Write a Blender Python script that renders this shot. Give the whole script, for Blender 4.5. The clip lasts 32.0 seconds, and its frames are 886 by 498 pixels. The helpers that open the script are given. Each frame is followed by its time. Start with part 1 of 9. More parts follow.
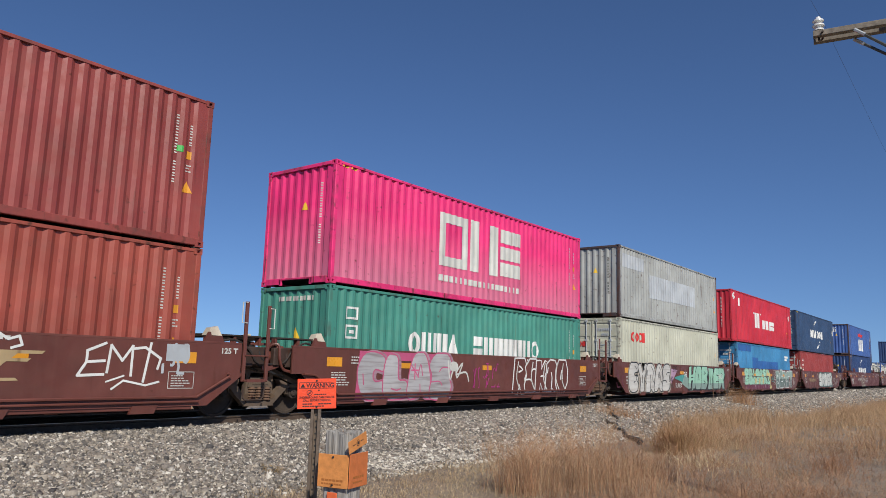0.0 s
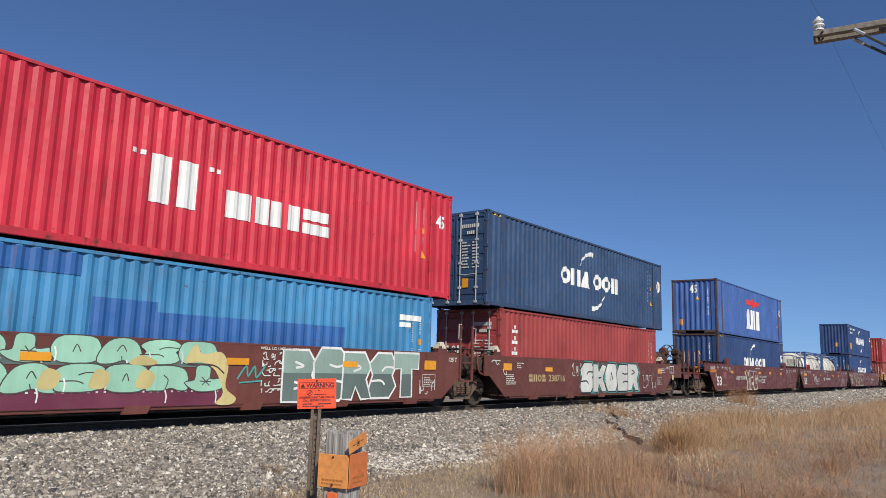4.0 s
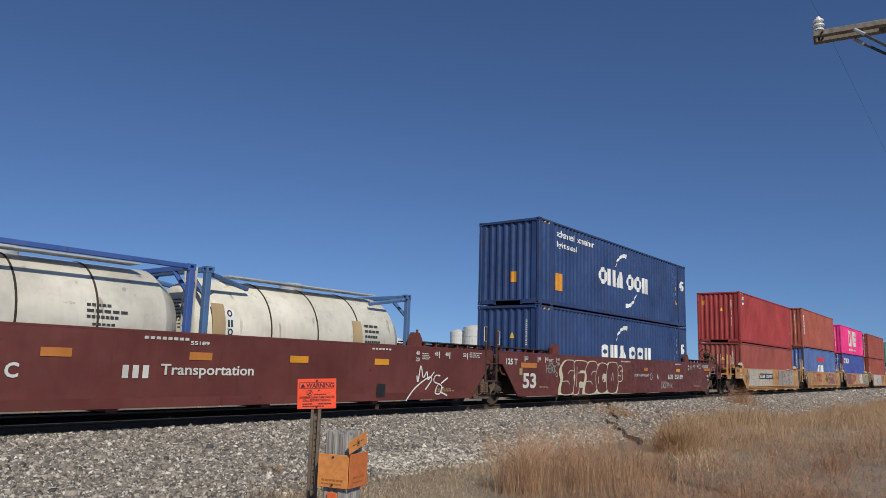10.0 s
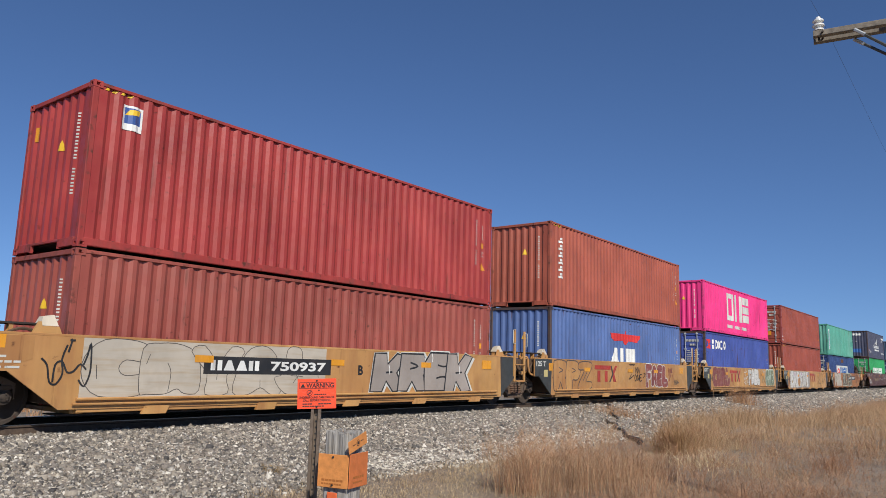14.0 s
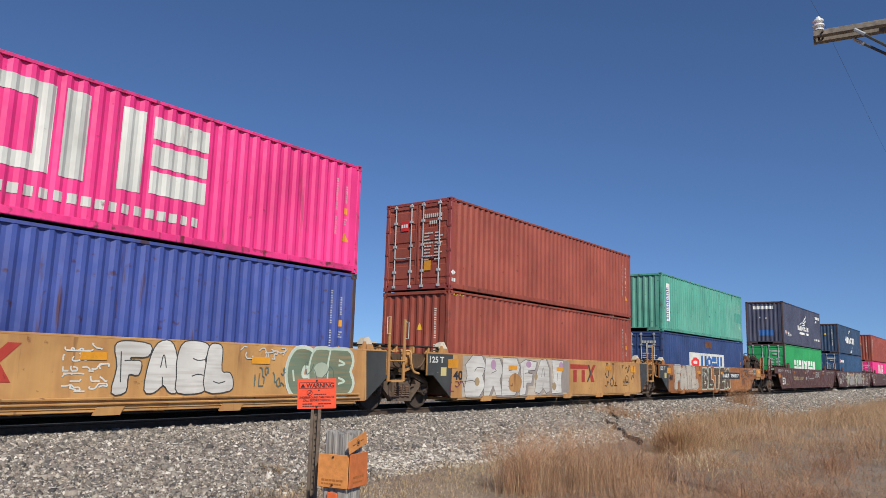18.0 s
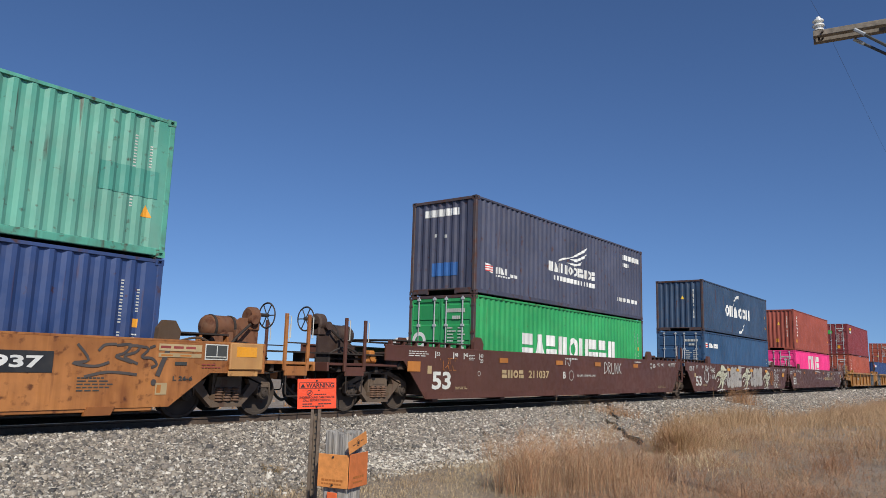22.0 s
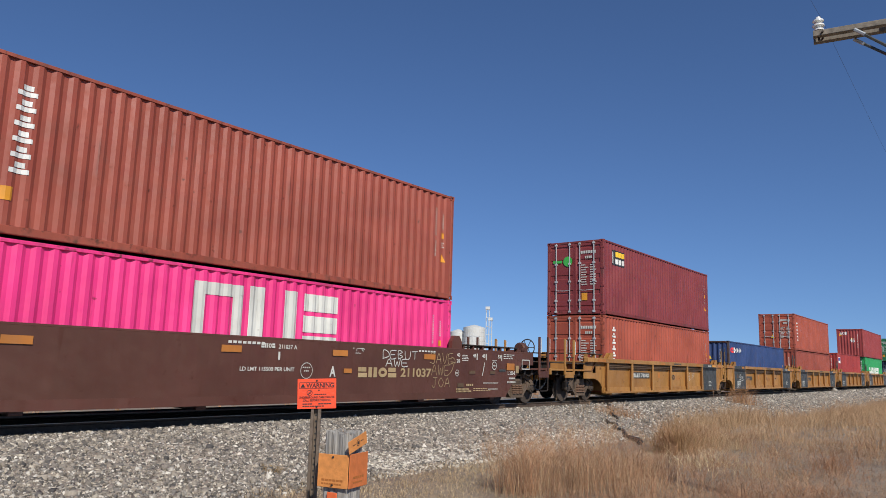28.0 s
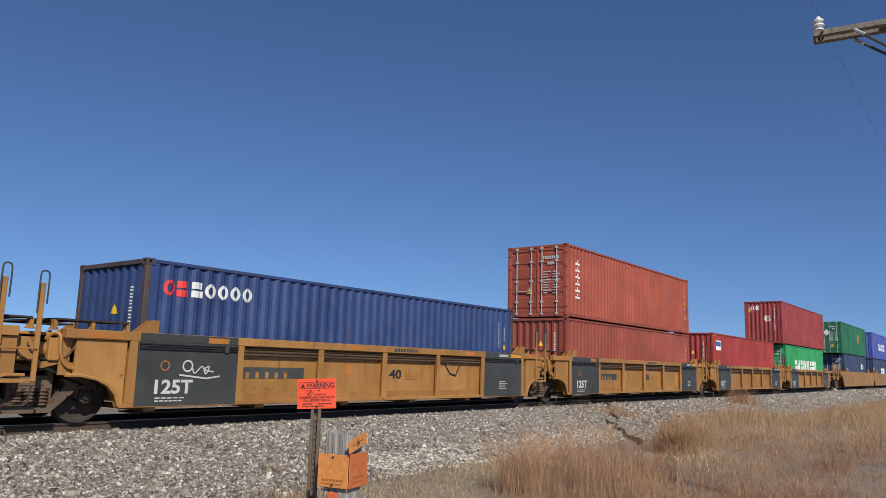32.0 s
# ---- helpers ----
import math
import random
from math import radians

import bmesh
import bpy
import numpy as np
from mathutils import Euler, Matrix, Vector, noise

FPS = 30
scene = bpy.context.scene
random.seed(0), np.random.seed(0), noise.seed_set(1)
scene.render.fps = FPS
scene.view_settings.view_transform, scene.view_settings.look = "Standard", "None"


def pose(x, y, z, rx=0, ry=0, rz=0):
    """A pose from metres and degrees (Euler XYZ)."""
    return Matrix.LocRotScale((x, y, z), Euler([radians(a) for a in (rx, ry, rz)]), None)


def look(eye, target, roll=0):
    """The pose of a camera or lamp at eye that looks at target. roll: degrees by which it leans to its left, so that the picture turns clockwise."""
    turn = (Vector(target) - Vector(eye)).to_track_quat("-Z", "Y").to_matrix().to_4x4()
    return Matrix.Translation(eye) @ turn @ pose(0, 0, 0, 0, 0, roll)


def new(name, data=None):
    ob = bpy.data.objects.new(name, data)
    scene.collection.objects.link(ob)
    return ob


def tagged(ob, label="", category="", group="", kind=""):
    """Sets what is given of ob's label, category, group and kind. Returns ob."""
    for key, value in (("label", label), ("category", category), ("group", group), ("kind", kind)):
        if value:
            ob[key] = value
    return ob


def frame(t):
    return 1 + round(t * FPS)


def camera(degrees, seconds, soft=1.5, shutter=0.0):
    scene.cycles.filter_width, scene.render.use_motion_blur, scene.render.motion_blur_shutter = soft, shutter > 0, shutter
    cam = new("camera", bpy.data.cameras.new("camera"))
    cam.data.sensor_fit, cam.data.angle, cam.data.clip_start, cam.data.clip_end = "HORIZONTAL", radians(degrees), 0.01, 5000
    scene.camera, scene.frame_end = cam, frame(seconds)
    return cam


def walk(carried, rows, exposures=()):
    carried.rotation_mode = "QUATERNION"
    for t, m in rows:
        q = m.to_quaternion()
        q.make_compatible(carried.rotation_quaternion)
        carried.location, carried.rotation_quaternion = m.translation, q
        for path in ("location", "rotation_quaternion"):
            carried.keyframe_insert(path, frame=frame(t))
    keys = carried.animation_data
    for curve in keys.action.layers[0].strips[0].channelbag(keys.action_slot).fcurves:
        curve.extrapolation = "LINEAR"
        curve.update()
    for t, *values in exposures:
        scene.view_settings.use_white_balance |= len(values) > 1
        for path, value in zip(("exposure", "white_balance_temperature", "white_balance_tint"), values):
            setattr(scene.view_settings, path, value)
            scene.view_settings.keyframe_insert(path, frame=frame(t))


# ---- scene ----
# A double-stack container train passes a fixed camera from right to left.
# x runs along the track, y across it away from the camera, z up from the railhead.
cam = camera(62.73, 32.0, soft=0.82)
EYE = pose(0, 0, 1.13, 99.064, -1.635, -52.33)
# the camera meters by itself and dims or brightens a little on the way
GLASS = [(0, -0.06), (1, -0.12), (2, -0.15), (3, -0.04), (4, 0.1), (7, 0.03), (8, -0.03), (9, -0.3), (10, -0.25), (11, 0.05), (12, 0.18), (13, 0.06), (16, 0.04), (17, -0.07), (18, 0.03), (20, 0.07), (22, 0.0), (24, 0.0), (25, 0.14), (26, 0.2), (29, -0.02), (30, 0.16), (31, 0.1), (32, -0.04)]
walk(cam, [(0, EYE), (32, EYE)], GLASS)

TRACK = 13.28          # centre line of the track
SPEED = (148.1882, -4.7096, -1.2116, -2.4348, 0.6282, 1.1906)


def run(t):
    """Metres that the train has gone at t seconds, from its place at 16 s."""
    u = (t - 16) / 16
    return sum(c * u ** (k + 1) for k, c in enumerate(SPEED))


# ---- light ----
world = bpy.data.worlds.new("sky")
scene.world = world
world.use_nodes = True
wn = world.node_tree.nodes
sky = wn.new("ShaderNodeTexSky")
sky.sky_type = "NISHITA"
sky.sun_disc = False
SUN_ELEV, SUN_AZ = radians(38), math.atan2(-0.55, -0.835)
sky.sun_elevation, sky.sun_rotation = SUN_ELEV, SUN_AZ
sky.altitude, sky.air_density, sky.dust_density, sky.ozone_density = 1200, 1.0, 0.6, 6.0
wn["Background"].inputs["Strength"].default_value = 0.086
geo = wn.new("ShaderNodeTexCoord")
lifted = wn.new("ShaderNodeVectorMath")
lifted.operation = "ADD"
lifted.inputs[1].default_value = (0, 0, 0.07)
world.node_tree.links.new(geo.outputs["Generated"], lifted.inputs[0])
norm = wn.new("ShaderNodeVectorMath")
norm.operation = "NORMALIZE"
world.node_tree.links.new(lifted.outputs[0], norm.inputs[0])
world.node_tree.links.new(norm.outputs[0], sky.inputs[0])
tint = wn.new("ShaderNodeMix")
tint.data_type, tint.blend_type = "RGBA", "MULTIPLY"
tint.inputs[0].default_value, tint.inputs[7].default_value = 1.0, (0.92, 1.0, 1.135, 1)
world.node_tree.links.new(sky.outputs[0], tint.inputs[6])
world.node_tree.links.new(tint.outputs[2], wn["Background"].inputs[0])
sun = new("sun", bpy.data.lights.new("sun", "SUN"))
sun.data.energy, sun.data.angle, sun.data.color = 4.2, radians(0.53), (1.0, 0.945, 0.85)
sun.matrix_world = look((-55, -83.5, 78), (0, 0, 0))
scene.view_settings.exposure = 0.0


# ---- materials ----
def lin(h):
    """Linear colour from an sRGB hex string."""
    c = [int(h[i:i + 2], 16) / 255 for i in (0, 2, 4)]
    return tuple(v / 12.92 if v <= 0.04045 else ((v + 0.055) / 1.055) ** 2.4 for v in c) + (1,)


def mixed(nt, a, b, fac, blend="MIX"):
    n = nt.nodes.new("ShaderNodeMix")
    n.data_type, n.blend_type = "RGBA", blend
    for i, v in ((0, fac), (6, a), (7, b)):
        if isinstance(v, (float, int, tuple)):
            n.inputs[i].default_value = v
        else:
            nt.links.new(v, n.inputs[i])
    return n.outputs[2]


def noisy(nt, vec, scale, detail=4, lo=0.35, hi=0.65, stretch=None):
    """A noise, steepened between lo and hi."""
    if stretch:
        m = nt.nodes.new("ShaderNodeMapping")
        m.inputs["Scale"].default_value = stretch
        nt.links.new(vec, m.inputs[0])
        vec = m.outputs[0]
    n = nt.nodes.new("ShaderNodeTexNoise")
    n.inputs["Scale"].default_value, n.inputs["Detail"].default_value = scale, detail
    nt.links.new(vec, n.inputs["Vector"])
    r = nt.nodes.new("ShaderNodeMapRange")
    r.inputs[1].default_value, r.inputs[2].default_value = lo, hi
    nt.links.new(n.outputs[0], r.inputs[0])
    return r.outputs[0]


def times(nt, v, k):
    n = nt.nodes.new("ShaderNodeMath")
    n.operation = "MULTIPLY"
    nt.links.new(v, n.inputs[0])
    n.inputs[1].default_value = k
    return n.outputs[0]


def material(name):
    m = bpy.data.materials.new(name)
    m.use_nodes = True
    nt = m.node_tree
    b = nt.nodes["Principled BSDF"]
    tc = nt.nodes.new("ShaderNodeTexCoord")
    oi = nt.nodes.new("ShaderNodeObjectInfo")
    add = nt.nodes.new("ShaderNodeVectorMath")
    add.operation = "ADD"
    nt.links.new(tc.outputs["Object"], add.inputs[0])
    nt.links.new(times(nt, oi.outputs["Random"], 37.0), add.inputs[1])
    return m, nt, b, add.outputs[0]


def bumped(nt, b, height, strength, dist=0.01):
    n = nt.nodes.new("ShaderNodeBump")
    n.inputs["Strength"].default_value, n.inputs["Distance"].default_value = strength, dist
    nt.links.new(height, n.inputs["Height"])
    nt.links.new(n.outputs[0], b.inputs["Normal"])


def paint(name, col, rough=0.45, metal=0.0, dirt=0.3, rust=0.06, streak=0.25, fade=0.0, fade_col="b9a7a2", dirt_col="6d5d50", rust_col="4b2413", sweep=0.0, under="6c3a30", runs=0.45, wash=0.0, wash_col="95603a"):
    """Weathered paint on steel: uneven tone, streaks that run down, road dirt, rust spots."""
    m, nt, b, v = material(name)
    c = lin(col)
    dark = tuple(x * 0.72 for x in c[:3]) + (1,)
    light = tuple(min(1, x * 1.16 + 0.012) for x in c[:3]) + (1,)
    base = mixed(nt, dark, light, noisy(nt, v, 0.7, 5, 0.25, 0.75))
    if streak:
        base = mixed(nt, base, dark, times(nt, noisy(nt, v, 1.0, 5, 0.5, 0.8, (9, 9, 0.35)), streak * 1.6))
        base = mixed(nt, base, light, times(nt, noisy(nt, v, 1.3, 3, 0.55, 0.8, (14, 14, 0.25)), streak))
    if fade:
        z = nt.nodes.new("ShaderNodeSeparateXYZ")
        tc = nt.nodes.new("ShaderNodeTexCoord")
        nt.links.new(tc.outputs["Object"], z.inputs[0])
        r = nt.nodes.new("ShaderNodeMapRange")
        r.inputs[1].default_value, r.inputs[2].default_value = 1.9, 0.1
        r.inputs[4].default_value = fade
        nt.links.new(z.outputs[2], r.inputs[0])
        base = mixed(nt, base, lin(fade_col), r.outputs[0])
    if sweep:
        base = mixed(nt, base, lin(under), times(nt, noisy(nt, v, 1.0, 5, 0.47, 0.8, (1.1, 1.1, 16)), sweep))
    if dirt:
        base = mixed(nt, base, lin(dirt_col), times(nt, noisy(nt, v, 3.1, 8, 0.48, 0.85), dirt))
    if wash:
        base = mixed(nt, base, lin(wash_col), times(nt, noisy(nt, v, 0.28, 5, 0.42, 0.68), wash))
        base = mixed(nt, base, lin(wash_col), times(nt, noisy(nt, v, 1.0, 5, 0.5, 0.75, (3.5, 3.5, 0.7)), wash))
    if rust:
        base = mixed(nt, base, lin(rust_col), times(nt, noisy(nt, v, 1.0, 6, 0.645, 0.72, (6, 6, 0.55)), runs))
        base = mixed(nt, base, lin(rust_col), times(nt, noisy(nt, v, 6.5, 9, 0.72 - rust, 0.80 - rust * 0.6), 0.85))
    nt.links.new(base, b.inputs["Base Color"])
    b.inputs["Metallic"].default_value = metal
    rr = nt.nodes.new("ShaderNodeMapRange")
    rr.inputs[3].default_value, rr.inputs[4].default_value = rough - 0.1, rough + 0.2
    nt.links.new(noisy(nt, v, 4, 6), rr.inputs[0])
    nt.links.new(rr.outputs[0], b.inputs["Roughness"])
    bumped(nt, b, noisy(nt, v, 5, 6, 0.2, 0.8), 0.25, 0.006)
    return m


def plain(name, col, rough=0.6, var=0.25, scale=20, metal=0.0, bump=0.3, dist=0.004):
    m, nt, b, v = material(name)
    c = lin(col)
    lo = tuple(x * (1 - var) for x in c[:3]) + (1,)
    hi = tuple(min(1, x * (1 + var)) for x in c[:3]) + (1,)
    base = mixed(nt, lo, hi, noisy(nt, v, scale, 6, 0.3, 0.7))
    base = mixed(nt, base, lo, times(nt, noisy(nt, v, scale / 9, 4, 0.4, 0.7), 0.6))
    nt.links.new(base, b.inputs["Base Color"])
    b.inputs["Roughness"].default_value, b.inputs["Metallic"].default_value = rough, metal
    bumped(nt, b, noisy(nt, v, scale * 2, 6, 0.2, 0.8), bump, dist)
    return m


def islands(name, cols, rough=0.85, patch=0.0):
    """Many small pieces in one mesh, each with its own tone."""
    m, nt, b, v = material(name)
    g = nt.nodes.new("ShaderNodeNewGeometry")
    ramp = nt.nodes.new("ShaderNodeValToRGB")
    els = ramp.color_ramp.elements
    while len(els) < len(cols):
        els.new(0.5)
    for i, c in enumerate(cols):
        els[i].position, els[i].color = i / (len(cols) - 1), lin(c)
    nt.links.new(g.outputs["Random Per Island"], ramp.inputs[0])
    base = mixed(nt, ramp.outputs[0], (0.04, 0.035, 0.03, 1), times(nt, noisy(nt, v, 40, 4, 0.4, 0.8), 0.35))
    if patch:
        base = mixed(nt, base, lin("6a5848"), times(nt, noisy(nt, v, 0.9, 4, 0.45, 0.7), patch))
        base = mixed(nt, base, lin("9a5f42"), times(nt, noisy(nt, v, 0.45, 3, 0.5, 0.7), patch * 0.7))
    nt.links.new(base, b.inputs["Base Color"])
    b.inputs["Roughness"].default_value = rough
    return m


MAT = {}


def mat(key):
    """Paints by colour name, made when first asked for."""
    if key not in MAT:
        col, kw = PAINTS[key]
        MAT[key] = paint(key, col, **kw)
    return MAT[key]


PAINTS = {
    "pink": ("ee2f78", dict(fade=0.62, dirt=0.1, fade_col="b88a98")), "pink_new": ("f03683", dict(dirt=0.06, rust=0.02)),
    "china_green": ("468f7e", dict(dirt=0.15)), "gray": ("a9aba6", dict(dirt=0.3, rust=0.1)), "cream": ("c2c2ae", dict(dirt=0.15)),
    "kline_red": ("c8283a", dict(dirt=0.12)), "sky_blue": ("3f86b4", dict(dirt=0.15)), "patch_blue": ("2a5f9e", dict(dirt=0.1)),
    "deep_blue": ("2a4272", dict(runs=0.6, dirt=0.15)), "navy": ("2b4668", dict(dirt=0.2)), "tex_red": ("9a3b37", dict(dirt=0.15)), "apl_blue": ("3f61a0", dict(dirt=0.2, runs=0.6)),
    "cma_blue": ("25406e", dict(dirt=0.12)), "brown_red": ("934039", dict(dirt=0.25)), "orange_brown": ("a04a3a", dict(dirt=0.25)),
    "florens": ("a33731", dict(dirt=0.1)), "florens_low": ("994a3d", dict(dirt=0.2)), "triton": ("a8553f", dict(dirt=0.15)),
    "triton_red": ("a64f38", dict(dirt=0.15)), "seaco": ("40529a", dict(rust=0.09, runs=0.85, dirt=0.12)), "tal_red": ("9a4936", dict(dirt=0.2)),
    "jade": ("54a28c", dict(dirt=0.2, rust=0.09, runs=0.8, wash=0.25, wash_col="8fb0a0")), "nyk": ("484b5e", dict(dirt=0.2, rust=0.1)), "evergreen": ("2b9c57", dict(dirt=0.12)),
    "cma_gray": ("2f4762", dict(rust=0.09, runs=0.7, dirt=0.2)), "nyk_low": ("2c4f72", dict(dirt=0.15)), "beacon": ("823233", dict(dirt=0.15)),
    "dark_green": ("1f6b48", dict(dirt=0.15)), "slate_blue": ("364563", dict(dirt=0.2)), "violet_blue": ("4a5aa5", dict(dirt=0.15)),
    "apl_faded": ("566fa4", dict(dirt=0.2, rust=0.07, runs=0.6)), "rust_post": ("4d4140", dict(dirt=0.3, rust=0.24, rust_col="5a3320")),
    "white_tank": ("dbd6c4", dict(dirt=0.25, rust=0.03, rough=0.35)), "frame_blue": ("3a5a9a", dict(dirt=0.15)), "frame_gray_blue": ("4c6c96", dict(dirt=0.15)),
    "bnsf_brown": ("6c3a30", dict(wash=0.3, wash_col="4d2f26", dirt=0.35, rust=0.05, dirt_col="4a3a32")), "aok_brown": ("653027", dict(dirt=0.25, rust=0.05, dirt_col="4a3a32")),
    "bnsf_dull": ("5b3428", dict(wash=0.4, wash_col="54382a", dirt=0.35, rust=0.06, dirt_col="4c382e")), "ttx_yellow": ("c6965a", dict(dirt=0.35, rust=0.06, wash=0.55, dirt_col="8d6a48")),
    "ttx_yellow_worn": ("b5763e", dict(dirt=0.5, rust=0.14, wash=0.8, wash_col="74411f", dirt_col="6a432a", streak=0.5)), "ttx_orange": ("b07f42", dict(dirt=0.3, rust=0.07, wash=0.45, wash_col="7d5227", dirt_col="7d5a36")), "ttx_gray": ("3e403e", dict(dirt=0.25, rust=0.04, dirt_col="5b554a")),
    "truck_steel": ("5e4e40", dict(dirt=0.55, rust=0.06, rough=0.8, dirt_col="7d6a55")), "spring_steel": ("6d5240", dict(dirt=0.4, rust=0.1, rough=0.8)), "wheel_steel": ("3c322a", dict(dirt=0.45, rust=0.05, rough=0.8, dirt_col="5d4d3d")), "dark_iron": ("2e2621", dict(dirt=0.5, rough=0.8, dirt_col="55463a")),
    "rust_dark": ("54402e", dict(dirt=0.5, rust=0.1, rough=0.8, dirt_col="7a5f42")), "gear_brown": ("52302a", dict(dirt=0.55, rust=0.1, rough=0.75, dirt_col="3f332c", rust_col="7a4a2c")), "end_brown": ("3d2a21", dict(dirt=0.5, rough=0.7)), "rust_steel": ("70472d", dict(dirt=0.5, rust=0.2, rough=0.8)), "guide_white": ("cfc3ae", dict(dirt=0.4, rust=0.05)),
    "white": ("e4e4de", dict(dirt=0.15, rust=0.02)), "off_white": ("cfcfc6", dict(dirt=0.2, rust=0.02)), "sign_red": ("d8302c", dict(dirt=0.1, rust=0.0)),
    "logo_red": ("d8322f", dict(dirt=0.12, rust=0.0)), "amber": ("e39a22", dict(dirt=0.2, rust=0.0, rough=0.3)), "amber_dull": ("b9742f", dict(dirt=0.3, rust=0.0)),
    "black": ("222325", dict(dirt=0.2, rust=0.0)), "silver": ("b3b8bb", dict(dirt=0.25, rust=0.02)), "mint": ("9fd0b4", dict(dirt=0.12, rust=0.0)),
    "sage": ("8fa69a", dict(dirt=0.15, rust=0.0)), "sage_dark": ("5f6f68", dict(dirt=0.15, rust=0.0)), "sand": ("cdbd80", dict(dirt=0.15, rust=0.0)),
    "tan_mark": ("b09870", dict(dirt=0.25, rust=0.03)), "teal": ("4f9f97", dict(dirt=0.15, rust=0.0)), "magenta": ("b0357c", dict(dirt=0.1, rust=0.0)),
    "plum": ("6d2f44", dict(dirt=0.15, rust=0.0)), "lilac": ("b590a8", dict(dirt=0.2, rust=0.0)), "ttx_red": ("b13a2b", dict(dirt=0.15, rust=0.02)),
    "spray_silver": ("b4b2b2", dict(dirt=0.1, rust=0.0, streak=0, sweep=0.75, under="5c3a38")), "spray_white": ("cfccc4", dict(dirt=0.15, rust=0.0, streak=0, sweep=0.5, under="8f7b68")),
    "spray_lilac": ("a98590", dict(dirt=0.2, rust=0.0, streak=0, sweep=0.7, under="6c3a30")), "spray_sage": ("6f7f68", dict(dirt=0.2, rust=0.0, streak=0, sweep=0.6, under="b98a56")), "spray_pale": ("bfb5a5", dict(dirt=0.25, rust=0.0, streak=0, sweep=0.55, under="a2875f")), "spray_maroon": ("84443f", dict(dirt=0.15, rust=0.0, streak=0, sweep=0.4, under="b07a58")), "spray_bark": ("58442f", dict(dirt=0.2, rust=0.0, streak=0, sweep=0.75, under="8c6c46")), "pale_mint": ("c3d2bc", dict(dirt=0.1, rust=0.0)), "pale_sage": ("b3bda6", dict(dirt=0.15, rust=0.0)), "faded_pink": ("8a4f4a", dict(dirt=0.1, rust=0.0)),
    "spray_brown": ("8a5648", dict(dirt=0.15, rust=0.0, sweep=0.5, under="b98a56")), "spray_pink": ("c2567c", dict(dirt=0.1, rust=0.0)),
    "spray_cream": ("c9c6a8", dict(dirt=0.1, rust=0.0, sweep=0.25)), "spray_line": ("4b4440", dict(dirt=0.2, rust=0.0)), "spray_fog": ("9d938a", dict(dirt=0.2, rust=0.0)),
    "graffiti_gray": ("a9a298", dict(dirt=0.1, rust=0.0)), "green_leaf": ("3fae4a", dict(dirt=0.1, rust=0.0)), "yellow": ("e5b92a", dict(dirt=0.1, rust=0.0)),
}
# bed colour is darkened to carry the shade in gaps between stones
M_BALLAST = plain("ballast_bed", "60594f", 0.95, 0.35, 14, bump=1.0, dist=0.03)
M_STONES = islands("crushed_stone", ["494644", "a49a8b", "68635e", "e2dacc", "565049", "897e72", "c6bba9", "403e3d", "77726d", "978b7d", "5b5956"])
M_PALE = islands("pale_stone", ["a29a8e", "d8d0c0", "bfb6a6", "ece6d8", "8c857c"])
M_TIE = plain("creosoted_wood", "4a3b2f", 0.9, 0.3, 12)
M_RAIL = plain("rusty_rail", "55463a", 0.7, 0.3, 18)
M_RAILTOP = plain("worn_rail_top", "9a948c", 0.28, 0.1, 30, metal=1.0)


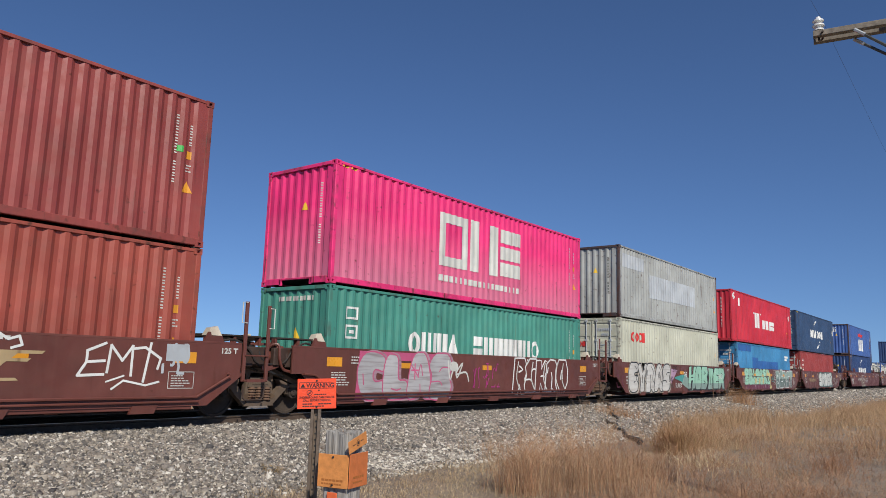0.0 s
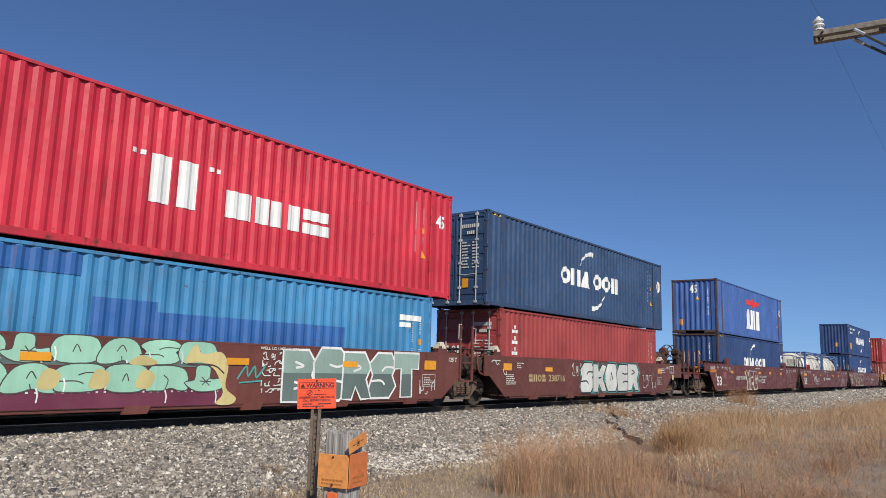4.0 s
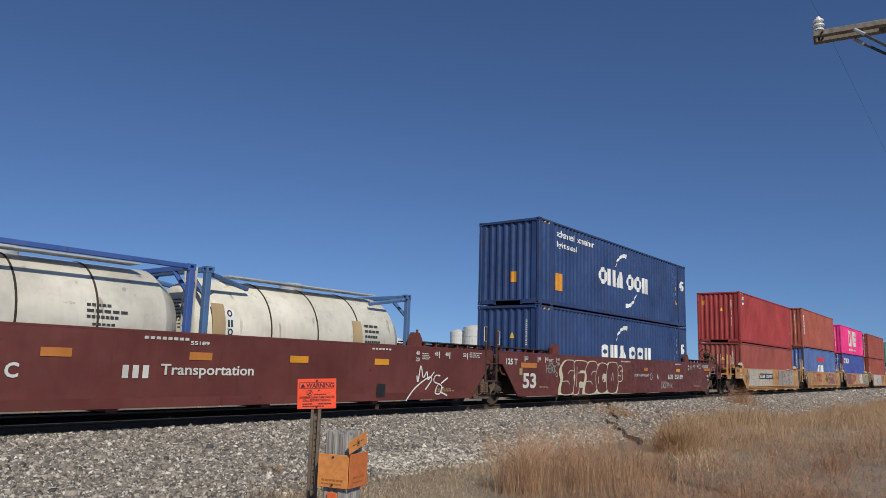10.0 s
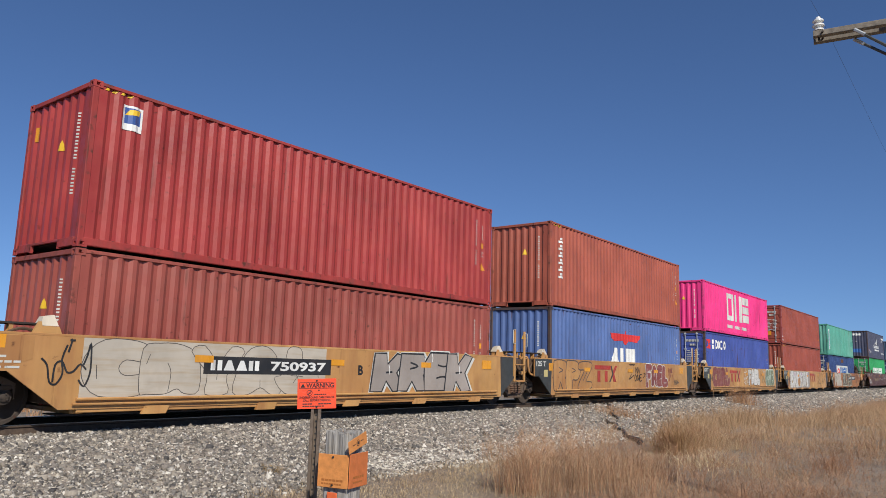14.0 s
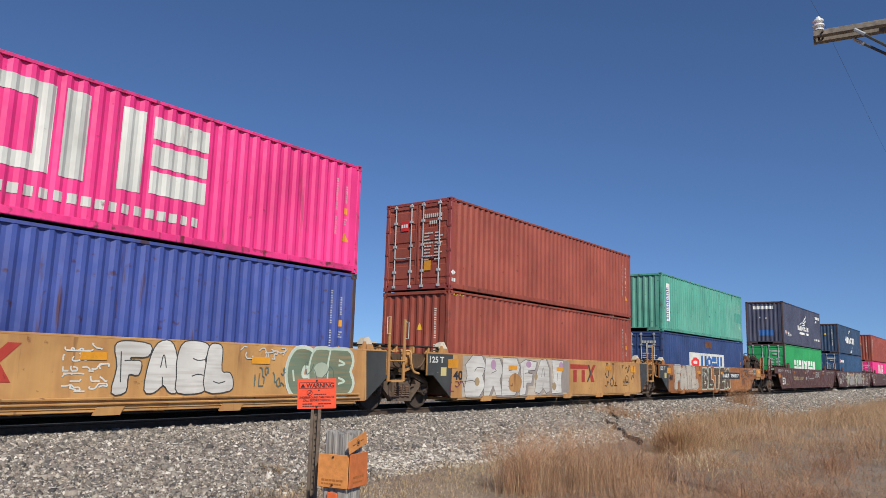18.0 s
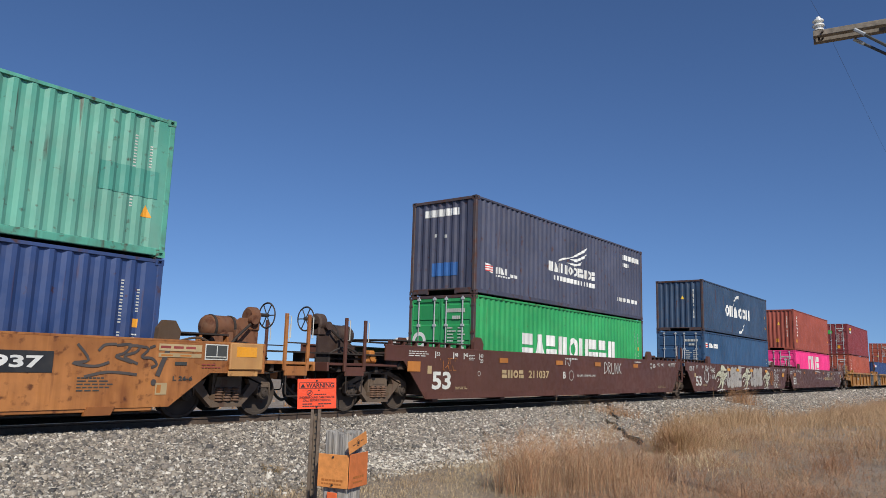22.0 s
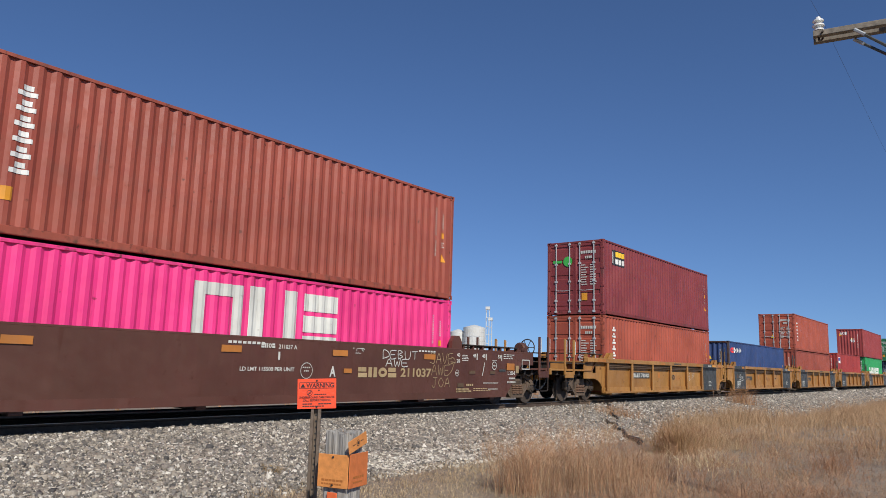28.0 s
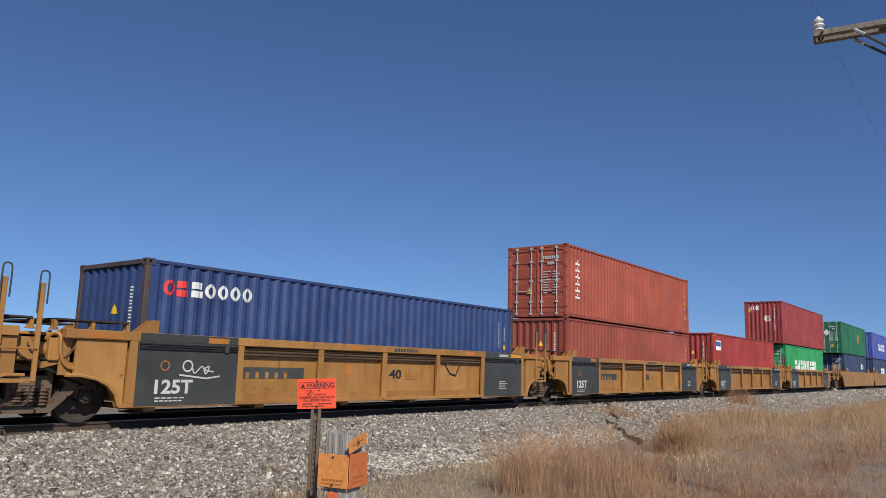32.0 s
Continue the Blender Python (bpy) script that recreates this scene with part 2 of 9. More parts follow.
# ---- mesh building ----
class Shape:
    """Collects vertices and faces of one mesh."""

    def __init__(self):
        self.v, self.f = [], []

    def add(self, verts, faces):
        n = len(self.v)
        self.v += [tuple(p) for p in verts]
        self.f += [tuple(i + n for i in f) for f in faces]
        return self

    def box(self, x0, x1, y0, y1, z0, z1, c=0.0):
        """A box, with its edges cut by c where c is given."""
        if c <= 0:
            p = [(x, y, z) for z in (z0, z1) for y in (y0, y1) for x in (x0, x1)]
            return self.add(p, [(0, 2, 3, 1), (4, 5, 7, 6), (0, 1, 5, 4), (2, 6, 7, 3), (0, 4, 6, 2), (1, 3, 7, 5)])
        bm = bmesh.new()
        bmesh.ops.create_cube(bm, size=1)
        for v in bm.verts:
            v.co = ((x0 + x1) / 2 + v.co.x * (x1 - x0), (y0 + y1) / 2 + v.co.y * (y1 - y0), (z0 + z1) / 2 + v.co.z * (z1 - z0))
        bmesh.ops.bevel(bm, geom=list(bm.edges), offset=c, segments=1, affect="EDGES")
        bm.verts.index_update()
        self.add([v.co[:] for v in bm.verts], [[v.index for v in f.verts] for f in bm.faces])
        bm.free()
        return self

    def plate(self, outline, y0, y1):
        """An outline in x, z, as a plate from y0 to y1."""
        n = len(outline)
        p = [(x, y0, z) for x, z in outline] + [(x, y1, z) for x, z in outline]
        return self.add(p, [tuple(range(n)), tuple(range(2 * n - 1, n - 1, -1))] + [(i, i + n, (i + 1) % n + n, (i + 1) % n) for i in range(n)])

    def rod(self, a, b, r, n=8, r2=None):
        a, b = Vector(a), Vector(b)
        w = (b - a).normalized()
        u = w.orthogonal().normalized()
        t = w.cross(u)
        r2 = r if r2 is None else r2
        ring = [(math.cos(2 * math.pi * i / n), math.sin(2 * math.pi * i / n)) for i in range(n)]
        p = [a + r * (c * u + s * t) for c, s in ring] + [b + r2 * (c * u + s * t) for c, s in ring]
        return self.add(p, [tuple(range(n - 1, -1, -1)), tuple(range(n, 2 * n))] + [(i, (i + 1) % n, (i + 1) % n + n, i + n) for i in range(n)])

    def pipe(self, pts, r, n=6):
        """One bent tube through points."""
        P = [Vector(p) for p in pts]
        u, v = None, []
        for i, p in enumerate(P):
            w = (P[min(i + 1, len(P) - 1)] - P[max(i - 1, 0)]).normalized()
            u = w.orthogonal().normalized() if u is None else (u - w * u.dot(w)).normalized()
            t = w.cross(u)
            v += [p + r * (math.cos(2 * math.pi * k / n) * u + math.sin(2 * math.pi * k / n) * t) for k in range(n)]
        f = [tuple(range(n - 1, -1, -1)), tuple(range(len(v) - n, len(v)))]
        f += [(i * n + k, i * n + (k + 1) % n, (i + 1) * n + (k + 1) % n, (i + 1) * n + k) for i in range(len(P) - 1) for k in range(n)]
        return self.add(v, f)

    def lathe(self, prof, n=28, axis="y", at=(0, 0, 0)):
        """A profile of (radius, place along the axis), turned about the axis."""
        k, p, f = len(prof), [], []
        for i in range(n):
            c, s = math.cos(2 * math.pi * i / n), math.sin(2 * math.pi * i / n)
            for r, h in prof:
                q = {"y": (r * c, h, r * s), "x": (h, r * c, r * s), "z": (r * c, r * s, h)}[axis]
                p.append((q[0] + at[0], q[1] + at[1], q[2] + at[2]))
        for i in range(n):
            j = (i + 1) % n
            f += [(i * k + a, i * k + a + 1, j * k + a + 1, j * k + a) for a in range(k - 1)]
        return self.add(p, f)

    def mesh(self, name, m, smooth=False):
        me = bpy.data.meshes.new(name)
        me.from_pydata(self.v, [], self.f)
        bm = bmesh.new()
        bm.from_mesh(me)
        bmesh.ops.recalc_face_normals(bm, faces=bm.faces)
        bm.to_mesh(me)
        bm.free()
        if smooth:
            me.polygons.foreach_set("use_smooth", [True] * len(me.polygons))
            me.set_sharp_from_angle(angle=radians(35))
        if m:
            me.materials.append(m)
        return me


CACHE = {}


def part(name, shape, m, parent, label="", at=None, smooth=False, key=None):
    """Links a shape as one mesh object under a thing or a part. key: alike pieces share one mesh."""
    k = (key, m.name) if key else None
    if k and k in CACHE:
        me = CACHE[k]
    else:
        me = (shape() if callable(shape) else shape).mesh(name, m, smooth)
        if k:
            CACHE[k] = me
    ob = new(name, me)
    ob.parent = parent
    if at:
        ob.matrix_basis = at if isinstance(at, Matrix) else Matrix.Translation(at)
    return tagged(ob, label)


def thing(name, label, category, m, group="", kind=""):
    ob = new(name)
    ob.empty_display_size = 0.3
    ob.matrix_basis = m
    return tagged(ob, label, category, group, kind)


MOVING = []            # things that ride with the train: object, place along it, y, z
WHEELS = []            # wheelsets: object, place on its truck


def riding(ob, x, z=0.0):
    MOVING.append((ob, x, TRACK, z))
    ob.matrix_basis = pose(x - run(0), TRACK, z)
    return ob


# ---- lettering, marks and painted shapes ----
GLYPHS = {}


def glyphs(text):
    """Flat triangles of a word in the built-in font, fitted to a unit square."""
    if text not in GLYPHS:
        cu = bpy.data.curves.new("words", "FONT")
        cu.body, cu.resolution_u, cu.offset = text, 3, 0.032 if len(text) < 7 else 0.018
        ob = bpy.data.objects.new("words", cu)
        me = bpy.data.meshes.new_from_object(ob)
        me.calc_loop_triangles()
        vs = np.array([v.co[:2] for v in me.vertices])
        lo, hi = vs.min(0), vs.max(0)
        vs = (vs - lo) / (hi - lo)
        GLYPHS[text] = [[tuple(vs[i]) for i in t.vertices] for t in me.loop_triangles]
        bpy.data.objects.remove(ob)
        bpy.data.meshes.remove(me)
    return GLYPHS[text]


def words(text, u, v, w, h):
    return [[(u + a * w, v + b * h) for a, b in t] for t in glyphs(text)]


def rect(u, v, w, h, lean=0.0):
    return [[(u, v), (u + w, v), (u + w + lean * h, v + h), (u + lean * h, v + h)]]


def ring(u, v, w, h, t):
    """A square ring of stroke t."""
    return rect(u, v, w, t) + rect(u, v + h - t, w, t) + rect(u, v + t, t, h - 2 * t) + rect(u + w - t, v + t, t, h - 2 * t)


def disc(u, v, r, n=20, ry=None):
    ry = r if ry is None else ry
    return [[(u + r * math.cos(2 * math.pi * i / n), v + ry * math.sin(2 * math.pi * i / n)) for i in range(n)]]


def hoop(u, v, r, t, n=20, ry=None):
    ry = r if ry is None else ry
    out = []
    for i in range(n):
        a, b = 2 * math.pi * i / n, 2 * math.pi * (i + 1) / n
        out.append([(u + k * math.cos(c), v + max(ry - r + k, ry * 0.35) * math.sin(c)) for k, c in ((r, a), (r, b), (r - t, b), (r - t, a))])
    return out


def strokes(pts, w):
    """A brush line through points, of width w."""
    out = []
    for (a, b), (c, d) in zip(pts, pts[1:]):
        n = math.hypot(c - a, d - b) or 1
        x, y = -(d - b) / n * w / 2, (c - a) / n * w / 2
        e, f = (c - a) / n * w * 0.3, (d - b) / n * w * 0.3
        out.append([(a - e - x, b - f - y), (c + e - x, d + f - y), (c + e + x, d + f + y), (a - e + x, b - f + y)])
    return out


def blocks(u, v, w, h, kinds, gap=0.14):
    """A maker's mark as plain shapes: i bar, b stacked bars, o square ring, p pair of bars, t wedge, d round ring, s solid."""
    wide = {"i": 0.42, "_": 0.6, "s": 0.8}
    unit = w / sum(wide.get(k, 1.0) * (1 + gap) for k in kinds)
    out = []
    for k in kinds:
        a = wide.get(k, 1.0) * unit
        if k == "b":
            out += rect(u, v, a, h * 0.44) + rect(u, v + h * 0.56, a * 0.9, h * 0.44)
        elif k in "is":
            out += rect(u, v, a, h)
        elif k == "o":
            out += ring(u, v, a, h, min(a, h) * 0.24)
        elif k == "p":
            out += rect(u, v, a * 0.4, h) + rect(u + a * 0.58, v, a * 0.4, h)
        elif k == "t":
            out += [[(u, v), (u + a, v), (u + a * 0.66, v + h), (u + a * 0.34, v + h)]]
        elif k == "d":
            out += hoop(u + a / 2, v + h / 2, a / 2, a * 0.26, 16, h / 2)
        u += a * (1 + gap)
    return out


def bars(u, v, w, h, n, rng=None, fill=0.72):
    """Small unreadable writing: n plain bars in a row."""
    step = w / n
    return [q for i in range(n) for q in rect(u + i * step, v, step * fill, h)]


def lines(u, v, w, h, n):
    """A block of unreadable print: n lines."""
    rng = random.Random(int(u * 91 + v * 37))
    step, out = h / n, []
    for i in range(n):
        out += bars(u, v + h - (i + 1) * step, w * rng.uniform(0.55, 1.0), step * 0.42, rng.randint(3, 7), fill=0.8)
    return out


def column(u, v, w, h, n):
    """A number painted downwards, as n plain bars."""
    step = h / n
    return [q for i in range(n) if i not in (4,) for k in (0.0, 0.44) for q in rect(u, v + (i + k) * step, w, step * 0.22)]


def arc(u, v, r, a0, a1, w0, w1, n=14, sq=1.0):
    """A swoosh of changing width."""
    out = []
    for i in range(n):
        p = []
        for k, s in ((i, 1), (i + 1, 1), (i + 1, -1), (i, -1)):
            a = radians(a0 + (a1 - a0) * k / n)
            w = (w0 + (w1 - w0) * k / n) / 2
            p.append((u + (r + s * w) * math.cos(a), v + (r + s * w) * math.sin(a) * sq))
        out.append(p)
    return out


def clipped(poly, u0, u1):
    for edge, sign in ((u0, 1), (u1, -1)):
        out = []
        for i, p in enumerate(poly):
            q = poly[i - 1]
            ip, iq = sign * (p[0] - edge) >= 0, sign * (q[0] - edge) >= 0
            if ip != iq:
                k = (edge - q[0]) / (p[0] - q[0])
                out.append((edge, q[1] + k * (p[1] - q[1])))
            if ip:
                out.append(p)
        poly = out
        if len(poly) < 3:
            return []
    return poly


COAT = 0.00003          # each lick of paint lies a little above the one before


SMALL_PRINT = ("number_column", "number_row", "print_block", "small_print", "maker_print", "hazard_stripe", "worn_print", "chord_print")


APART = ("maker_mark", "capacity_mark", "painted_patch")


def clusters(polys):
    """Groups of shapes that touch one another."""
    box = [(min(a for a, b in p) - 0.004, max(a for a, b in p) + 0.004, min(b for a, b in p) - 0.004, max(b for a, b in p) + 0.004) for p in polys]
    left, out = list(range(len(polys))), []
    while left:
        group, todo = [], [left.pop(0)]
        while todo:
            i = todo.pop()
            group.append(i)
            near = [j for j in left if box[i][0] < box[j][1] and box[j][0] < box[i][1] and box[i][2] < box[j][3] and box[j][2] < box[i][3]]
            left = [j for j in left if j not in near]
            todo += near
        out.append([polys[i] for i in sorted(group)])
    return out


def painted(name, polys, m, parent, spot, folds=None, lift=0.004, label=""):
    """Paint lying on a surface: spot maps (u, v, depth) to the thing's space, folds are the creases that it follows."""
    if name in APART:
        groups = clusters(polys)
        if len(groups) > 1:
            return [painted(name, g, m, parent, spot, folds, lift, label) for g in groups]
    s = Shape()
    for i, p in enumerate(polys):
        if folds is None:
            s.add([spot(u, v, -lift - i * COAT * 0.3) for u, v in p], [tuple(range(len(p)))])
            continue
        us = [a for a, b in p]
        lo, hi = min(us), max(us)
        for (a, da), (b, db) in zip(folds, folds[1:]):
            if b <= lo or a >= hi:
                continue
            c = clipped(p, max(a, lo - 1), min(b, hi + 1))
            if c:
                s.add([spot(u, v, da + (db - da) * (u - a) / (b - a) - lift) for u, v in c], [tuple(range(len(c)))])
    me = bpy.data.meshes.new(name)
    me.from_pydata(s.v, [], s.f)
    bm = bmesh.new()
    bm.from_mesh(me)
    bmesh.ops.remove_doubles(bm, verts=bm.verts, dist=0.00003)
    bm.to_mesh(me)
    bm.free()
    me.materials.append(m)
    ob = new(name, me)
    ob.parent = parent
    return tagged(ob, label, kind="stuff" if name in SMALL_PRINT else "")


def bend(pts, closed=True, k=4):
    """A smooth line through points."""
    n, out = len(pts), []
    for i in range(n if closed else n - 1):
        p = [pts[(i + j) % n] if closed else pts[min(max(i + j, 0), n - 1)] for j in (-1, 0, 1, 2)]
        for s in range(k):
            t = s / k
            out.append(tuple(0.5 * (2 * p[1][a] + (p[2][a] - p[0][a]) * t + (2 * p[0][a] - 5 * p[1][a] + 4 * p[2][a] - p[3][a]) * t * t + (3 * p[1][a] - p[0][a] - 3 * p[2][a] + p[3][a]) * t ** 3) for a in (0, 1)))
    return out if closed else out + [tuple(pts[-1])]


def grown(poly, d):
    """An outline moved outwards by d."""
    n = len(poly)
    turn = sum(poly[i][0] * poly[(i + 1) % n][1] - poly[(i + 1) % n][0] * poly[i][1] for i in range(n))
    d = d if turn > 0 else -d
    out = []
    for i in range(n):
        (a, b), (c, e) = poly[i - 1], poly[(i + 1) % n]
        q = math.hypot(c - a, e - b) or 1
        out.append((poly[i][0] + d * (e - b) / q, poly[i][1] - d * (c - a) / q))
    return out


def ribbon(pts, w, k=4):
    """One smooth brush line of width w."""
    c = bend(pts, False, k) if len(pts) > 2 else pts
    a, b = [], []
    for i in range(len(c)):
        (x0, y0), (x1, y1) = c[max(i - 1, 0)], c[min(i + 1, len(c) - 1)]
        q = math.hypot(x1 - x0, y1 - y0) or 1
        dx, dy = -(y1 - y0) / q * w / 2, (x1 - x0) / q * w / 2
        a.append((c[i][0] + dx, c[i][1] + dy))
        b.append((c[i][0] - dx, c[i][1] - dy))
    return [[a[i], a[i + 1], b[i + 1], b[i]] for i in range(len(a) - 1)]


# outlines of sprayed letters in a unit square, each with its inner lines
FORM = {}
FORM["S"] = ([(.08, 0), (.75, 0), (1, .25), (.86, .5), (1, .74), (.8, 1), (.3, 1), (0, .76), (.12, .5), (0, .2)], [[(1, .68), (.62, .7), (.45, .6)], [(0, .36), (.42, .38), (.58, .28)]])
FORM["U"] = ([(0, .32), (.22, .42), (.26, .92), (.45, 1), (.6, .9), (.64, .45), (.98, .5), (1, .16), (.72, 0), (.28, 0)], [[(.42, .55), (.6, .2)], [(.36, .38), (.66, .36)], [(.44, .22), (.62, .52)]])
FORM["N"] = ([(0, .06), (.04, .88), (.28, 1), (.7, .98), (.96, .74), (1, .06), (.78, 0), (.62, .1), (.42, 0), (.14, 0)], [[(.47, .04), (.52, .42), (.42, .62)], [(.08, .58), (.12, .78)]])
FORM["A"] = ([(0, .05), (.1, .6), (.3, .95), (.66, 1), (.9, .7), (1, .05), (.76, 0), (.55, .14), (.3, 0)], [[(.42, .48), (.52, .74), (.62, .48)], [(.53, .12), (.52, .3)]])
FORM["E"] = ([(.1, 0), (.86, 0), (1, .16), (.9, .33), (.96, .5), (.9, .68), (1, .86), (.84, 1), (.2, 1), (0, .7), (.04, .3)], [[(.97, .33), (.72, .36), (.48, .32)], [(.96, .67), (.7, .64), (.48, .68)]])
FORM["L"] = ([(.05, 0), (.9, 0), (1, .2), (.86, .38), (.56, .42), (.52, .9), (.35, 1), (.1, .95), (0, .6)], [[(.3, .2), (.5, .16), (.7, .2)]])
FORM["J"] = ([(.25, 0), (.6, 0), (.82, .2), (.78, .6), (.96, .7), (1, .9), (.85, 1), (.2, 1), (.05, .86), (.15, .66), (.4, .6), (.36, .42), (.06, .4), (0, .15)], [[(.05, .8), (.38, .8), (.52, .7)], [(.0, .3), (.3, .26)]])
FORM["B"] = ([(0, 0), (.75, 0), (1, .25), (.85, .52), (.96, .76), (.75, 1), (0, 1)], [[(.35, .66), (.62, .7), (.35, .78)], [(.35, .24), (.64, .3), (.35, .38)]])
FORM["R"] = ([(0, 0), (.3, 0), (.46, .28), (.66, 0), (1, 0), (.8, .42), (.98, .7), (.75, 1), (0, 1)], [[(.34, .6), (.62, .68), (.34, .78)]])
FORM["T"] = ([(.3, 0), (.7, 0), (.7, .66), (1, .66), (1, 1), (0, 1), (0, .66), (.3, .66)], [])
FORM["K"] = ([(0, 0), (.32, 0), (.42, .3), (.68, 0), (1, .03), (.72, .5), (1, .95), (.7, 1), (.42, .7), (.32, 1), (0, 1)], [[(.38, .5), (.6, .52)]])
FORM["G"] = ([(.2, 0), (.85, 0), (1, .2), (.95, .5), (.6, .52), (.62, .66), (1, .7), (.9, .95), (.6, 1), (.2, 1), (0, .7), (0, .3)], [[(.5, .3), (.7, .34)]])
FORM["O"] = ([(.2, 0), (.8, 0), (1, .3), (1, .7), (.8, 1), (.2, 1), (0, .7), (0, .3)], [[(.42, .38), (.5, .68), (.58, .4)]])


FORM["C"] = ([(.25, 0), (.8, 0), (1, .2), (.95, .38), (.6, .36), (.5, .5), (.6, .66), (.95, .62), (1, .85), (.75, 1), (.25, 1), (0, .7), (0, .3)], [[(.2, .3), (.16, .55)]])
FORM["F"] = ([(.05, 0), (.4, .02), (.45, .35), (.75, .35), (.8, .6), (.5, .62), (.5, .7), (.95, .72), (1, .95), (.3, 1), (0, .9), (.12, .5)], [[(.3, .62), (.6, .64)], [(.2, .8), (.26, .2)]])
FORM["Y"] = ([(.3, 0), (.72, .02), (.7, .4), (1, .9), (.75, 1), (.52, .66), (.25, 1), (0, .88), (.32, .42)], [[(.5, .6), (.5, .3)]])
FORM["P"] = ([(0, 0), (.36, 0), (.4, .34), (.8, .36), (1, .62), (.82, .95), (.3, 1), (0, .95)], [[(.36, .6), (.62, .66), (.38, .76)]])
FORM["I"] = ([(.15, 0), (.85, .02), (.78, .5), (.9, .98), (.1, 1), (.22, .5)], [[(.5, .2), (.5, .6)]])
FORM["H"] = ([(0, 0), (.34, .02), (.38, .36), (.62, .38), (.66, 0), (1, .02), (.95, .55), (1, 1), (.66, .98), (.62, .64), (.36, .62), (.32, 1), (0, .95), (.05, .5)], [[(.36, .5), (.64, .5)]])
FORM["Z"] = ([(0, 0), (.9, .02), (1, .24), (.55, .3), (1, .8), (.9, 1), (.05, .98), (0, .74), (.45, .7), (0, .2)], [[(.3, .3), (.6, .62)]])


def letters(u, v, w, h, text, fill, line, edge=0.03, soft=True, lap=0.16, halo=None, low=None, shine=None, seed=1, lean=0.0, drop=(0.03, -0.03, 0.06)):
    """A sprayed piece: overlapping fat letters with outlines. low: (height, colour) of a second tone at the foot."""
    rng = random.Random(seed)
    n = len(text)
    step = w / (n - lap * (n - 1)) if n > 1 else w
    marks, tops = [], []
    for k, c in enumerate(text):
        o, cuts = FORM[c]
        x0 = u + k * step * (1 - lap)
        up, dn = rng.uniform(-0.07, 0.02) * h, rng.uniform(0, 0.06) * h
        put = lambda p: [(x0 + a * step + lean * b * h + rng.uniform(-0.02, 0.02) * step, v + dn + b * (h + up - dn)) for a, b in p]
        body = put(o)
        if soft:
            body = bend(body, True, 3)
        body = [(a, min(max(b, v - 0.02), v + h)) for a, b in body]
        if halo:
            marks.append(("graffiti", [[(a + drop[0], max(b + drop[1], v - 0.03)) for a, b in grown(body, edge + drop[2])]], halo))
        tops.append(("graffiti", [grown(body, edge)], line))
        tops.append(("graffiti", [body], fill))
        if low:
            foot = clipped([(b, a) for a, b in body], v - 1, low[0])
            if foot:
                tops.append(("graffiti", [[(a, b) for b, a in foot]], low[1]))
        for p in cuts:
            tops.append(("graffiti", ribbon(put(p), edge * 0.9), line))
        if shine:
            a, b = body[len(body) * 4 // 5]
            tops.append(("graffiti", ribbon([(a + 0.05, b), (a + 0.08, b - 0.1), (a + 0.07, b - 0.22)], 0.025), shine))
    return marks + tops


# single-line letters of quick sprayed tags
LINE = {}
LINE["A"] = [[(0, 0), (.5, 1), (1, 0)], [(.2, .4), (.8, .4)]]
LINE["W"] = [[(0, 1), (.25, 0), (.5, .7), (.75, 0), (1, 1)]]
LINE["E"] = [[(1, 1), (0, .9), (.1, 0), (1, .1)], [(.1, .5), (.8, .5)]]
LINE["D"] = [[(.1, 0), (.1, 1), (.9, .8), (1, .3), (0, 0)]]
LINE["R"] = [[(.1, 0), (.1, 1), (.9, .85), (.2, .5), (1, 0)]]
LINE["U"] = [[(0, 1), (.1, .1), (.8, .1), (1, 1)]]
LINE["N"] = [[(0, 0), (.1, 1), (.9, 0), (1, 1)]]
LINE["K"] = [[(.1, 0), (.1, 1)], [(.9, 1), (.2, .5), (1, 0)]]
LINE["M"] = [[(0, 0), (.2, 1), (.5, .3), (.8, 1), (1, 0)]]
LINE["Y"] = [[(0, 1), (.45, .5), (1, 1)], [(.8, .8), (.3, -.1)]]
LINE["C"] = [[(1, .9), (.3, 1), (0, .5), (.3, 0), (1, .1)]]
LINE["O"] = [[(.5, 1), (0, .5), (.5, 0), (1, .5), (.5, 1)]]
LINE["S"] = [[(1, .9), (.3, 1), (.1, .65), (.9, .35), (.7, 0), (0, .1)]]
LINE["V"] = [[(0, 1), (.5, 0), (1, 1)]]
LINE["H"] = [[(.1, 0), (.1, 1)], [(.9, 0), (.9, 1)], [(.1, .5), (.9, .5)]]
LINE["L"] = [[(.1, 1), (.1, 0), (1, .1)]]
LINE["T"] = [[(0, .95), (1, 1)], [(.5, 1), (.5, 0)]]


LINE["B"] = [[(.1, 0), (.1, 1), (.8, .85), (.2, .55), (.9, .3), (.1, 0)]]
LINE["J"] = [[(.2, 1), (1, 1)], [(.6, 1), (.6, .1), (.2, 0), (0, .25)]]
LINE["P"] = [[(.1, 0), (.1, 1), (.9, .8), (.15, .5)]]
LINE["I"] = [[(.5, 0), (.5, 1)]]
LINE["F"] = [[(1, 1), (.1, .95), (.1, 0)], [(.1, .5), (.7, .5)]]


def tag(text, u, v, w, h, width=0.03, colour="off_white", rise=0.0):
    """A word in one line of spray."""
    step, out = w / len(text), []
    for k, c in enumerate(text):
        for p in LINE[c]:
            out += ribbon([(u + (k + a * 0.8) * step, v + b * h + rise * k) for a, b in p], width, 3)
    return [("graffiti", out, colour)]



# ---- containers ----
W2 = 1.219             # half width
WAVE, DEEP = 0.278, 0.042


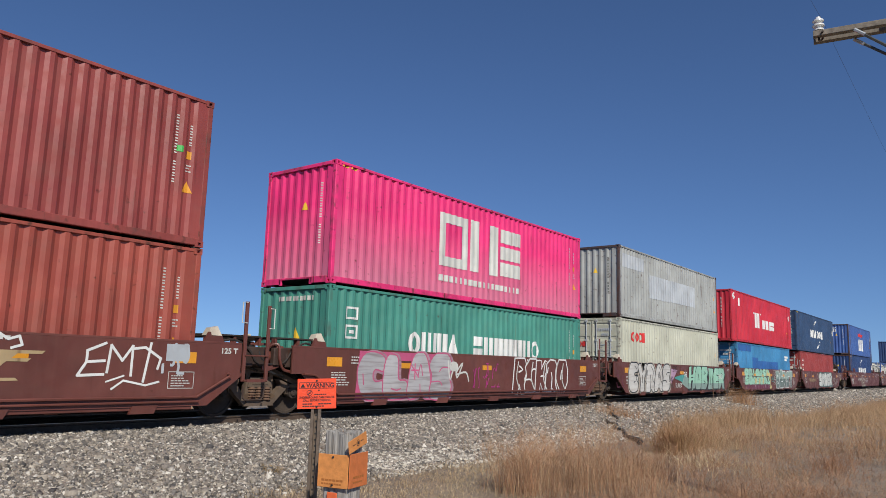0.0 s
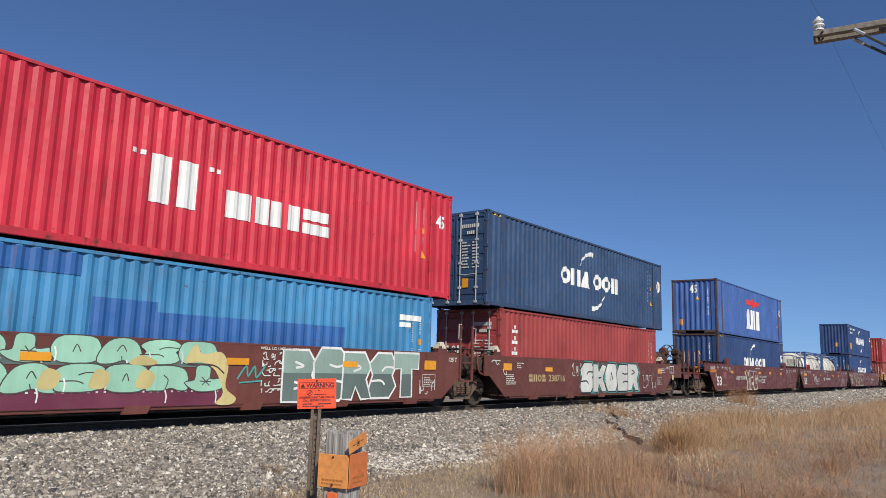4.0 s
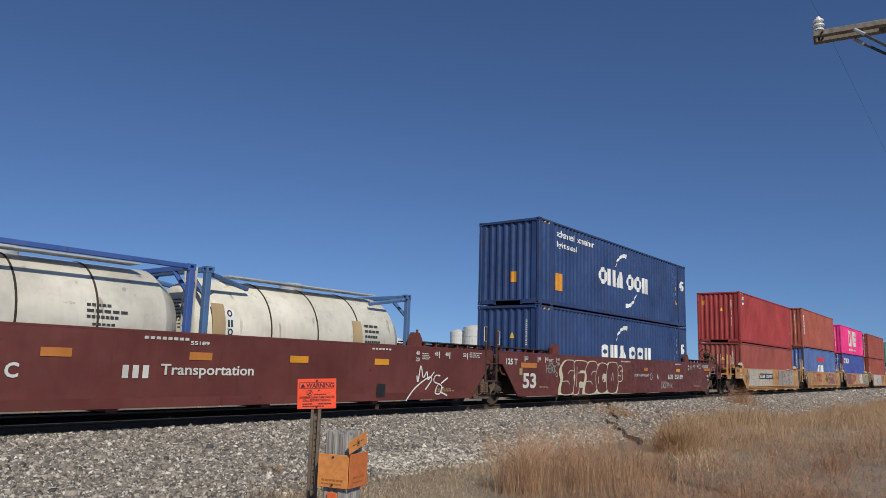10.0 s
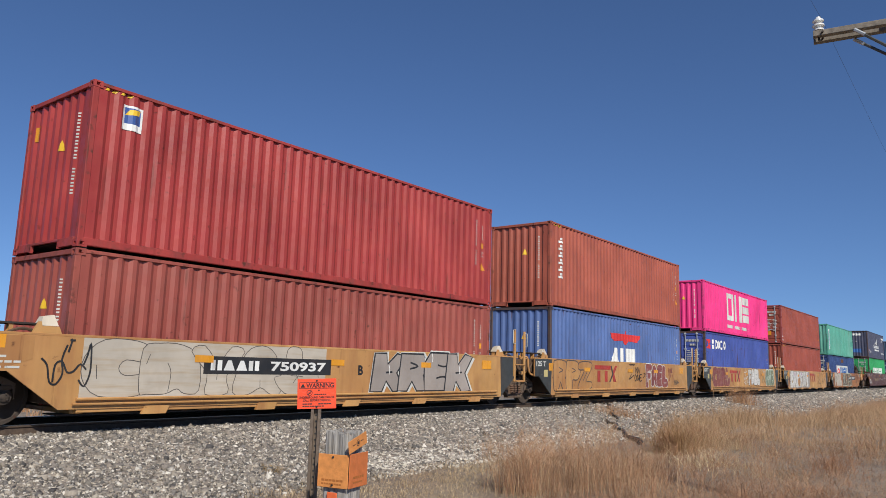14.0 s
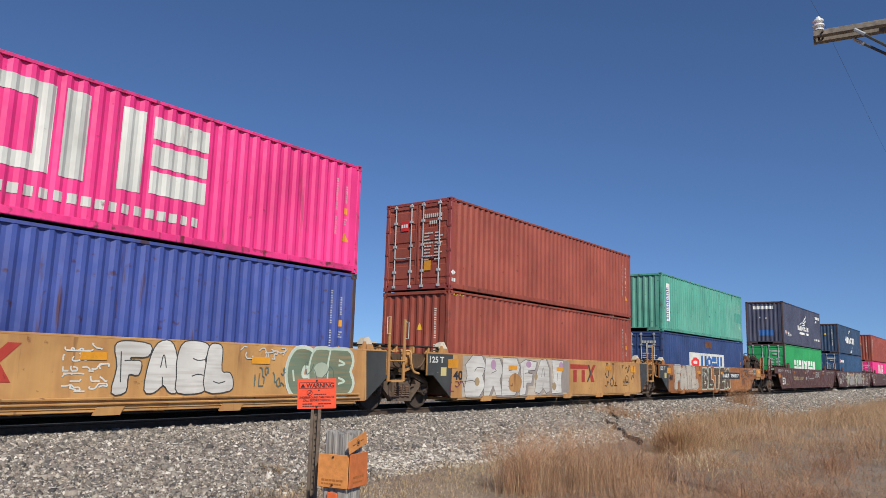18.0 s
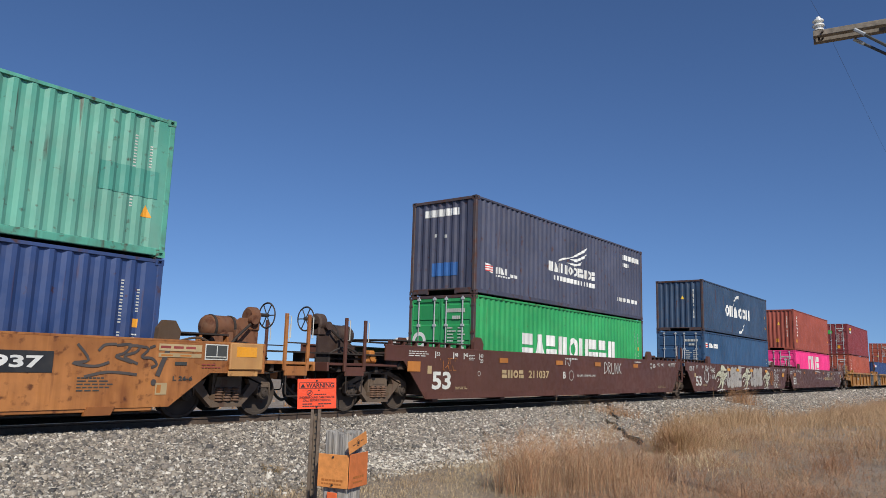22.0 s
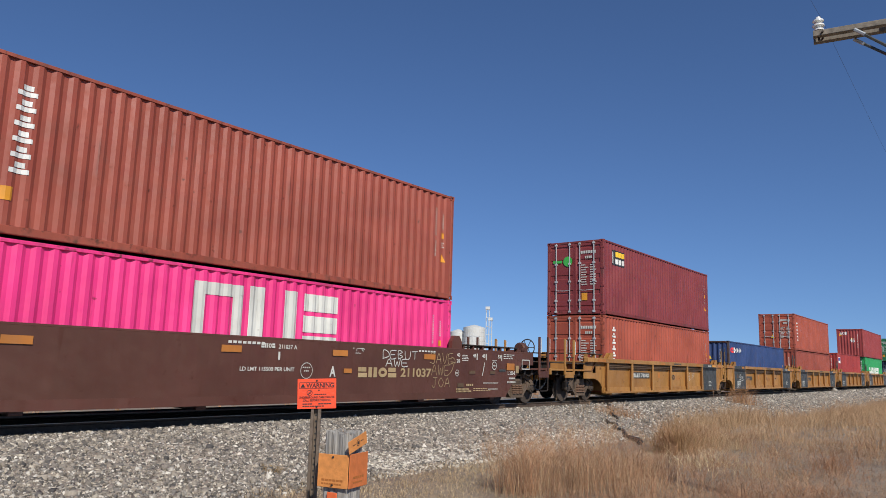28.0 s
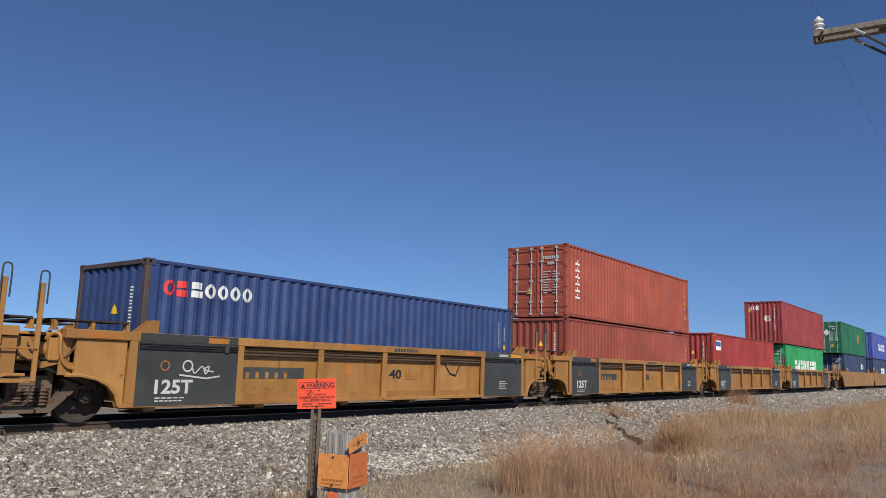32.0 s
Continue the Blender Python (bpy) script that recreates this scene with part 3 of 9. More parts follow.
def folds_along(half, inset=0.15, flat=0.07):
    """Creases of a corrugated wall: (place, depth)."""
    n = int((2 * (half - inset)) / WAVE)
    a = -n * WAVE / 2
    out = [(-half, 0.0)]
    for i in range(n):
        x = a + i * WAVE
        out += [(x, 0.0), (x + 0.068, DEEP), (x + 0.138, DEEP), (x + 0.206, 0.0)]
    return out + [(a + n * WAVE, 0.0), (half, 0.0)]


def corrugated(folds, z0, z1, place, trim):
    s = Shape()
    fs = [(min(max(u, trim[0]), trim[1]), d) for u, d in folds]
    for (a, da), (b, db) in zip(fs, fs[1:]):
        s.add([place(a, z0, da), place(b, z0, db), place(b, z1, db), place(a, z1, da)], [(0, 1, 2, 3)])
    return s


DOOR_STEEL = "silver"


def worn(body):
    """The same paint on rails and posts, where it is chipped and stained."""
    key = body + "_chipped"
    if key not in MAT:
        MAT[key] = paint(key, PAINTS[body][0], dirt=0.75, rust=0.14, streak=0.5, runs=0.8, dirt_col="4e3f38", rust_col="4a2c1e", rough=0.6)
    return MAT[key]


def container(x, z, length, h, body, left="front", label="", post=None, marks=(), group="containers on the train", rail=None):
    """A dry container, its near wall to -y. left: which end faces -x."""
    L = length / 2
    b = mat(body)
    ob = riding(thing("shipping_container", label, "container", Matrix(), group), x, z)
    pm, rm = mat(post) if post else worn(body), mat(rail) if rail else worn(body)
    fs = folds_along(L)
    near = lambda u, v, d: (u, -W2 + 0.012 + d, v)
    far = lambda u, v, d: (u, W2 - 0.012 - d, v)
    t = (-L + 0.1, L - 0.1)
    k = (length, h)
    part("side_panel", lambda: corrugated(fs, 0.15, h - 0.05, near, t), b, ob, key=("near", k))
    part("side_panel", lambda: corrugated(fs, 0.15, h - 0.05, far, t), b, ob, key=("far", k))
    part("roof", lambda: Shape().box(-L + 0.08, L - 0.08, -W2 + 0.03, W2 - 0.03, h - 0.035, h - 0.012), b, ob, key=("roof", k))
    part("floor", lambda: Shape().box(-L + 0.12, L - 0.12, -W2 + 0.05, W2 - 0.05, 0.13, 0.17), mat("dark_iron"), ob, key=("floor", k))
    for s in (-1, 1):
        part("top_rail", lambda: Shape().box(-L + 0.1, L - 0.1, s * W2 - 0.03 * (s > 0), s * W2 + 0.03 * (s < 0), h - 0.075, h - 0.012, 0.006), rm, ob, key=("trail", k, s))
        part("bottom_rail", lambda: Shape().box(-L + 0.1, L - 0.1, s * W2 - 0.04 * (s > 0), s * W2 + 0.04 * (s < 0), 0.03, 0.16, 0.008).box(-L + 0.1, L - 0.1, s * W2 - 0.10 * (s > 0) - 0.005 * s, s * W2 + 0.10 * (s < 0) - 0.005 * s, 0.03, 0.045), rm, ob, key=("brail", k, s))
    for e in (-1, 1):
        for s in (-1, 1):
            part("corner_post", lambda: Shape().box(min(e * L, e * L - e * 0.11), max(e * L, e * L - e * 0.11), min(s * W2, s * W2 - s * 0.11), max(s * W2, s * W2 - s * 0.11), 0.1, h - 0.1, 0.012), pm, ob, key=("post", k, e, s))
            for zz in (0.0, h - 0.118):
                part("corner_casting", lambda: casting(e, s, L, zz), pm, ob, key=("cast", k, e, s, zz))
        kind = left if e < 0 else ("door" if left == "front" else "front")
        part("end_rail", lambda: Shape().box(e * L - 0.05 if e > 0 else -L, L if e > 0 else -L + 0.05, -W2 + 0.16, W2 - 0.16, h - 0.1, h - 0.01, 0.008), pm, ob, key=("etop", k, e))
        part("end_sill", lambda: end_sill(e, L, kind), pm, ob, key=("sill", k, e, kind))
        if kind == "front":
            ef = folds_along(W2 - 0.1, 0.02)
            place = (lambda u, v, d: (-L + 0.03 + d, -u, v)) if e < 0 else (lambda u, v, d: (L - 0.03 - d, u, v))
            part("end_panel", lambda: corrugated(ef, 0.15, h - 0.09, place, (-9, 9)), b, ob, key=("front", k, e))
        else:
            for s in (-1, 1):
                d = part("door", lambda: door_leaf(e, s, L, h), b, ob, key=("door", k, e, s))
                for yy in (0.22, 0.82):
                    part("lock_rod", lambda: lock_rod(e, s, L, h, yy), mat(DOOR_STEEL), d, key=("rod", k, e, s, yy), smooth=False)
                for zz in (0.35, 1.05, 1.75, h - 0.35) if e < 0 else ():
                    part("hinge", lambda: Shape().box(min(e * L, e * (L + 0.012)), max(e * L, e * (L + 0.012)), s * 1.16 - 0.09, s * 1.16 + 0.05, zz, zz + 0.07, 0.004), pm, d, key=("hinge", k, e, s, zz))
    if length > 13:
        for e in (-1, 1):
            for s in (-1, 1):
                part("inner_post", lambda: Shape().box(e * 6.02 - 0.08, e * 6.02 + 0.08, s * (W2 + 0.002) - 0.05 * (s > 0), s * (W2 + 0.002) + 0.05 * (s < 0), 0.0, h - 0.005, 0.01), pm, ob, key=("mid", k, e, s))
    ends = folds_along(W2 - 0.1, 0.02)
    for k, (name, side, polys, colour) in enumerate(marks):
        up = 0.003 + 0.0009 * k
        dz = 0 if side.isupper() else -z       # upper case: heights from the container's own floor
        if side.lower() == "near":
            painted(name, polys, mat(colour), ob, lambda u, v, d: near(u, v + dz, d), fs, lift=up)
        elif left == "front":
            painted(name, polys, mat(colour), ob, lambda u, v, d: (-L + 0.03 + d, -u, v + dz), ends, lift=up)
        else:
            painted(name, polys, mat(colour), ob, lambda u, v, d: (-L + 0.006 + d, -u, v + dz), lift=up)
    return ob


def casting(e, s, L, z):
    """A corner casting with its lifting holes."""
    q = Shape()
    x0, x1 = (L - 0.165, L + 0.004) if e > 0 else (-L - 0.004, -L + 0.165)
    y0, y1 = (W2 - 0.155, W2 + 0.006) if s > 0 else (-W2 - 0.006, -W2 + 0.155)
    q.box(x0, x1, y0, y1, z, z + 0.03).box(x0, x1, y0, y1, z + 0.088, z + 0.118)
    for a in (x0, x1 - 0.045):
        for b in (y0, y1 - 0.045):
            q.box(a, a + 0.045, b, b + 0.045, z + 0.03, z + 0.088)
    return q.box(x0 + 0.05, x1 - 0.05, y0 + 0.05, y1 - 0.05, z + 0.02, z + 0.1)


def end_sill(e, L, kind):
    q = Shape()
    x0, x1 = (L - 0.05, L) if e > 0 else (-L, -L + 0.05)
    if kind == "front":        # gooseneck tunnel
        q.box(x0, x1, -W2 + 0.16, -0.52, 0.02, 0.17, 0.006).box(x0, x1, 0.52, W2 - 0.16, 0.02, 0.17, 0.006).box(x0, x1, -0.52, 0.52, 0.125, 0.17, 0.006)
        for y in (-0.56, 0.5):
            q.box(x0, x1, y, y + 0.06, -0.0, 0.15)
    else:
        q.box(x0, x1, -W2 + 0.16, W2 - 0.16, 0.02, 0.16, 0.006)
    return q


def door_leaf(e, s, L, h):
    """One door: a frame with four pressed panels, as one folded sheet."""
    y0, y1 = (0.008, W2 - 0.09) if s > 0 else (-W2 + 0.09, -0.008)
    z0, z1 = 0.17, h - 0.11
    X = lambda d: e * (L - 0.012 - d)
    rows, n = [(0, z0), (0, z0 + 0.09), (0.03, z0 + 0.1)], 4
    step = (z1 - z0 - 0.2) / n
    for i in range(n):
        zz = z0 + 0.1 + i * step
        rows += [(0.03, zz + 0.06), (0.008, zz + 0.09), (0.008, zz + step - 0.09), (0.03, zz + step - 0.06)]
    rows += [(0.03, z1 - 0.1), (0, z1 - 0.09), (0, z1)]
    p = [(X(d), y, z) for d, z in rows for y in (y0, y0 + 0.06, y0 + 0.07, y1 - 0.07, y1 - 0.06, y1)]
    p = [((X(0) if k % 6 in (0, 1, 4, 5) else q[0]), q[1], q[2]) for k, q in enumerate(p)]
    return Shape().add(p, [(r * 6 + c, r * 6 + c + 1, r * 6 + c + 7, r * 6 + c + 6) for r in range(len(rows) - 1) for c in range(5)])


def lock_rod(e, s, L, h, y):
    q = Shape()
    x = e * (L + 0.006)
    q.rod((x, s * y, 0.1), (x, s * y, h - 0.05), 0.019, 6)
    for z in (0.12, 0.55, 1.3, 2.0, h - 0.12):
        q.box(x - 0.028, x + 0.028, s * y - 0.05, s * y + 0.05, z - 0.035, z + 0.035)
    return q.rod((x + e * 0.02, s * y, 0.95), (x + e * 0.02, s * (y - 0.42 * (1 if y > 0.5 else -0.6)), 0.93), 0.014, 5)


def id_marks(L, h, colour="off_white", extra=True):
    """Usual number columns at the far end of a near wall."""
    e = L - (0.08 if L < 6.5 else 0.85)
    out = [("number_column", "NEAR", column(e - 0.66, h - 1.75, 0.055, 1.35, 12), colour), ("number_column", "NEAR", column(e - 0.36, h - 0.98, 0.05, 0.55, 5), colour)]
    if extra:
        out += [("caution_mark", "NEAR", [[(e - 0.46, h - 1.9), (e - 0.24, h - 1.9), (e - 0.35, h - 1.68)]], "amber"), ("height_plate", "NEAR", rect(e - 0.4, h - 1.25, 0.1, 0.15), "amber"), ("print_block", "NEAR", lines(e - 0.4, h - 1.5, 0.13, 0.17, 3), colour)]
    return out


def stripes(L, h, colour="yellow"):
    """Black and yellow warning strips at the top corners of a high container."""
    out = [q for i in range(4) for q in rect(-L + 0.2 + i * 0.14, h - 0.128, 0.07, 0.045, 0.8)]
    return [("hazard_stripe", "NEAR", out, colour)]


def end_marks(h, colour="off_white", plate=False):
    out = [("number_column", "END", column(0.7, h - 1.95, 0.05, 1.5, 12), colour), ("caution_mark", "END", [[(0.08, 0.62 * h), (0.26, 0.62 * h), (0.17, 0.69 * h)]], "yellow")]
    return out + ([("height_plate", "END", rect(-0.95, h - 0.75, 0.2, 0.28), "amber")] if plate else [])


def door_marks(h, colour="off_white", plate=True):
    out = [("number_row", "END", bars(0.26, h - 0.52, 0.66, 0.11, 9), colour), ("size_code", "END", bars(0.45, h - 0.72, 0.3, 0.1, 4), colour),
           ("print_block", "END", lines(0.28, h - 1.75, 0.32, 0.85, 9), colour), ("print_block", "END", lines(0.66, h - 1.75, 0.3, 0.85, 9), colour)]
    return out + ([("height_plate", "END", rect(0.3, 0.55, 0.24, 0.28), "amber")] if plate else [])


def tank_container(x, z, frame_col, label, marks=(), slanted=False):
    """A white pressure tank in an open steel frame."""
    L, h, r = 3.029, 2.591, 1.13
    fm = mat(frame_col)
    ob = riding(thing("tank_container", label, "tank container", Matrix(), "tank containers in the well"), x, z)
    zc = 1.36
    prof = [(0.0, -L + 0.06), (0.84, -L + 0.07), (0.88, -L + 0.09), (r - 0.02, -L + 0.43), (r, -L + 0.46), (r, L - 0.46), (r - 0.02, L - 0.43), (0.88, L - 0.09), (0.84, L - 0.07), (0.0, L - 0.06)]
    t = part("tank", Shape().lathe(prof, 48, "x", (0, 0, zc)), mat("white_tank"), ob, smooth=True)
    for xx in (-1.3, 0.0, 1.3):
        part("band", lambda: Shape().lathe([(r + 0.001, -0.02), (r + 0.012, -0.012), (r + 0.012, 0.012), (r + 0.001, 0.02)], 48, "x", (0, 0, zc)), mat("dark_iron"), t, at=(xx, 0, 0), key=("tankband",))
    part("manway", Shape().lathe([(0.0, zc + r + 0.14), (0.24, zc + r + 0.14), (0.27, zc + r + 0.1), (0.27, zc + r - 0.1)], 20, "z", (0.1, 0, 0)), mat("silver"), t, smooth=True)
    part("walkway", Shape().box(-2.2, 2.2, -0.75, -0.35, zc + r + 0.02, zc + r + 0.045), mat("silver"), t)
    for e in (-1, 1):
        for s in (-1, 1):
            part("corner_post", lambda: Shape().box(min(e * L, e * (L - 0.12)), max(e * L, e * (L - 0.12)), min(s * W2, s * (W2 - 0.12)), max(s * W2, s * (W2 - 0.12)), 0.1, h - 0.1, 0.01), fm, ob, key=("tpost", e, s))
            for zz in (0.0, h - 0.118):
                part("corner_casting", lambda: casting(e, s, L, zz), fm, ob, key=("tcast", e, s, zz))
            part("end_brace", Shape().rod((e * (L - 0.06), s * (W2 - 0.1), h - 0.55), (e * (L - 0.06), s * 0.6, h - 0.1), 0.045, 6), fm, ob)
            part("saddle", Shape().box(e * (L - 0.5) - 0.06, e * (L - 0.5) + 0.06, s * 0.75 - 0.3, s * 0.75 + 0.3, 0.12, 0.75, 0.01), fm, ob)
        part("end_beam", Shape().box(min(e * L, e * (L - 0.1)), max(e * L, e * (L - 0.1)), -W2 + 0.15, W2 - 0.15, h - 0.11, h - 0.01, 0.01), fm, ob)
        part("end_beam", Shape().box(min(e * L, e * (L - 0.1)), max(e * L, e * (L - 0.1)), -W2 + 0.15, W2 - 0.15, 0.02, 0.14, 0.01), fm, ob)
    for s in (-1, 1):
        part("bottom_rail", Shape().box(-L + 0.15, L - 0.15, s * (W2 - 0.05) - 0.05, s * (W2 - 0.05) + 0.05, 0.02, 0.14, 0.01), fm, ob)
        if not slanted:
            part("top_rail", Shape().box(-L + 0.15, L - 0.15, s * (W2 - 0.04) - 0.04, s * (W2 - 0.04) + 0.04, h - 0.1, h - 0.01, 0.01), fm, ob)
        else:
            for e in (-1, 1):
                part("knee_brace", Shape().rod((e * (L - 0.08), s * (W2 - 0.08), h - 0.12), (e * (L - 1.2), s * 0.9, h - 0.32), 0.05, 6), fm, ob)
    l = part("ladder", Shape().box(-L - 0.03, -L + 0.0, -0.92, -0.88, 0.2, h).box(-L - 0.03, -L + 0.0, -0.56, -0.52, 0.2, h), mat("off_white"), ob)
    for i in range(8):
        part("rung", lambda: Shape().rod((-L - 0.015, -0.9, 0), (-L - 0.015, -0.54, 0), 0.014, 6), mat("off_white"), l, at=(0, 0, 0.35 + i * 0.28), key=("trung",))
    for k, (name, polys, colour) in enumerate(marks):
        curve = lambda u, v, d: (u, -math.sqrt(max(0.01, (r + 0.013 + 0.002 * k) ** 2 - (v - z - zc) ** 2)), v - z)
        fine = []
        for p in polys:                      # cut into lies so that the paint follows the round shell
            for q in layers(p):
                fine.append(q)
        painted(name, fine, mat(colour), t, curve, lift=0.0)
    painted("print_block", lines(-0.1, 1.42, 0.8, 0.62, 9), mat("ttx_gray"), t, lambda u, v, d: (-L + 0.062, -u, v))
    painted("maker_mark", rect(0.1, 1.0, 0.5, 0.3), mat("logo_red"), t, lambda u, v, d: (-L + 0.062, -u, v))
    return ob


def layers(poly, step=0.06):
    """Cuts a flat shape into low slices."""
    vs = [b for a, b in poly]
    n = max(1, int((max(vs) - min(vs)) / step))
    flip = [(b, a) for a, b in poly]
    lo, hi = min(vs), max(vs)
    out = []
    for i in range(n):
        c = clipped(flip, lo + (hi - lo) * i / n, lo + (hi - lo) * (i + 1) / n)
        if c:
            out.append([(a, b) for b, a in c])
    return out


# ---- well cars ----
R_WHEEL = 0.455


def wheelset():
    q = Shape()
    for s in (-1, 1):
        prof = [(0.09, 0.0), (0.11, 0.06), (0.14, 0.062), (0.2, 0.035), (0.3, 0.03), (0.385, 0.045), (0.40, 0.068), (R_WHEEL - 0.005, 0.068), (R_WHEEL, 0.06), (R_WHEEL + 0.004, -0.02),
                (R_WHEEL + 0.028, -0.035), (R_WHEEL + 0.026, -0.06), (0.4, -0.065), (0.38, -0.04), (0.3, -0.02), (0.2, -0.03), (0.12, -0.06), (0.09, -0.06)]
        q.lathe([(r, s * (-0.0 + a) + s * 0.79) for r, a in prof], 32)
    q.rod((0, -1.1, 0), (0, 1.1, 0), 0.08, 12)
    for s in (-1, 1):
        q.lathe([(0.0, s * 1.13), (0.05, s * 1.13), (0.075, s * 1.115), (0.075, s * 1.09), (0.118, s * 1.085), (0.125, s * 1.07), (0.125, s * 0.97), (0.0, s * 0.95)], 18)
        for i in range(3):
            a = i * 2.094
            q.rod((0.05 * math.cos(a), s * 1.1, 0.05 * math.sin(a)), (0.05 * math.cos(a), s * 1.145, 0.05 * math.sin(a)), 0.016, 6)
    return q


def side_frame(s, wb):
    """A cast truck side frame."""
    q, y0, y1 = Shape(), s * 1.0 - 0.07, s * 1.0 + 0.07
    a = wb / 2
    q.plate([(-a - 0.16, 0.56), (-a - 0.02, 0.62), (-a * 0.5, 0.80), (-0.3, 0.86), (0.3, 0.86), (a * 0.5, 0.80), (a + 0.02, 0.62), (a + 0.16, 0.56), (a + 0.16, 0.66), (a, 0.74), (a * 0.5, 0.92), (0.25, 0.97), (-0.25, 0.97), (-a * 0.5, 0.92), (-a, 0.74), (-a - 0.16, 0.66)], y0, y1)
    for e in (-1, 1):
        o = [(e * (a - 0.12), 0.64), (e * (a - 0.2), 0.52), (e * 0.34, 0.2), (e * 0.26, 0.2), (e * 0.26, 0.33), (e * 0.33, 0.35), (e * (a - 0.34), 0.62), (e * (a - 0.4), 0.74)]
        q.plate(o if e > 0 else o[::-1], y0, y1)
        q.plate([(e * 0.24, 0.3), (e * 0.34, 0.33), (e * 0.34, 0.86), (e * 0.24, 0.86)][::e], y0 + 0.01, y1 - 0.01)
        p = [(e * (a - 0.16), 0.6), (e * (a + 0.16), 0.6), (e * (a + 0.15), 0.42), (e * (a + 0.12), 0.58), (e * (a - 0.12), 0.58), (e * (a - 0.15), 0.42)]
        q.plate(p[::e], y0 - 0.01, y1 + 0.01)
    q.plate([(-0.36, 0.2), (0.36, 0.2), (0.32, 0.3), (-0.32, 0.3)], y0 - 0.03, y1 + 0.03)
    q.plate([(-0.3, 0.58), (0.3, 0.58), (0.26, 0.78), (-0.26, 0.78)], y0 - 0.02, y1 + 0.02)
    q.plate([(-0.2, 0.63), (0.2, 0.63), (0.17, 0.72), (-0.17, 0.72)], y0 - 0.035, y1 + 0.035)
    return q


def spring():
    """A coil spring, as one turned shape."""
    prof = [(0.0, 0.3)]
    for k in range(5):
        z = 0.31 + k * 0.054
        prof += [(0.062, z), (0.09, z + 0.014), (0.09, z + 0.026), (0.062, z + 0.042)]
    return Shape().lathe(prof + [(0.0, 0.59)], 10, "z")


def truck(parent, x, wb=1.78):
    st = mat("truck_steel")
    t = part("truck", lambda: Shape().box(-0.2, 0.2, -1.08, 1.08, 0.5, 0.74, 0.03).rod((0, 0, 0.7), (0, 0, 0.98), 0.24, 16).box(-0.09, 0.09, -0.8, 0.8, 0.4, 0.5), mat("dark_iron"), parent, "grimy cast steel truck", (x, 0, 0), key=("bolster",))
    for s in (-1, 1):
        part("side_frame", lambda: side_frame(s, wb), st, t, key=("frame", s, wb))
        for i in range(3):
            for yy in (-0.07, 0.07) if s < 0 else ():
                part("spring", spring, mat("spring_steel"), t, at=(-0.19 + i * 0.19, s + yy, 0), key=("spring",))
        if s < 0:
            for e in (-1, 1):
                part("bearing_adapter", lambda: Shape().box(e * wb / 2 - 0.11, e * wb / 2 + 0.11, -1.1, -0.95, 0.56, 0.63, 0.015), st, t, key=("adapter", e, wb))
            part("brake_beam_guide", lambda: Shape().plate([(-0.42, 0.4), (-0.36, 0.34), (0.36, 0.34), (0.42, 0.4), (0.3, 0.45), (-0.3, 0.45)], -1.075, -1.065), mat("rust_dark"), t, key=("guide_plate",))
        for e in (-1, 1):
            part("brake_shoe", lambda: Shape().box(e * 0.36 - 0.03, e * 0.36 + 0.03, s * 0.79 - 0.05, s * 0.79 + 0.05, 0.3, 0.6, 0.01), mat("dark_iron"), t, key=("shoe", s, e))
    # dark blocks added to stand for the shade between the wheels
    part("brake_rigging", lambda: Shape().box(-0.42, -0.3, -0.7, 0.7, 0.3, 0.62, 0.02).box(0.3, 0.42, -0.7, 0.7, 0.3, 0.62, 0.02).box(-0.36, 0.36, -0.62, -0.5, 0.34, 0.6, 0.02).box(-0.36, 0.36, 0.5, 0.62, 0.34, 0.6, 0.02).box(-0.3, 0.3, -0.3, 0.3, 0.22, 0.5, 0.03), mat("dark_iron"), t, key=("filler",))
    for e in (-1, 1):
        w = part("wheelset", wheelset, mat("wheel_steel"), t, "", (e * wb / 2, 0, R_WHEEL), smooth=True, key=("wheelset",))
        WHEELS.append((w, e * wb / 2))
    return t


def side_outline(kind, lx, rx):
    """Outline of a well side in x, z. lx, rx: how far the upper part reaches at each end."""
    if kind == "53":
        b, f, zf, top, z0 = 8.55, 9.42, 1.2, 1.57, 0.27
    elif kind == "rib":
        b, f, zf, top, z0 = 6.52, 7.2, 0.8, 1.53, 0.28
    else:
        b, f, zf, top, z0 = 6.25, 7.05, 0.86, 1.43, 0.27
    arch = [(b + 0.06, z0 + 0.2), (b + 0.2, z0 + 0.36), (b + 0.4, zf - 0.06)] if kind == "rib" else []
    return [(-b, z0), (b, z0)] + arch + [(f, zf), (rx, zf), (rx, top), (-lx, top), (-lx, zf), (-f, zf)] + [(-x, z) for x, z in arch[::-1]], b, f, zf, top, z0


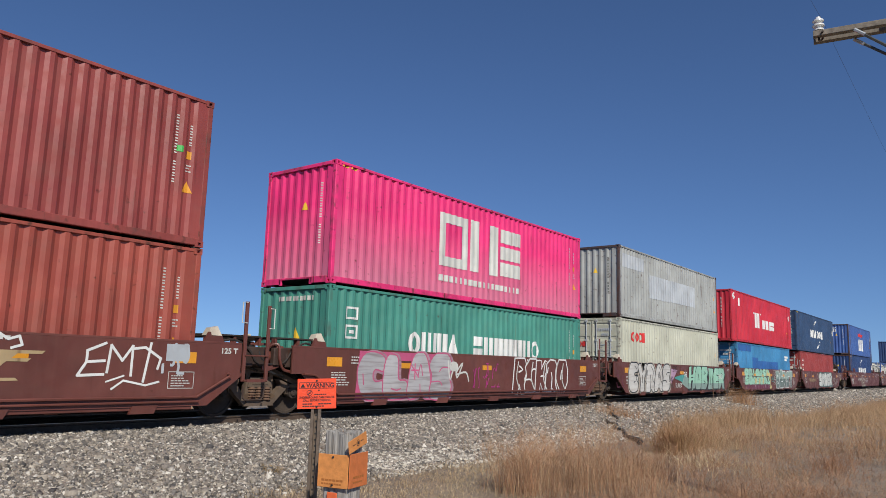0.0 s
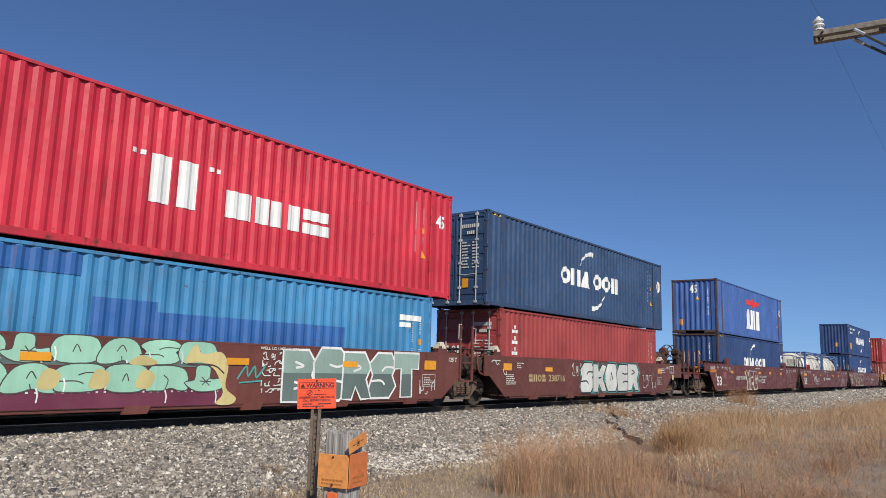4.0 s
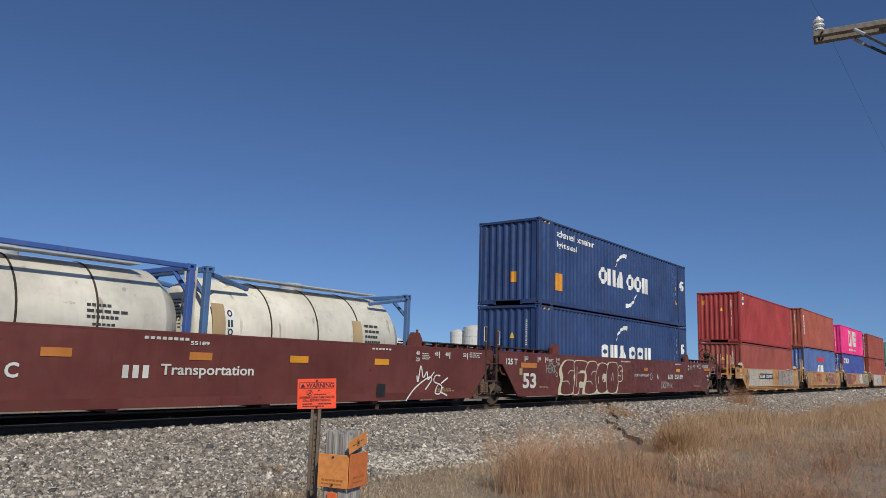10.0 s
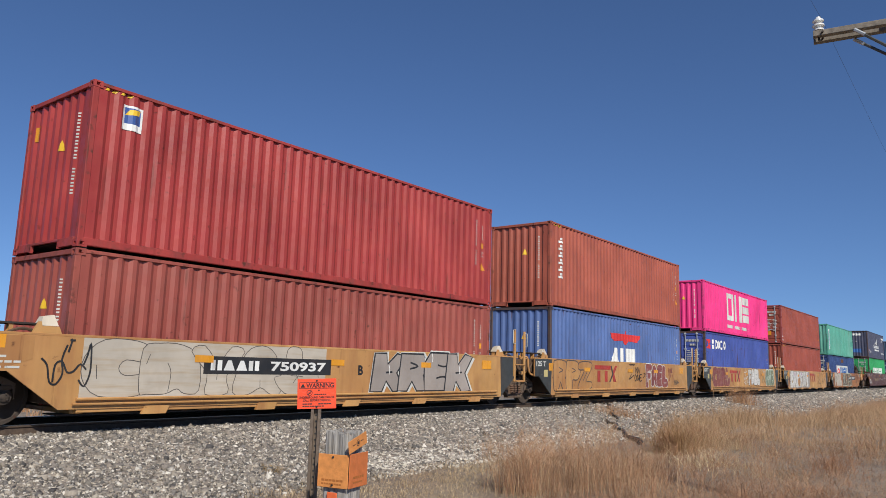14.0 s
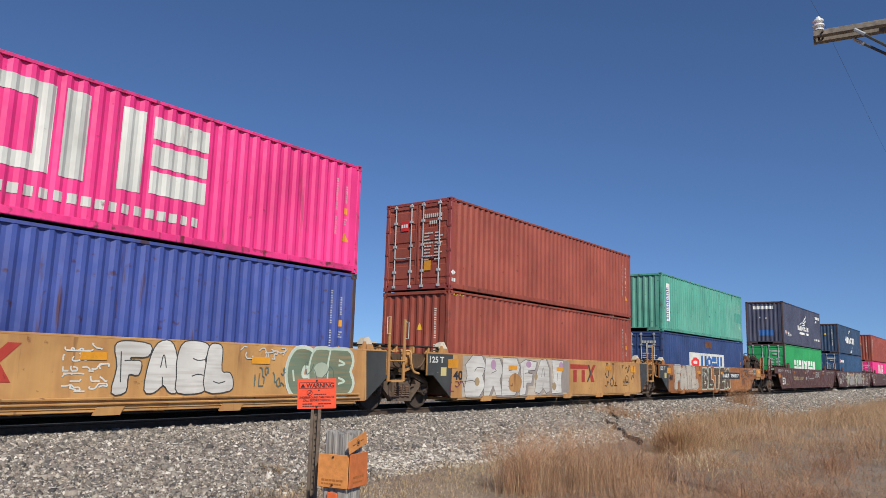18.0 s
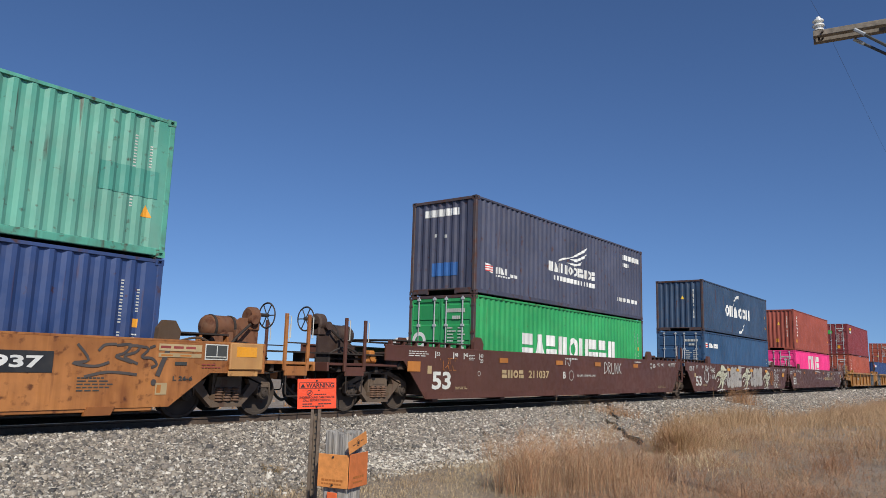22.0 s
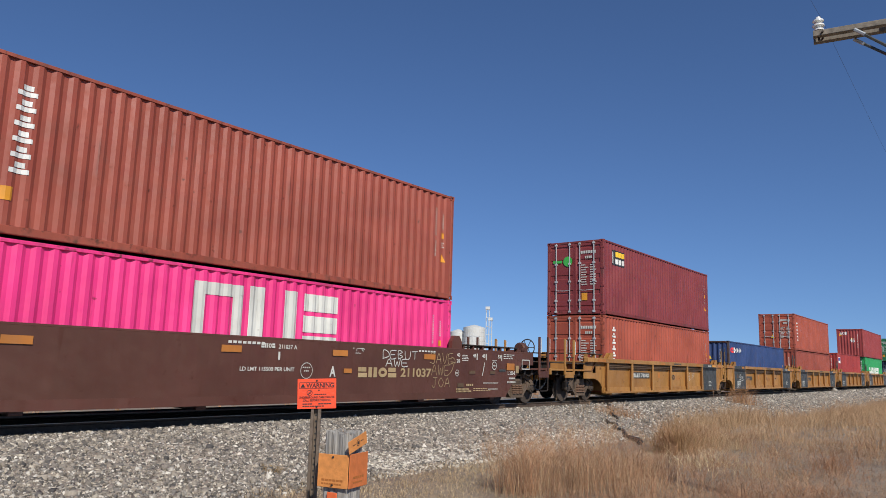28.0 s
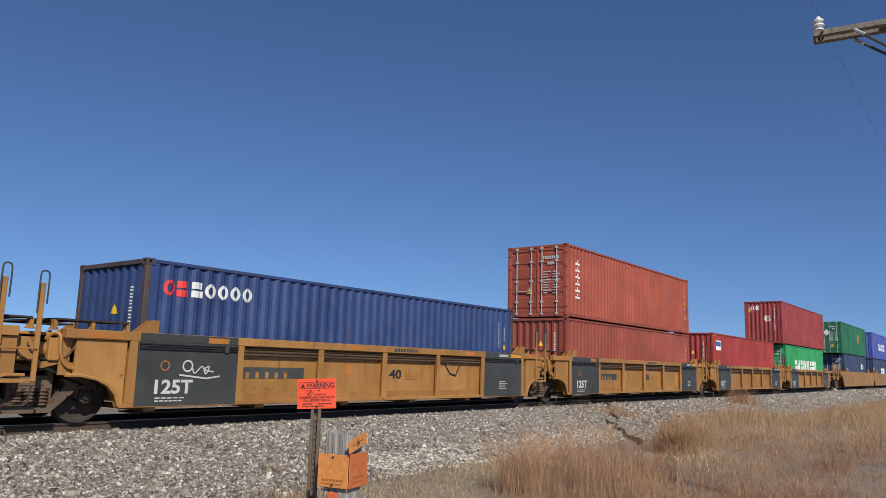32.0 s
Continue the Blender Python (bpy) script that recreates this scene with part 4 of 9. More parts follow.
def ladder(parent, x, y, zlo, zhi, m, sway=0.55, hooped=False):
    """Two uprights with rungs, a stirrup of bent rod under them, and a grab iron at the head of each."""
    zf = zlo + 0.28
    l = part("ladder", Shape().box(x - 0.035, x + 0.035, y, y + 0.05, zf, zhi, 0.006).box(x + sway - 0.035, x + sway + 0.035, y, y + 0.05, zf, zhi - 0.04, 0.006), m, parent)
    part("stirrup", lambda: Shape().pipe([(0.0, 0, 0.28), (0.02, 0.01, 0.05), (0.07, 0.02, 0.0), (sway - 0.1, 0.02, 0.0), (sway - 0.05, 0.01, 0.05), (sway - 0.02, 0, 0.3)], 0.016), mat("end_brown"), l, at=(x, y, zlo - 0.07), key=("stirrup", sway))
    for k, (z, r) in enumerate(((zf + 0.02, 0.02), (zf + 0.5, 0.015))):
        part("rung", lambda: Shape().rod((0, 0, 0), (sway, 0, 0), r, 6), m, l, at=(x, y - 0.01, z), key=("rung", sway, r))
    if y < 0:
        part("mode_plate", lambda: Shape().box(0.06, sway - 0.06, -0.004, 0.0, -0.03, 0.03), m, l, at=(x, y - 0.028, zf + 0.02), key=("mode", sway))
    for k in (0, 1):
        xx, e = (x + k * sway), (-1 if k == 0 else 1)
        if hooped:
            part("grab_iron", lambda: Shape().pipe(bend3([(-0.06, 0, -0.45), (-0.06, 0, 0.12), (-0.03, 0, 0.2), (0.04, 0, 0.2), (0.07, 0, 0.12), (0.07, 0, -0.3)]), 0.013), mat("ttx_gray"), l, at=(xx, y, zhi - 0.06 * k), key=("hoop",))
        else:
            part("grab_iron", lambda: Shape().pipe([(0, 0, -0.02), (e * 0.12, 0, -0.02), (e * 0.12, 0, -0.42), (0, 0, -0.42)], 0.011), mat("off_white"), l, at=(xx, y, zhi - 0.08 * k), key=("grab", e))
    return l


def platform(parent, x0, x1, z, m):
    """An open walkway over the well's end, on short brackets."""
    p = part("walkway", Shape().box(x0, x1, -1.28, -0.72, z, z + 0.03), mat("dark_iron"), parent, "steel grating walkway")
    part("walkway", Shape().box(x0, x1, 0.72, 1.28, z, z + 0.03), mat("dark_iron"), parent, "steel grating walkway")
    part("walkway", Shape().box(min(x0, x1) if x0 < 0 else max(x0, x1) - 0.6, (min(x0, x1) + 0.6) if x0 < 0 else max(x0, x1), -0.72, 0.72, z + 0.002, z + 0.032), mat("dark_iron"), parent, "steel grating walkway")
    n = max(2, int(abs(x1 - x0) / 0.42))
    for i in range(n + 1):
        x = x0 + (x1 - x0) * i / n
        part("bracket", lambda: Shape().box(-0.03, 0.03, -0.06, 0.06, 0, 1).plate([(-0.08, 0.0), (0.08, 0.0), (0.03, 0.5), (-0.03, 0.5)], -0.02, 0.02), m, p, at=Matrix.Translation((x, -1.2, z - 0.16)) @ Matrix.Diagonal((1, 1, 0.16, 1)), key=("bracket",))


def bend3(pts, k=4):
    """A smooth line through points in space."""
    xy, xz = bend([(p[0], p[1]) for p in pts], False, k), bend([(p[0], p[2]) for p in pts], False, k)
    return [(a, b, c) for (a, b), (_, c) in zip(xy, xz)]


def end_frame(parent, e, kind, hp, m, well):
    """The raised end of a unit over its truck: bulkhead, body bolster, plates added for shade."""
    q, top, dk = Shape(), 1.35, mat("dark_iron") if not m.name.startswith("ttx") else mat("rust_dark" if kind != "rib" else "rust_steel")
    m = mat("rust_dark") if m.name.startswith("ttx_yellow") else (m if m.name.startswith("ttx") else mat("end_brown"))
    a, b = e * (well + 0.05), e * (hp - 0.1)
    x0, x1 = min(a, b), max(a, b)
    part("centre_sill", q.box(x0, x1, -0.42, 0.42, 1.0, top, 0.02), m, parent)
    for s in (-1, 1):
        part("side_sill", Shape().box(x0, x1, s * 1.285 - 0.065, s * 1.285 + 0.065, 1.02, top + 0.03, 0.015), m, parent)
    part("bulkhead", Shape().box(min(a, a + e * 0.1), max(a, a + e * 0.1), -1.38, 1.38, 0.35, 1.42, 0.01), m, parent)
    part("body_bolster", Shape().box(e * (hp - 0.55) - 0.14, e * (hp - 0.55) + 0.14, -1.36, 1.36, 0.98, 1.28, 0.02), m, parent)
    # top plate and dark webs added to darken the open space over the truck
    lo, hi = (e * (hp - 1.9), e * (hp - 0.12))
    part("shear_plate", Shape().box(min(lo, hi), max(lo, hi), -1.2, 1.2, top + 0.002, top + 0.02), dk, parent)
    for k in range(4):
        xx = e * (hp - 0.3 - k * 0.42)
        part("cross_web", Shape().plate([(xx - 0.02, 0.98), (xx + 0.02, 0.98), (xx + 0.02, top), (xx - 0.02, top)], -1.18, -0.44), dk, parent)
    part("brake_cylinder", Shape().lathe([(0, -0.22), (0.1, -0.22), (0.13, -0.18), (0.13, 0.12), (0.09, 0.2), (0, 0.24)], 14, "x", (e * (hp - 1.25), -1.08, 1.16)), dk, parent, smooth=True)
    part("brake_rod", Shape().pipe([(e * (hp - 1.5), -1.08, 1.16), (e * (hp - 0.5), -1.16, 1.02), (e * (hp - 0.1), -1.1, 0.9)], 0.022), dk, parent)
    part("hose", Shape().pipe(bend3([(e * (hp - 1.3), -1.3, 1.42), (e * (hp - 0.9), -1.36, 1.5), (e * (hp - 0.55), -1.38, 1.32), (e * (hp - 0.35), -1.36, 1.08), (e * (hp - 0.05), -1.25, 1.0)]), 0.024), dk, parent)
    for yy in (-0.95, 0.95):
        part("cross_brace", Shape().rod((x0, yy, 1.3), (x1, yy * 0.4, 1.15), 0.045, 6), m, parent)


def connector(parent, x, m):
    """The joint between two units: a cast socket over the shared truck, with hoses."""
    c = part("articulation_joint", Shape().lathe([(0.0, 1.38), (0.2, 1.38), (0.26, 1.3), (0.26, 1.05), (0.3, 1.0), (0.0, 0.98)], 16, "z", (x, 0, 0)).box(x - 0.75, x + 0.75, -0.3, 0.3, 1.0, 1.22, 0.04), mat("truck_steel"), parent, smooth=True)
    for yy, d in ((-0.8, 0.0), (-0.55, 0.12), (-1.05, 0.2)):
        part("hose", Shape().pipe([(x - 0.7, yy, 1.3), (x - 0.45, yy - 0.1, 1.42 - d), (x - 0.15, yy - 0.2, 1.2 - d), (x + 0.2, yy - 0.22, 1.05 - d), (x + 0.6, yy - 0.05, 1.0 - d)], 0.024), mat("black"), c)
    part("side_bearing", Shape().box(x - 0.55, x + 0.55, -1.05, -0.7, 0.98, 1.16, 0.03).box(x - 0.3, x + 0.3, -1.12, -0.65, 1.16, 1.27, 0.02), mat("truck_steel"), c)
    part("side_bearing", Shape().box(x - 0.55, x + 0.55, 0.7, 1.05, 0.98, 1.16, 0.03), mat("truck_steel"), c)


def joint_gear(parent, x, m):
    """Brake cylinder, valve and hoses between two units, on the near side."""
    g = part("brake_cylinder", Shape().lathe([(0, -0.14), (0.1, -0.14), (0.15, -0.1), (0.15, -0.06), (0.125, -0.05), (0.125, 0.16), (0.15, 0.17), (0.15, 0.2), (0.08, 0.26), (0.05, 0.34), (0, 0.34)], 16, "x", (x + 0.02, -1.12, 1.2)), m, parent, smooth=True)
    part("bolt_flange", Shape().box(x - 0.15, x - 0.1, -1.26, -0.98, 1.06, 1.34, 0.02).rod((x - 0.17, -1.2, 1.28), (x - 0.08, -1.2, 1.28), 0.02, 6).rod((x - 0.17, -1.2, 1.12), (x - 0.08, -1.2, 1.12), 0.02, 6), m, g)
    part("valve", Shape().box(x + 0.26, x + 0.47, -1.24, -1.02, 1.24, 1.42, 0.03).box(x + 0.3, x + 0.42, -1.28, -1.06, 1.02, 1.24, 0.03), m, parent)
    part("lever", Shape().plate([(x - 0.12, 0.93), (x + 0.0, 0.9), (x + 0.3, 0.99), (x + 0.28, 1.05), (x - 0.02, 1.0), (x - 0.1, 1.1), (x - 0.17, 1.08)], -1.3, -1.26), m, parent)
    part("slack_adjuster", Shape().rod((x - 0.5, -1.12, 1.05), (x + 0.3, -1.14, 0.97), 0.035, 8), mat("end_brown"), parent)
    part("hose", Shape().pipe(bend3([(x + 0.05, -1.2, 1.36), (x + 0.12, -1.3, 1.45), (x + 0.2, -1.38, 1.42), (x + 0.22, -1.4, 1.15), (x + 0.32, -1.4, 0.95), (x + 0.5, -1.42, 0.9)]), 0.03), m, parent)
    part("hose", Shape().pipe(bend3([(x - 0.45, -1.25, 1.4), (x - 0.3, -1.32, 1.34), (x - 0.2, -1.34, 1.15), (x + 0.05, -1.3, 1.04), (x + 0.3, -1.3, 1.1)]), 0.022), mat("black"), parent)
    part("hanger", Shape().box(x + 0.1, x + 0.16, -1.16, -1.1, 1.3, 1.5, 0.008).box(x - 0.35, x + 0.4, -1.17, -1.09, 1.42, 1.47, 0.008), m, parent)


def coupler_end(parent, e, hp, m, reach, brake=True):
    """The outer end of a car: platform, coupler, ladders, and the brake gear on one end of it."""
    dk = mat("dark_iron")
    long = hp > 9
    p1, p2 = (e * (10.72 if long else 8.88), e * (11.34 if long else 9.5)) if not (e > 0 and long) else (10.65, 11.2)
    pm = (p1 + p2) / 2
    a, b = e * (hp - 0.3), e * reach
    x0, x1 = min(a, b - e * 0.15), max(a, b - e * 0.15)
    part("draft_sill", Shape().box(x0, x1, -0.25, 0.25, 0.72, 1.08, 0.02), m, parent)
    part("end_platform", Shape().box(x0, x1, -1.4, 1.4, 1.05, 1.11, 0.008).box(b - e * 0.15 - 0.03, b - e * 0.15 + 0.03, -1.42, 1.42, 0.92, 1.12, 0.008), m, parent)
    c = part("coupler", Shape().box(min(b - e * 0.4, b), max(b - e * 0.4, b), -0.09, 0.09, 0.76, 0.94, 0.02).box(min(b - e * 0.06, b + e * 0.16), max(b - e * 0.06, b + e * 0.16), -0.22, 0.1, 0.7, 1.0, 0.04).box(min(b, b + e * 0.2), max(b, b + e * 0.2), 0.1, 0.2, 0.72, 0.98, 0.03), mat("truck_steel"), parent)
    for yy, dz in ((-0.5, 0.0), (-0.95, 0.14)):
        part("air_hose", Shape().pipe(bend3([(b - e * 0.62, yy, 0.98), (b - e * 0.6, yy, 0.72), (b - e * 0.42, yy, 0.4 + dz), (b - e * 0.16, yy + 0.04, 0.27 + dz), (b + e * 0.1, yy + 0.08, 0.42 + dz), (b + e * 0.2, yy + 0.1, 0.6 + dz)]), 0.032), mat("black"), parent)
    part("deck_grating", Shape().box(x0 + 0.05, x1 - 0.05, -1.38, -0.8, 1.3, 1.33).box(x0 + 0.1, x0 + 0.16, -1.3, -0.9, 1.1, 1.3).box(x1 - 0.16, x1 - 0.1, -1.3, -0.9, 1.1, 1.3), dk, parent)
    part("hand_brake_chain", Shape().pipe([(x0 + 0.3, -1.2, 0.98), ((x0 + x1) / 2, -1.24, 0.86), (x1 - 0.3, -1.2, 0.98)], 0.02), dk, parent)
    part("uncoupling_lever", Shape().pipe([(b - e * 0.28, -1.38, 1.0), (b - e * 0.22, -0.6, 0.98), (b - e * 0.1, -0.1, 1.02)], 0.016), dk, parent)
    for yy in (-1.42, 1.38):
        for xx, zh in ((p2, 2.12), (p1, 2.1)):
            s = part("stanchion", Shape().box(xx - 0.035, xx + 0.035, yy - 0.02, yy + 0.04, 0.92, zh, 0.006), m, parent)
            part("grab_iron", Shape().pipe([(xx, yy, zh - 0.05), (xx + 0.11, yy, zh - 0.05), (xx + 0.11, yy, zh - 0.5), (xx, yy, zh - 0.5)], 0.011), mat("off_white"), s)
        part("step", Shape().pipe([(pm - 0.27, yy, 0.95), (pm - 0.25, yy, 0.45), (pm - 0.2, yy, 0.4), (pm + 0.2, yy, 0.4), (pm + 0.25, yy, 0.45), (pm + 0.27, yy, 0.95)], 0.016), dk, parent)
        part("side_board", Shape().box(pm - 0.3, pm + 0.3, yy - 0.015, yy + 0.03, 0.82, 1.02, 0.006), m, parent)
        part("handrail", Shape().rod((p2, yy, 1.5), (p1, yy, 1.5), 0.015, 6), dk, parent)
    if brake:
        x = e * (11.45 if long else 10.1) if e < 0 else (10.85 if long else 8.6)
        dz = -0.3 if e > 0 and long else 0.0
        gear = mat("rust_steel") if m.name.startswith("ttx") else (mat("gear_brown") if e > 0 else mat("end_brown"))
        g = part("brake_stand", Shape().plate([(x + e * 0.1, 1.1), (x - e * 1.1, 1.1), (x - e * 1.1, 1.5), (x - e * 0.75, 1.66), (x - e * 0.35, 1.98 + dz), (x + e * 0.1, 2.0 + dz)][::e], -0.72, -0.66), gear, parent)
        part("gear_housing", Shape().lathe([(0, -0.12), (0.17, -0.12), (0.21, -0.08), (0.21, 0.08), (0.15, 0.13), (0, 0.13)], 18, "x", (x, -0.6, 2.02 + dz)).box(x - 0.12, x + 0.12, -0.76, -0.46, 1.72 + dz, 2.02 + dz, 0.03).rod((x - e * 0.1, -0.74, 1.95 + dz), (x - e * 0.1, -0.86, 1.95 + dz), 0.1, 12), gear, g, smooth=True)
        part("stand_rib", Shape().box(x - e * 0.5 - 0.03, x - e * 0.5 + 0.03, -0.82, -0.72, 1.1, 1.72, 0.01).box(min(x, x - e * 1.0), max(x, x - e * 1.0), -0.84, -0.72, 1.3, 1.36, 0.01), gear, g)
        part("lever", Shape().pipe([(x - e * 0.2, -0.84, 1.85 + dz), (x - e * 0.6, -0.92, 1.55), (x - e * 0.9, -0.95, 1.2)], 0.028), dk, g)
        h = part("brake_wheel", Shape().lathe([(0.27, -0.02), (0.29, 0.0), (0.27, 0.02), (0.25, 0.0), (0.27, -0.02)], 24, "x", (x + e * 0.4, -0.6, 2.08 + dz)), dk, parent, smooth=True)
        q = Shape()
        for i in range(6):
            q.rod((x + e * 0.4, -0.6, 2.08 + dz), (x + e * 0.4, -0.6 + 0.26 * math.cos(i * 1.047), 2.08 + dz + 0.26 * math.sin(i * 1.047)), 0.013, 5)
        part("spoke", q.rod((x, -0.6, 2.08 + dz), (x + e * 0.44, -0.6, 2.08 + dz), 0.04, 10), dk, h)
        if not (long and e > 0):
            xt = x - e * 0.72
            part("air_reservoir", Shape().lathe([(0.0, -0.42), (0.12, -0.41), (0.2, -0.36), (0.24, -0.3), (0.24, 0.3), (0.2, 0.36), (0.12, 0.41), (0.0, 0.42)], 20, "x", (xt, -0.5, 1.76)), gear, parent, smooth=True)
            for k in (-0.22, 0.22):
                part("reservoir_band", Shape().lathe([(0.24, -0.025), (0.256, -0.025), (0.256, 0.025), (0.24, 0.025)], 20, "x", (xt + k, -0.5, 1.76)), dk, parent)
            part("reservoir_bracket", Shape().box(xt - 0.3, xt + 0.3, -0.7, -0.3, 1.1, 1.54, 0.02), gear, parent)
        xt = x - e * 1.0
        part("brake_valve", Shape().box(xt - 0.1, xt + 0.3, -1.3, -1.0, 1.12, 1.32, 0.04).rod((xt + 0.1, -1.34, 1.25), (xt + 0.1, -1.0, 1.25), 0.09, 10).box(xt + 0.02, xt + 0.2, -1.32, -1.05, 1.3, 1.42, 0.03), mat("amber_dull") if e < 0 else dk, parent)
        part("brake_pipe", Shape().pipe(bend3([(x - 0.1, -1.1, 1.2), (xt + 0.5, -1.15, 1.22), (xt - 0.3, -1.1, 1.3), (xt - 0.6, -1.0, 1.15)]), 0.025), dk, parent)
        part("brake_pipe", Shape().pipe(bend3([(x + e * 0.2, -0.95, 1.15), (x - e * 0.2, -1.0, 1.4), (x - e * 0.6, -1.02, 1.45), (x - e * 1.2, -1.05, 1.2)]), 0.022), dk, parent)
    for k in range(3):
        xx = a + (b - a) * (0.25 + 0.25 * k)
        part("deck_bracket", Shape().box(xx - 0.05, xx + 0.05, -1.3, 1.3, 0.9, 1.05, 0.01), dk, parent)


def well_unit(x, kind, body, label, first=False, last=False, marks=(), group="", end_colour=None, guide="white", gear="", pipes=True):
    """One well of an articulated car. Its own truck is at the -x end; the last one has one at +x too."""
    hp = 9.85 if kind == "53" else 7.77
    m = mat(body)
    ob = riding(thing("well_car", label, "rail car", Matrix(), group), x)
    lx = (10.1 if first else 9.62) if kind == "53" else ((8.3 if first else 7.32) if kind != "rib" else (8.0 if first else 7.5))
    rx = (10.1 if last else 9.55) if kind == "53" else ((8.3 if last else 6.95) if kind != "rib" else (8.0 if last else 7.3))
    o, b, f, zf, top, z0 = side_outline(kind, lx, rx)
    well = 8.3 if kind == "53" else 6.2
    Y = 1.51
    if body == "ttx_yellow_worn":
        locker = part("end_locker", Shape().box(7.43, 8.2, -Y - 0.07, -Y - 0.004, 0.92, 1.43, 0.02).box(7.43, 8.12, -Y - 0.03, -Y - 0.004, 0.8, 0.9, 0.008), mat("ttx_yellow"), ob, "pale yellow steel locker on the end sill")
        part("reflector", Shape().box(7.56, 8.03, -Y - 0.076, -Y - 0.071, 1.17, 1.36), mat("amber"), locker)
    for s in (-1, 1):
        if kind == "rib":
            w = part("well_side", Shape().plate(o, s * 1.34 - 0.02, s * 1.34 + 0.02), m, ob)
            part("top_chord", Shape().box(-lx, rx, s * (Y + 0.01) - 0.2 * (s > 0), s * (Y + 0.01) + 0.2 * (s < 0), top - 0.15, top + 0.005, 0.01), m, ob)
            part("bottom_chord", Shape().box(-b, b, s * Y - 0.18 * (s > 0), s * Y + 0.18 * (s < 0), z0 - 0.015, z0 + 0.06, 0.008), m, ob)
            for zz in (top - 0.19, top - 0.25, top - 0.31):
                part("train_pipe", Shape().rod((-6.2, s * 1.44, zz), (6.1, s * 1.44, zz), 0.022, 6), mat("rust_dark"), ob)
            part("foot_bar", Shape().plate([(-b, z0 + 0.06), (b, z0 + 0.06), (b, z0 + 0.2), (-b, z0 + 0.2)], s * 1.385 - 0.03, s * 1.385 + 0.03), m, ob)
            for xx in (-6.35, -4.15, -2.05, 0.0, 2.05, 4.1, 6.2):
                part("rib", lambda: Shape().plate([(-0.09, z0 + 0.06), (0.09, z0 + 0.06), (0.07, top - 0.15), (-0.07, top - 0.15)], s * Y - 0.03 * (s > 0), s * Y + 0.03 * (s < 0)).box(-0.02, 0.02, min(s * 1.34, s * 1.49), max(s * 1.34, s * 1.49), z0 + 0.06, top - 0.15), m, ob, at=(xx, 0, 0), key=("rib", s))
        else:
            w = part("well_side", Shape().plate(o, s * Y - 0.035 * (s > 0), s * Y + 0.035 * (s < 0)), m, ob)
            part("top_lip", Shape().box(-lx + 0.02, rx - 0.02, s * (Y + 0.003) - 0.09 * (s > 0), s * (Y + 0.003) + 0.09 * (s < 0), top - 0.03, top + 0.012, 0.006), m, ob)
            if kind == "53":
                part("bottom_sill", Shape().plate([(-b + 0.03, z0 - 0.01), (b - 0.03, z0 - 0.01), (b + 0.1, 0.43), (-b - 0.1, 0.43)], s * (Y + 0.0025) - 0.03 * (s > 0), s * (Y + 0.0025) + 0.03 * (s < 0)), m, ob)
            else:
                part("bottom_sill", Shape().box(-b + 0.3, b - 0.3, s * (Y - 0.02) - 0.1 * (s > 0), s * (Y - 0.02) + 0.1 * (s < 0), z0 - 0.06, z0 + 0.02, 0.01), m, ob)
                pts = [(-b + 0.25, s * (Y + 0.045), 0.43), (b - 0.25, s * (Y + 0.045), 0.43)]
                if not end_colour:
                    pts = [(-lx + 0.3, s * (Y + 0.045), zf), (-b - 0.45, s * (Y + 0.045), zf - 0.02)] + pts + [(b + 0.45, s * (Y + 0.045), zf - 0.05), (rx - 0.3, s * (Y + 0.045), zf)]
                if pipes:
                    part("train_pipe", Shape().pipe(pts, 0.026), m, ob)
                    part("train_pipe", Shape().pipe([(-b + 0.2, s * (Y + 0.04), 0.35), (b - 0.2, s * (Y + 0.04), 0.35)], 0.02), m, ob)
                for xx in (-4.6, -2.2, 0.2, 2.6, 5.0) if s < 0 else ():
                    part("jacking_lug", lambda: Shape().plate([(-0.25, 0.16), (0.2, 0.16), (0.27, 0.3), (-0.2, 0.3)], s * (Y + 0.015) - 0.06 * (s > 0), s * (Y + 0.015) + 0.06 * (s < 0)), m, ob, at=(xx, 0, 0), key=("lug", s))
    for xx in np.linspace(-well + 0.3, well - 0.3, 6):
        part("cross_bearer", lambda: Shape().box(-0.11, 0.11, -1.4, 1.4, 0.19, 0.27, 0.01), m, ob, at=(float(xx), 0, 0), key=("bearer",))
    # unseen floor, set low and wide to screen off sunlit ground beyond
    for s in (-1, 1):
        part("floor_strip", Shape().box(-well, well, s * 1.15 - 0.24, s * 1.15 + 0.24, 0.165, 0.188), mat("dark_iron"), ob)
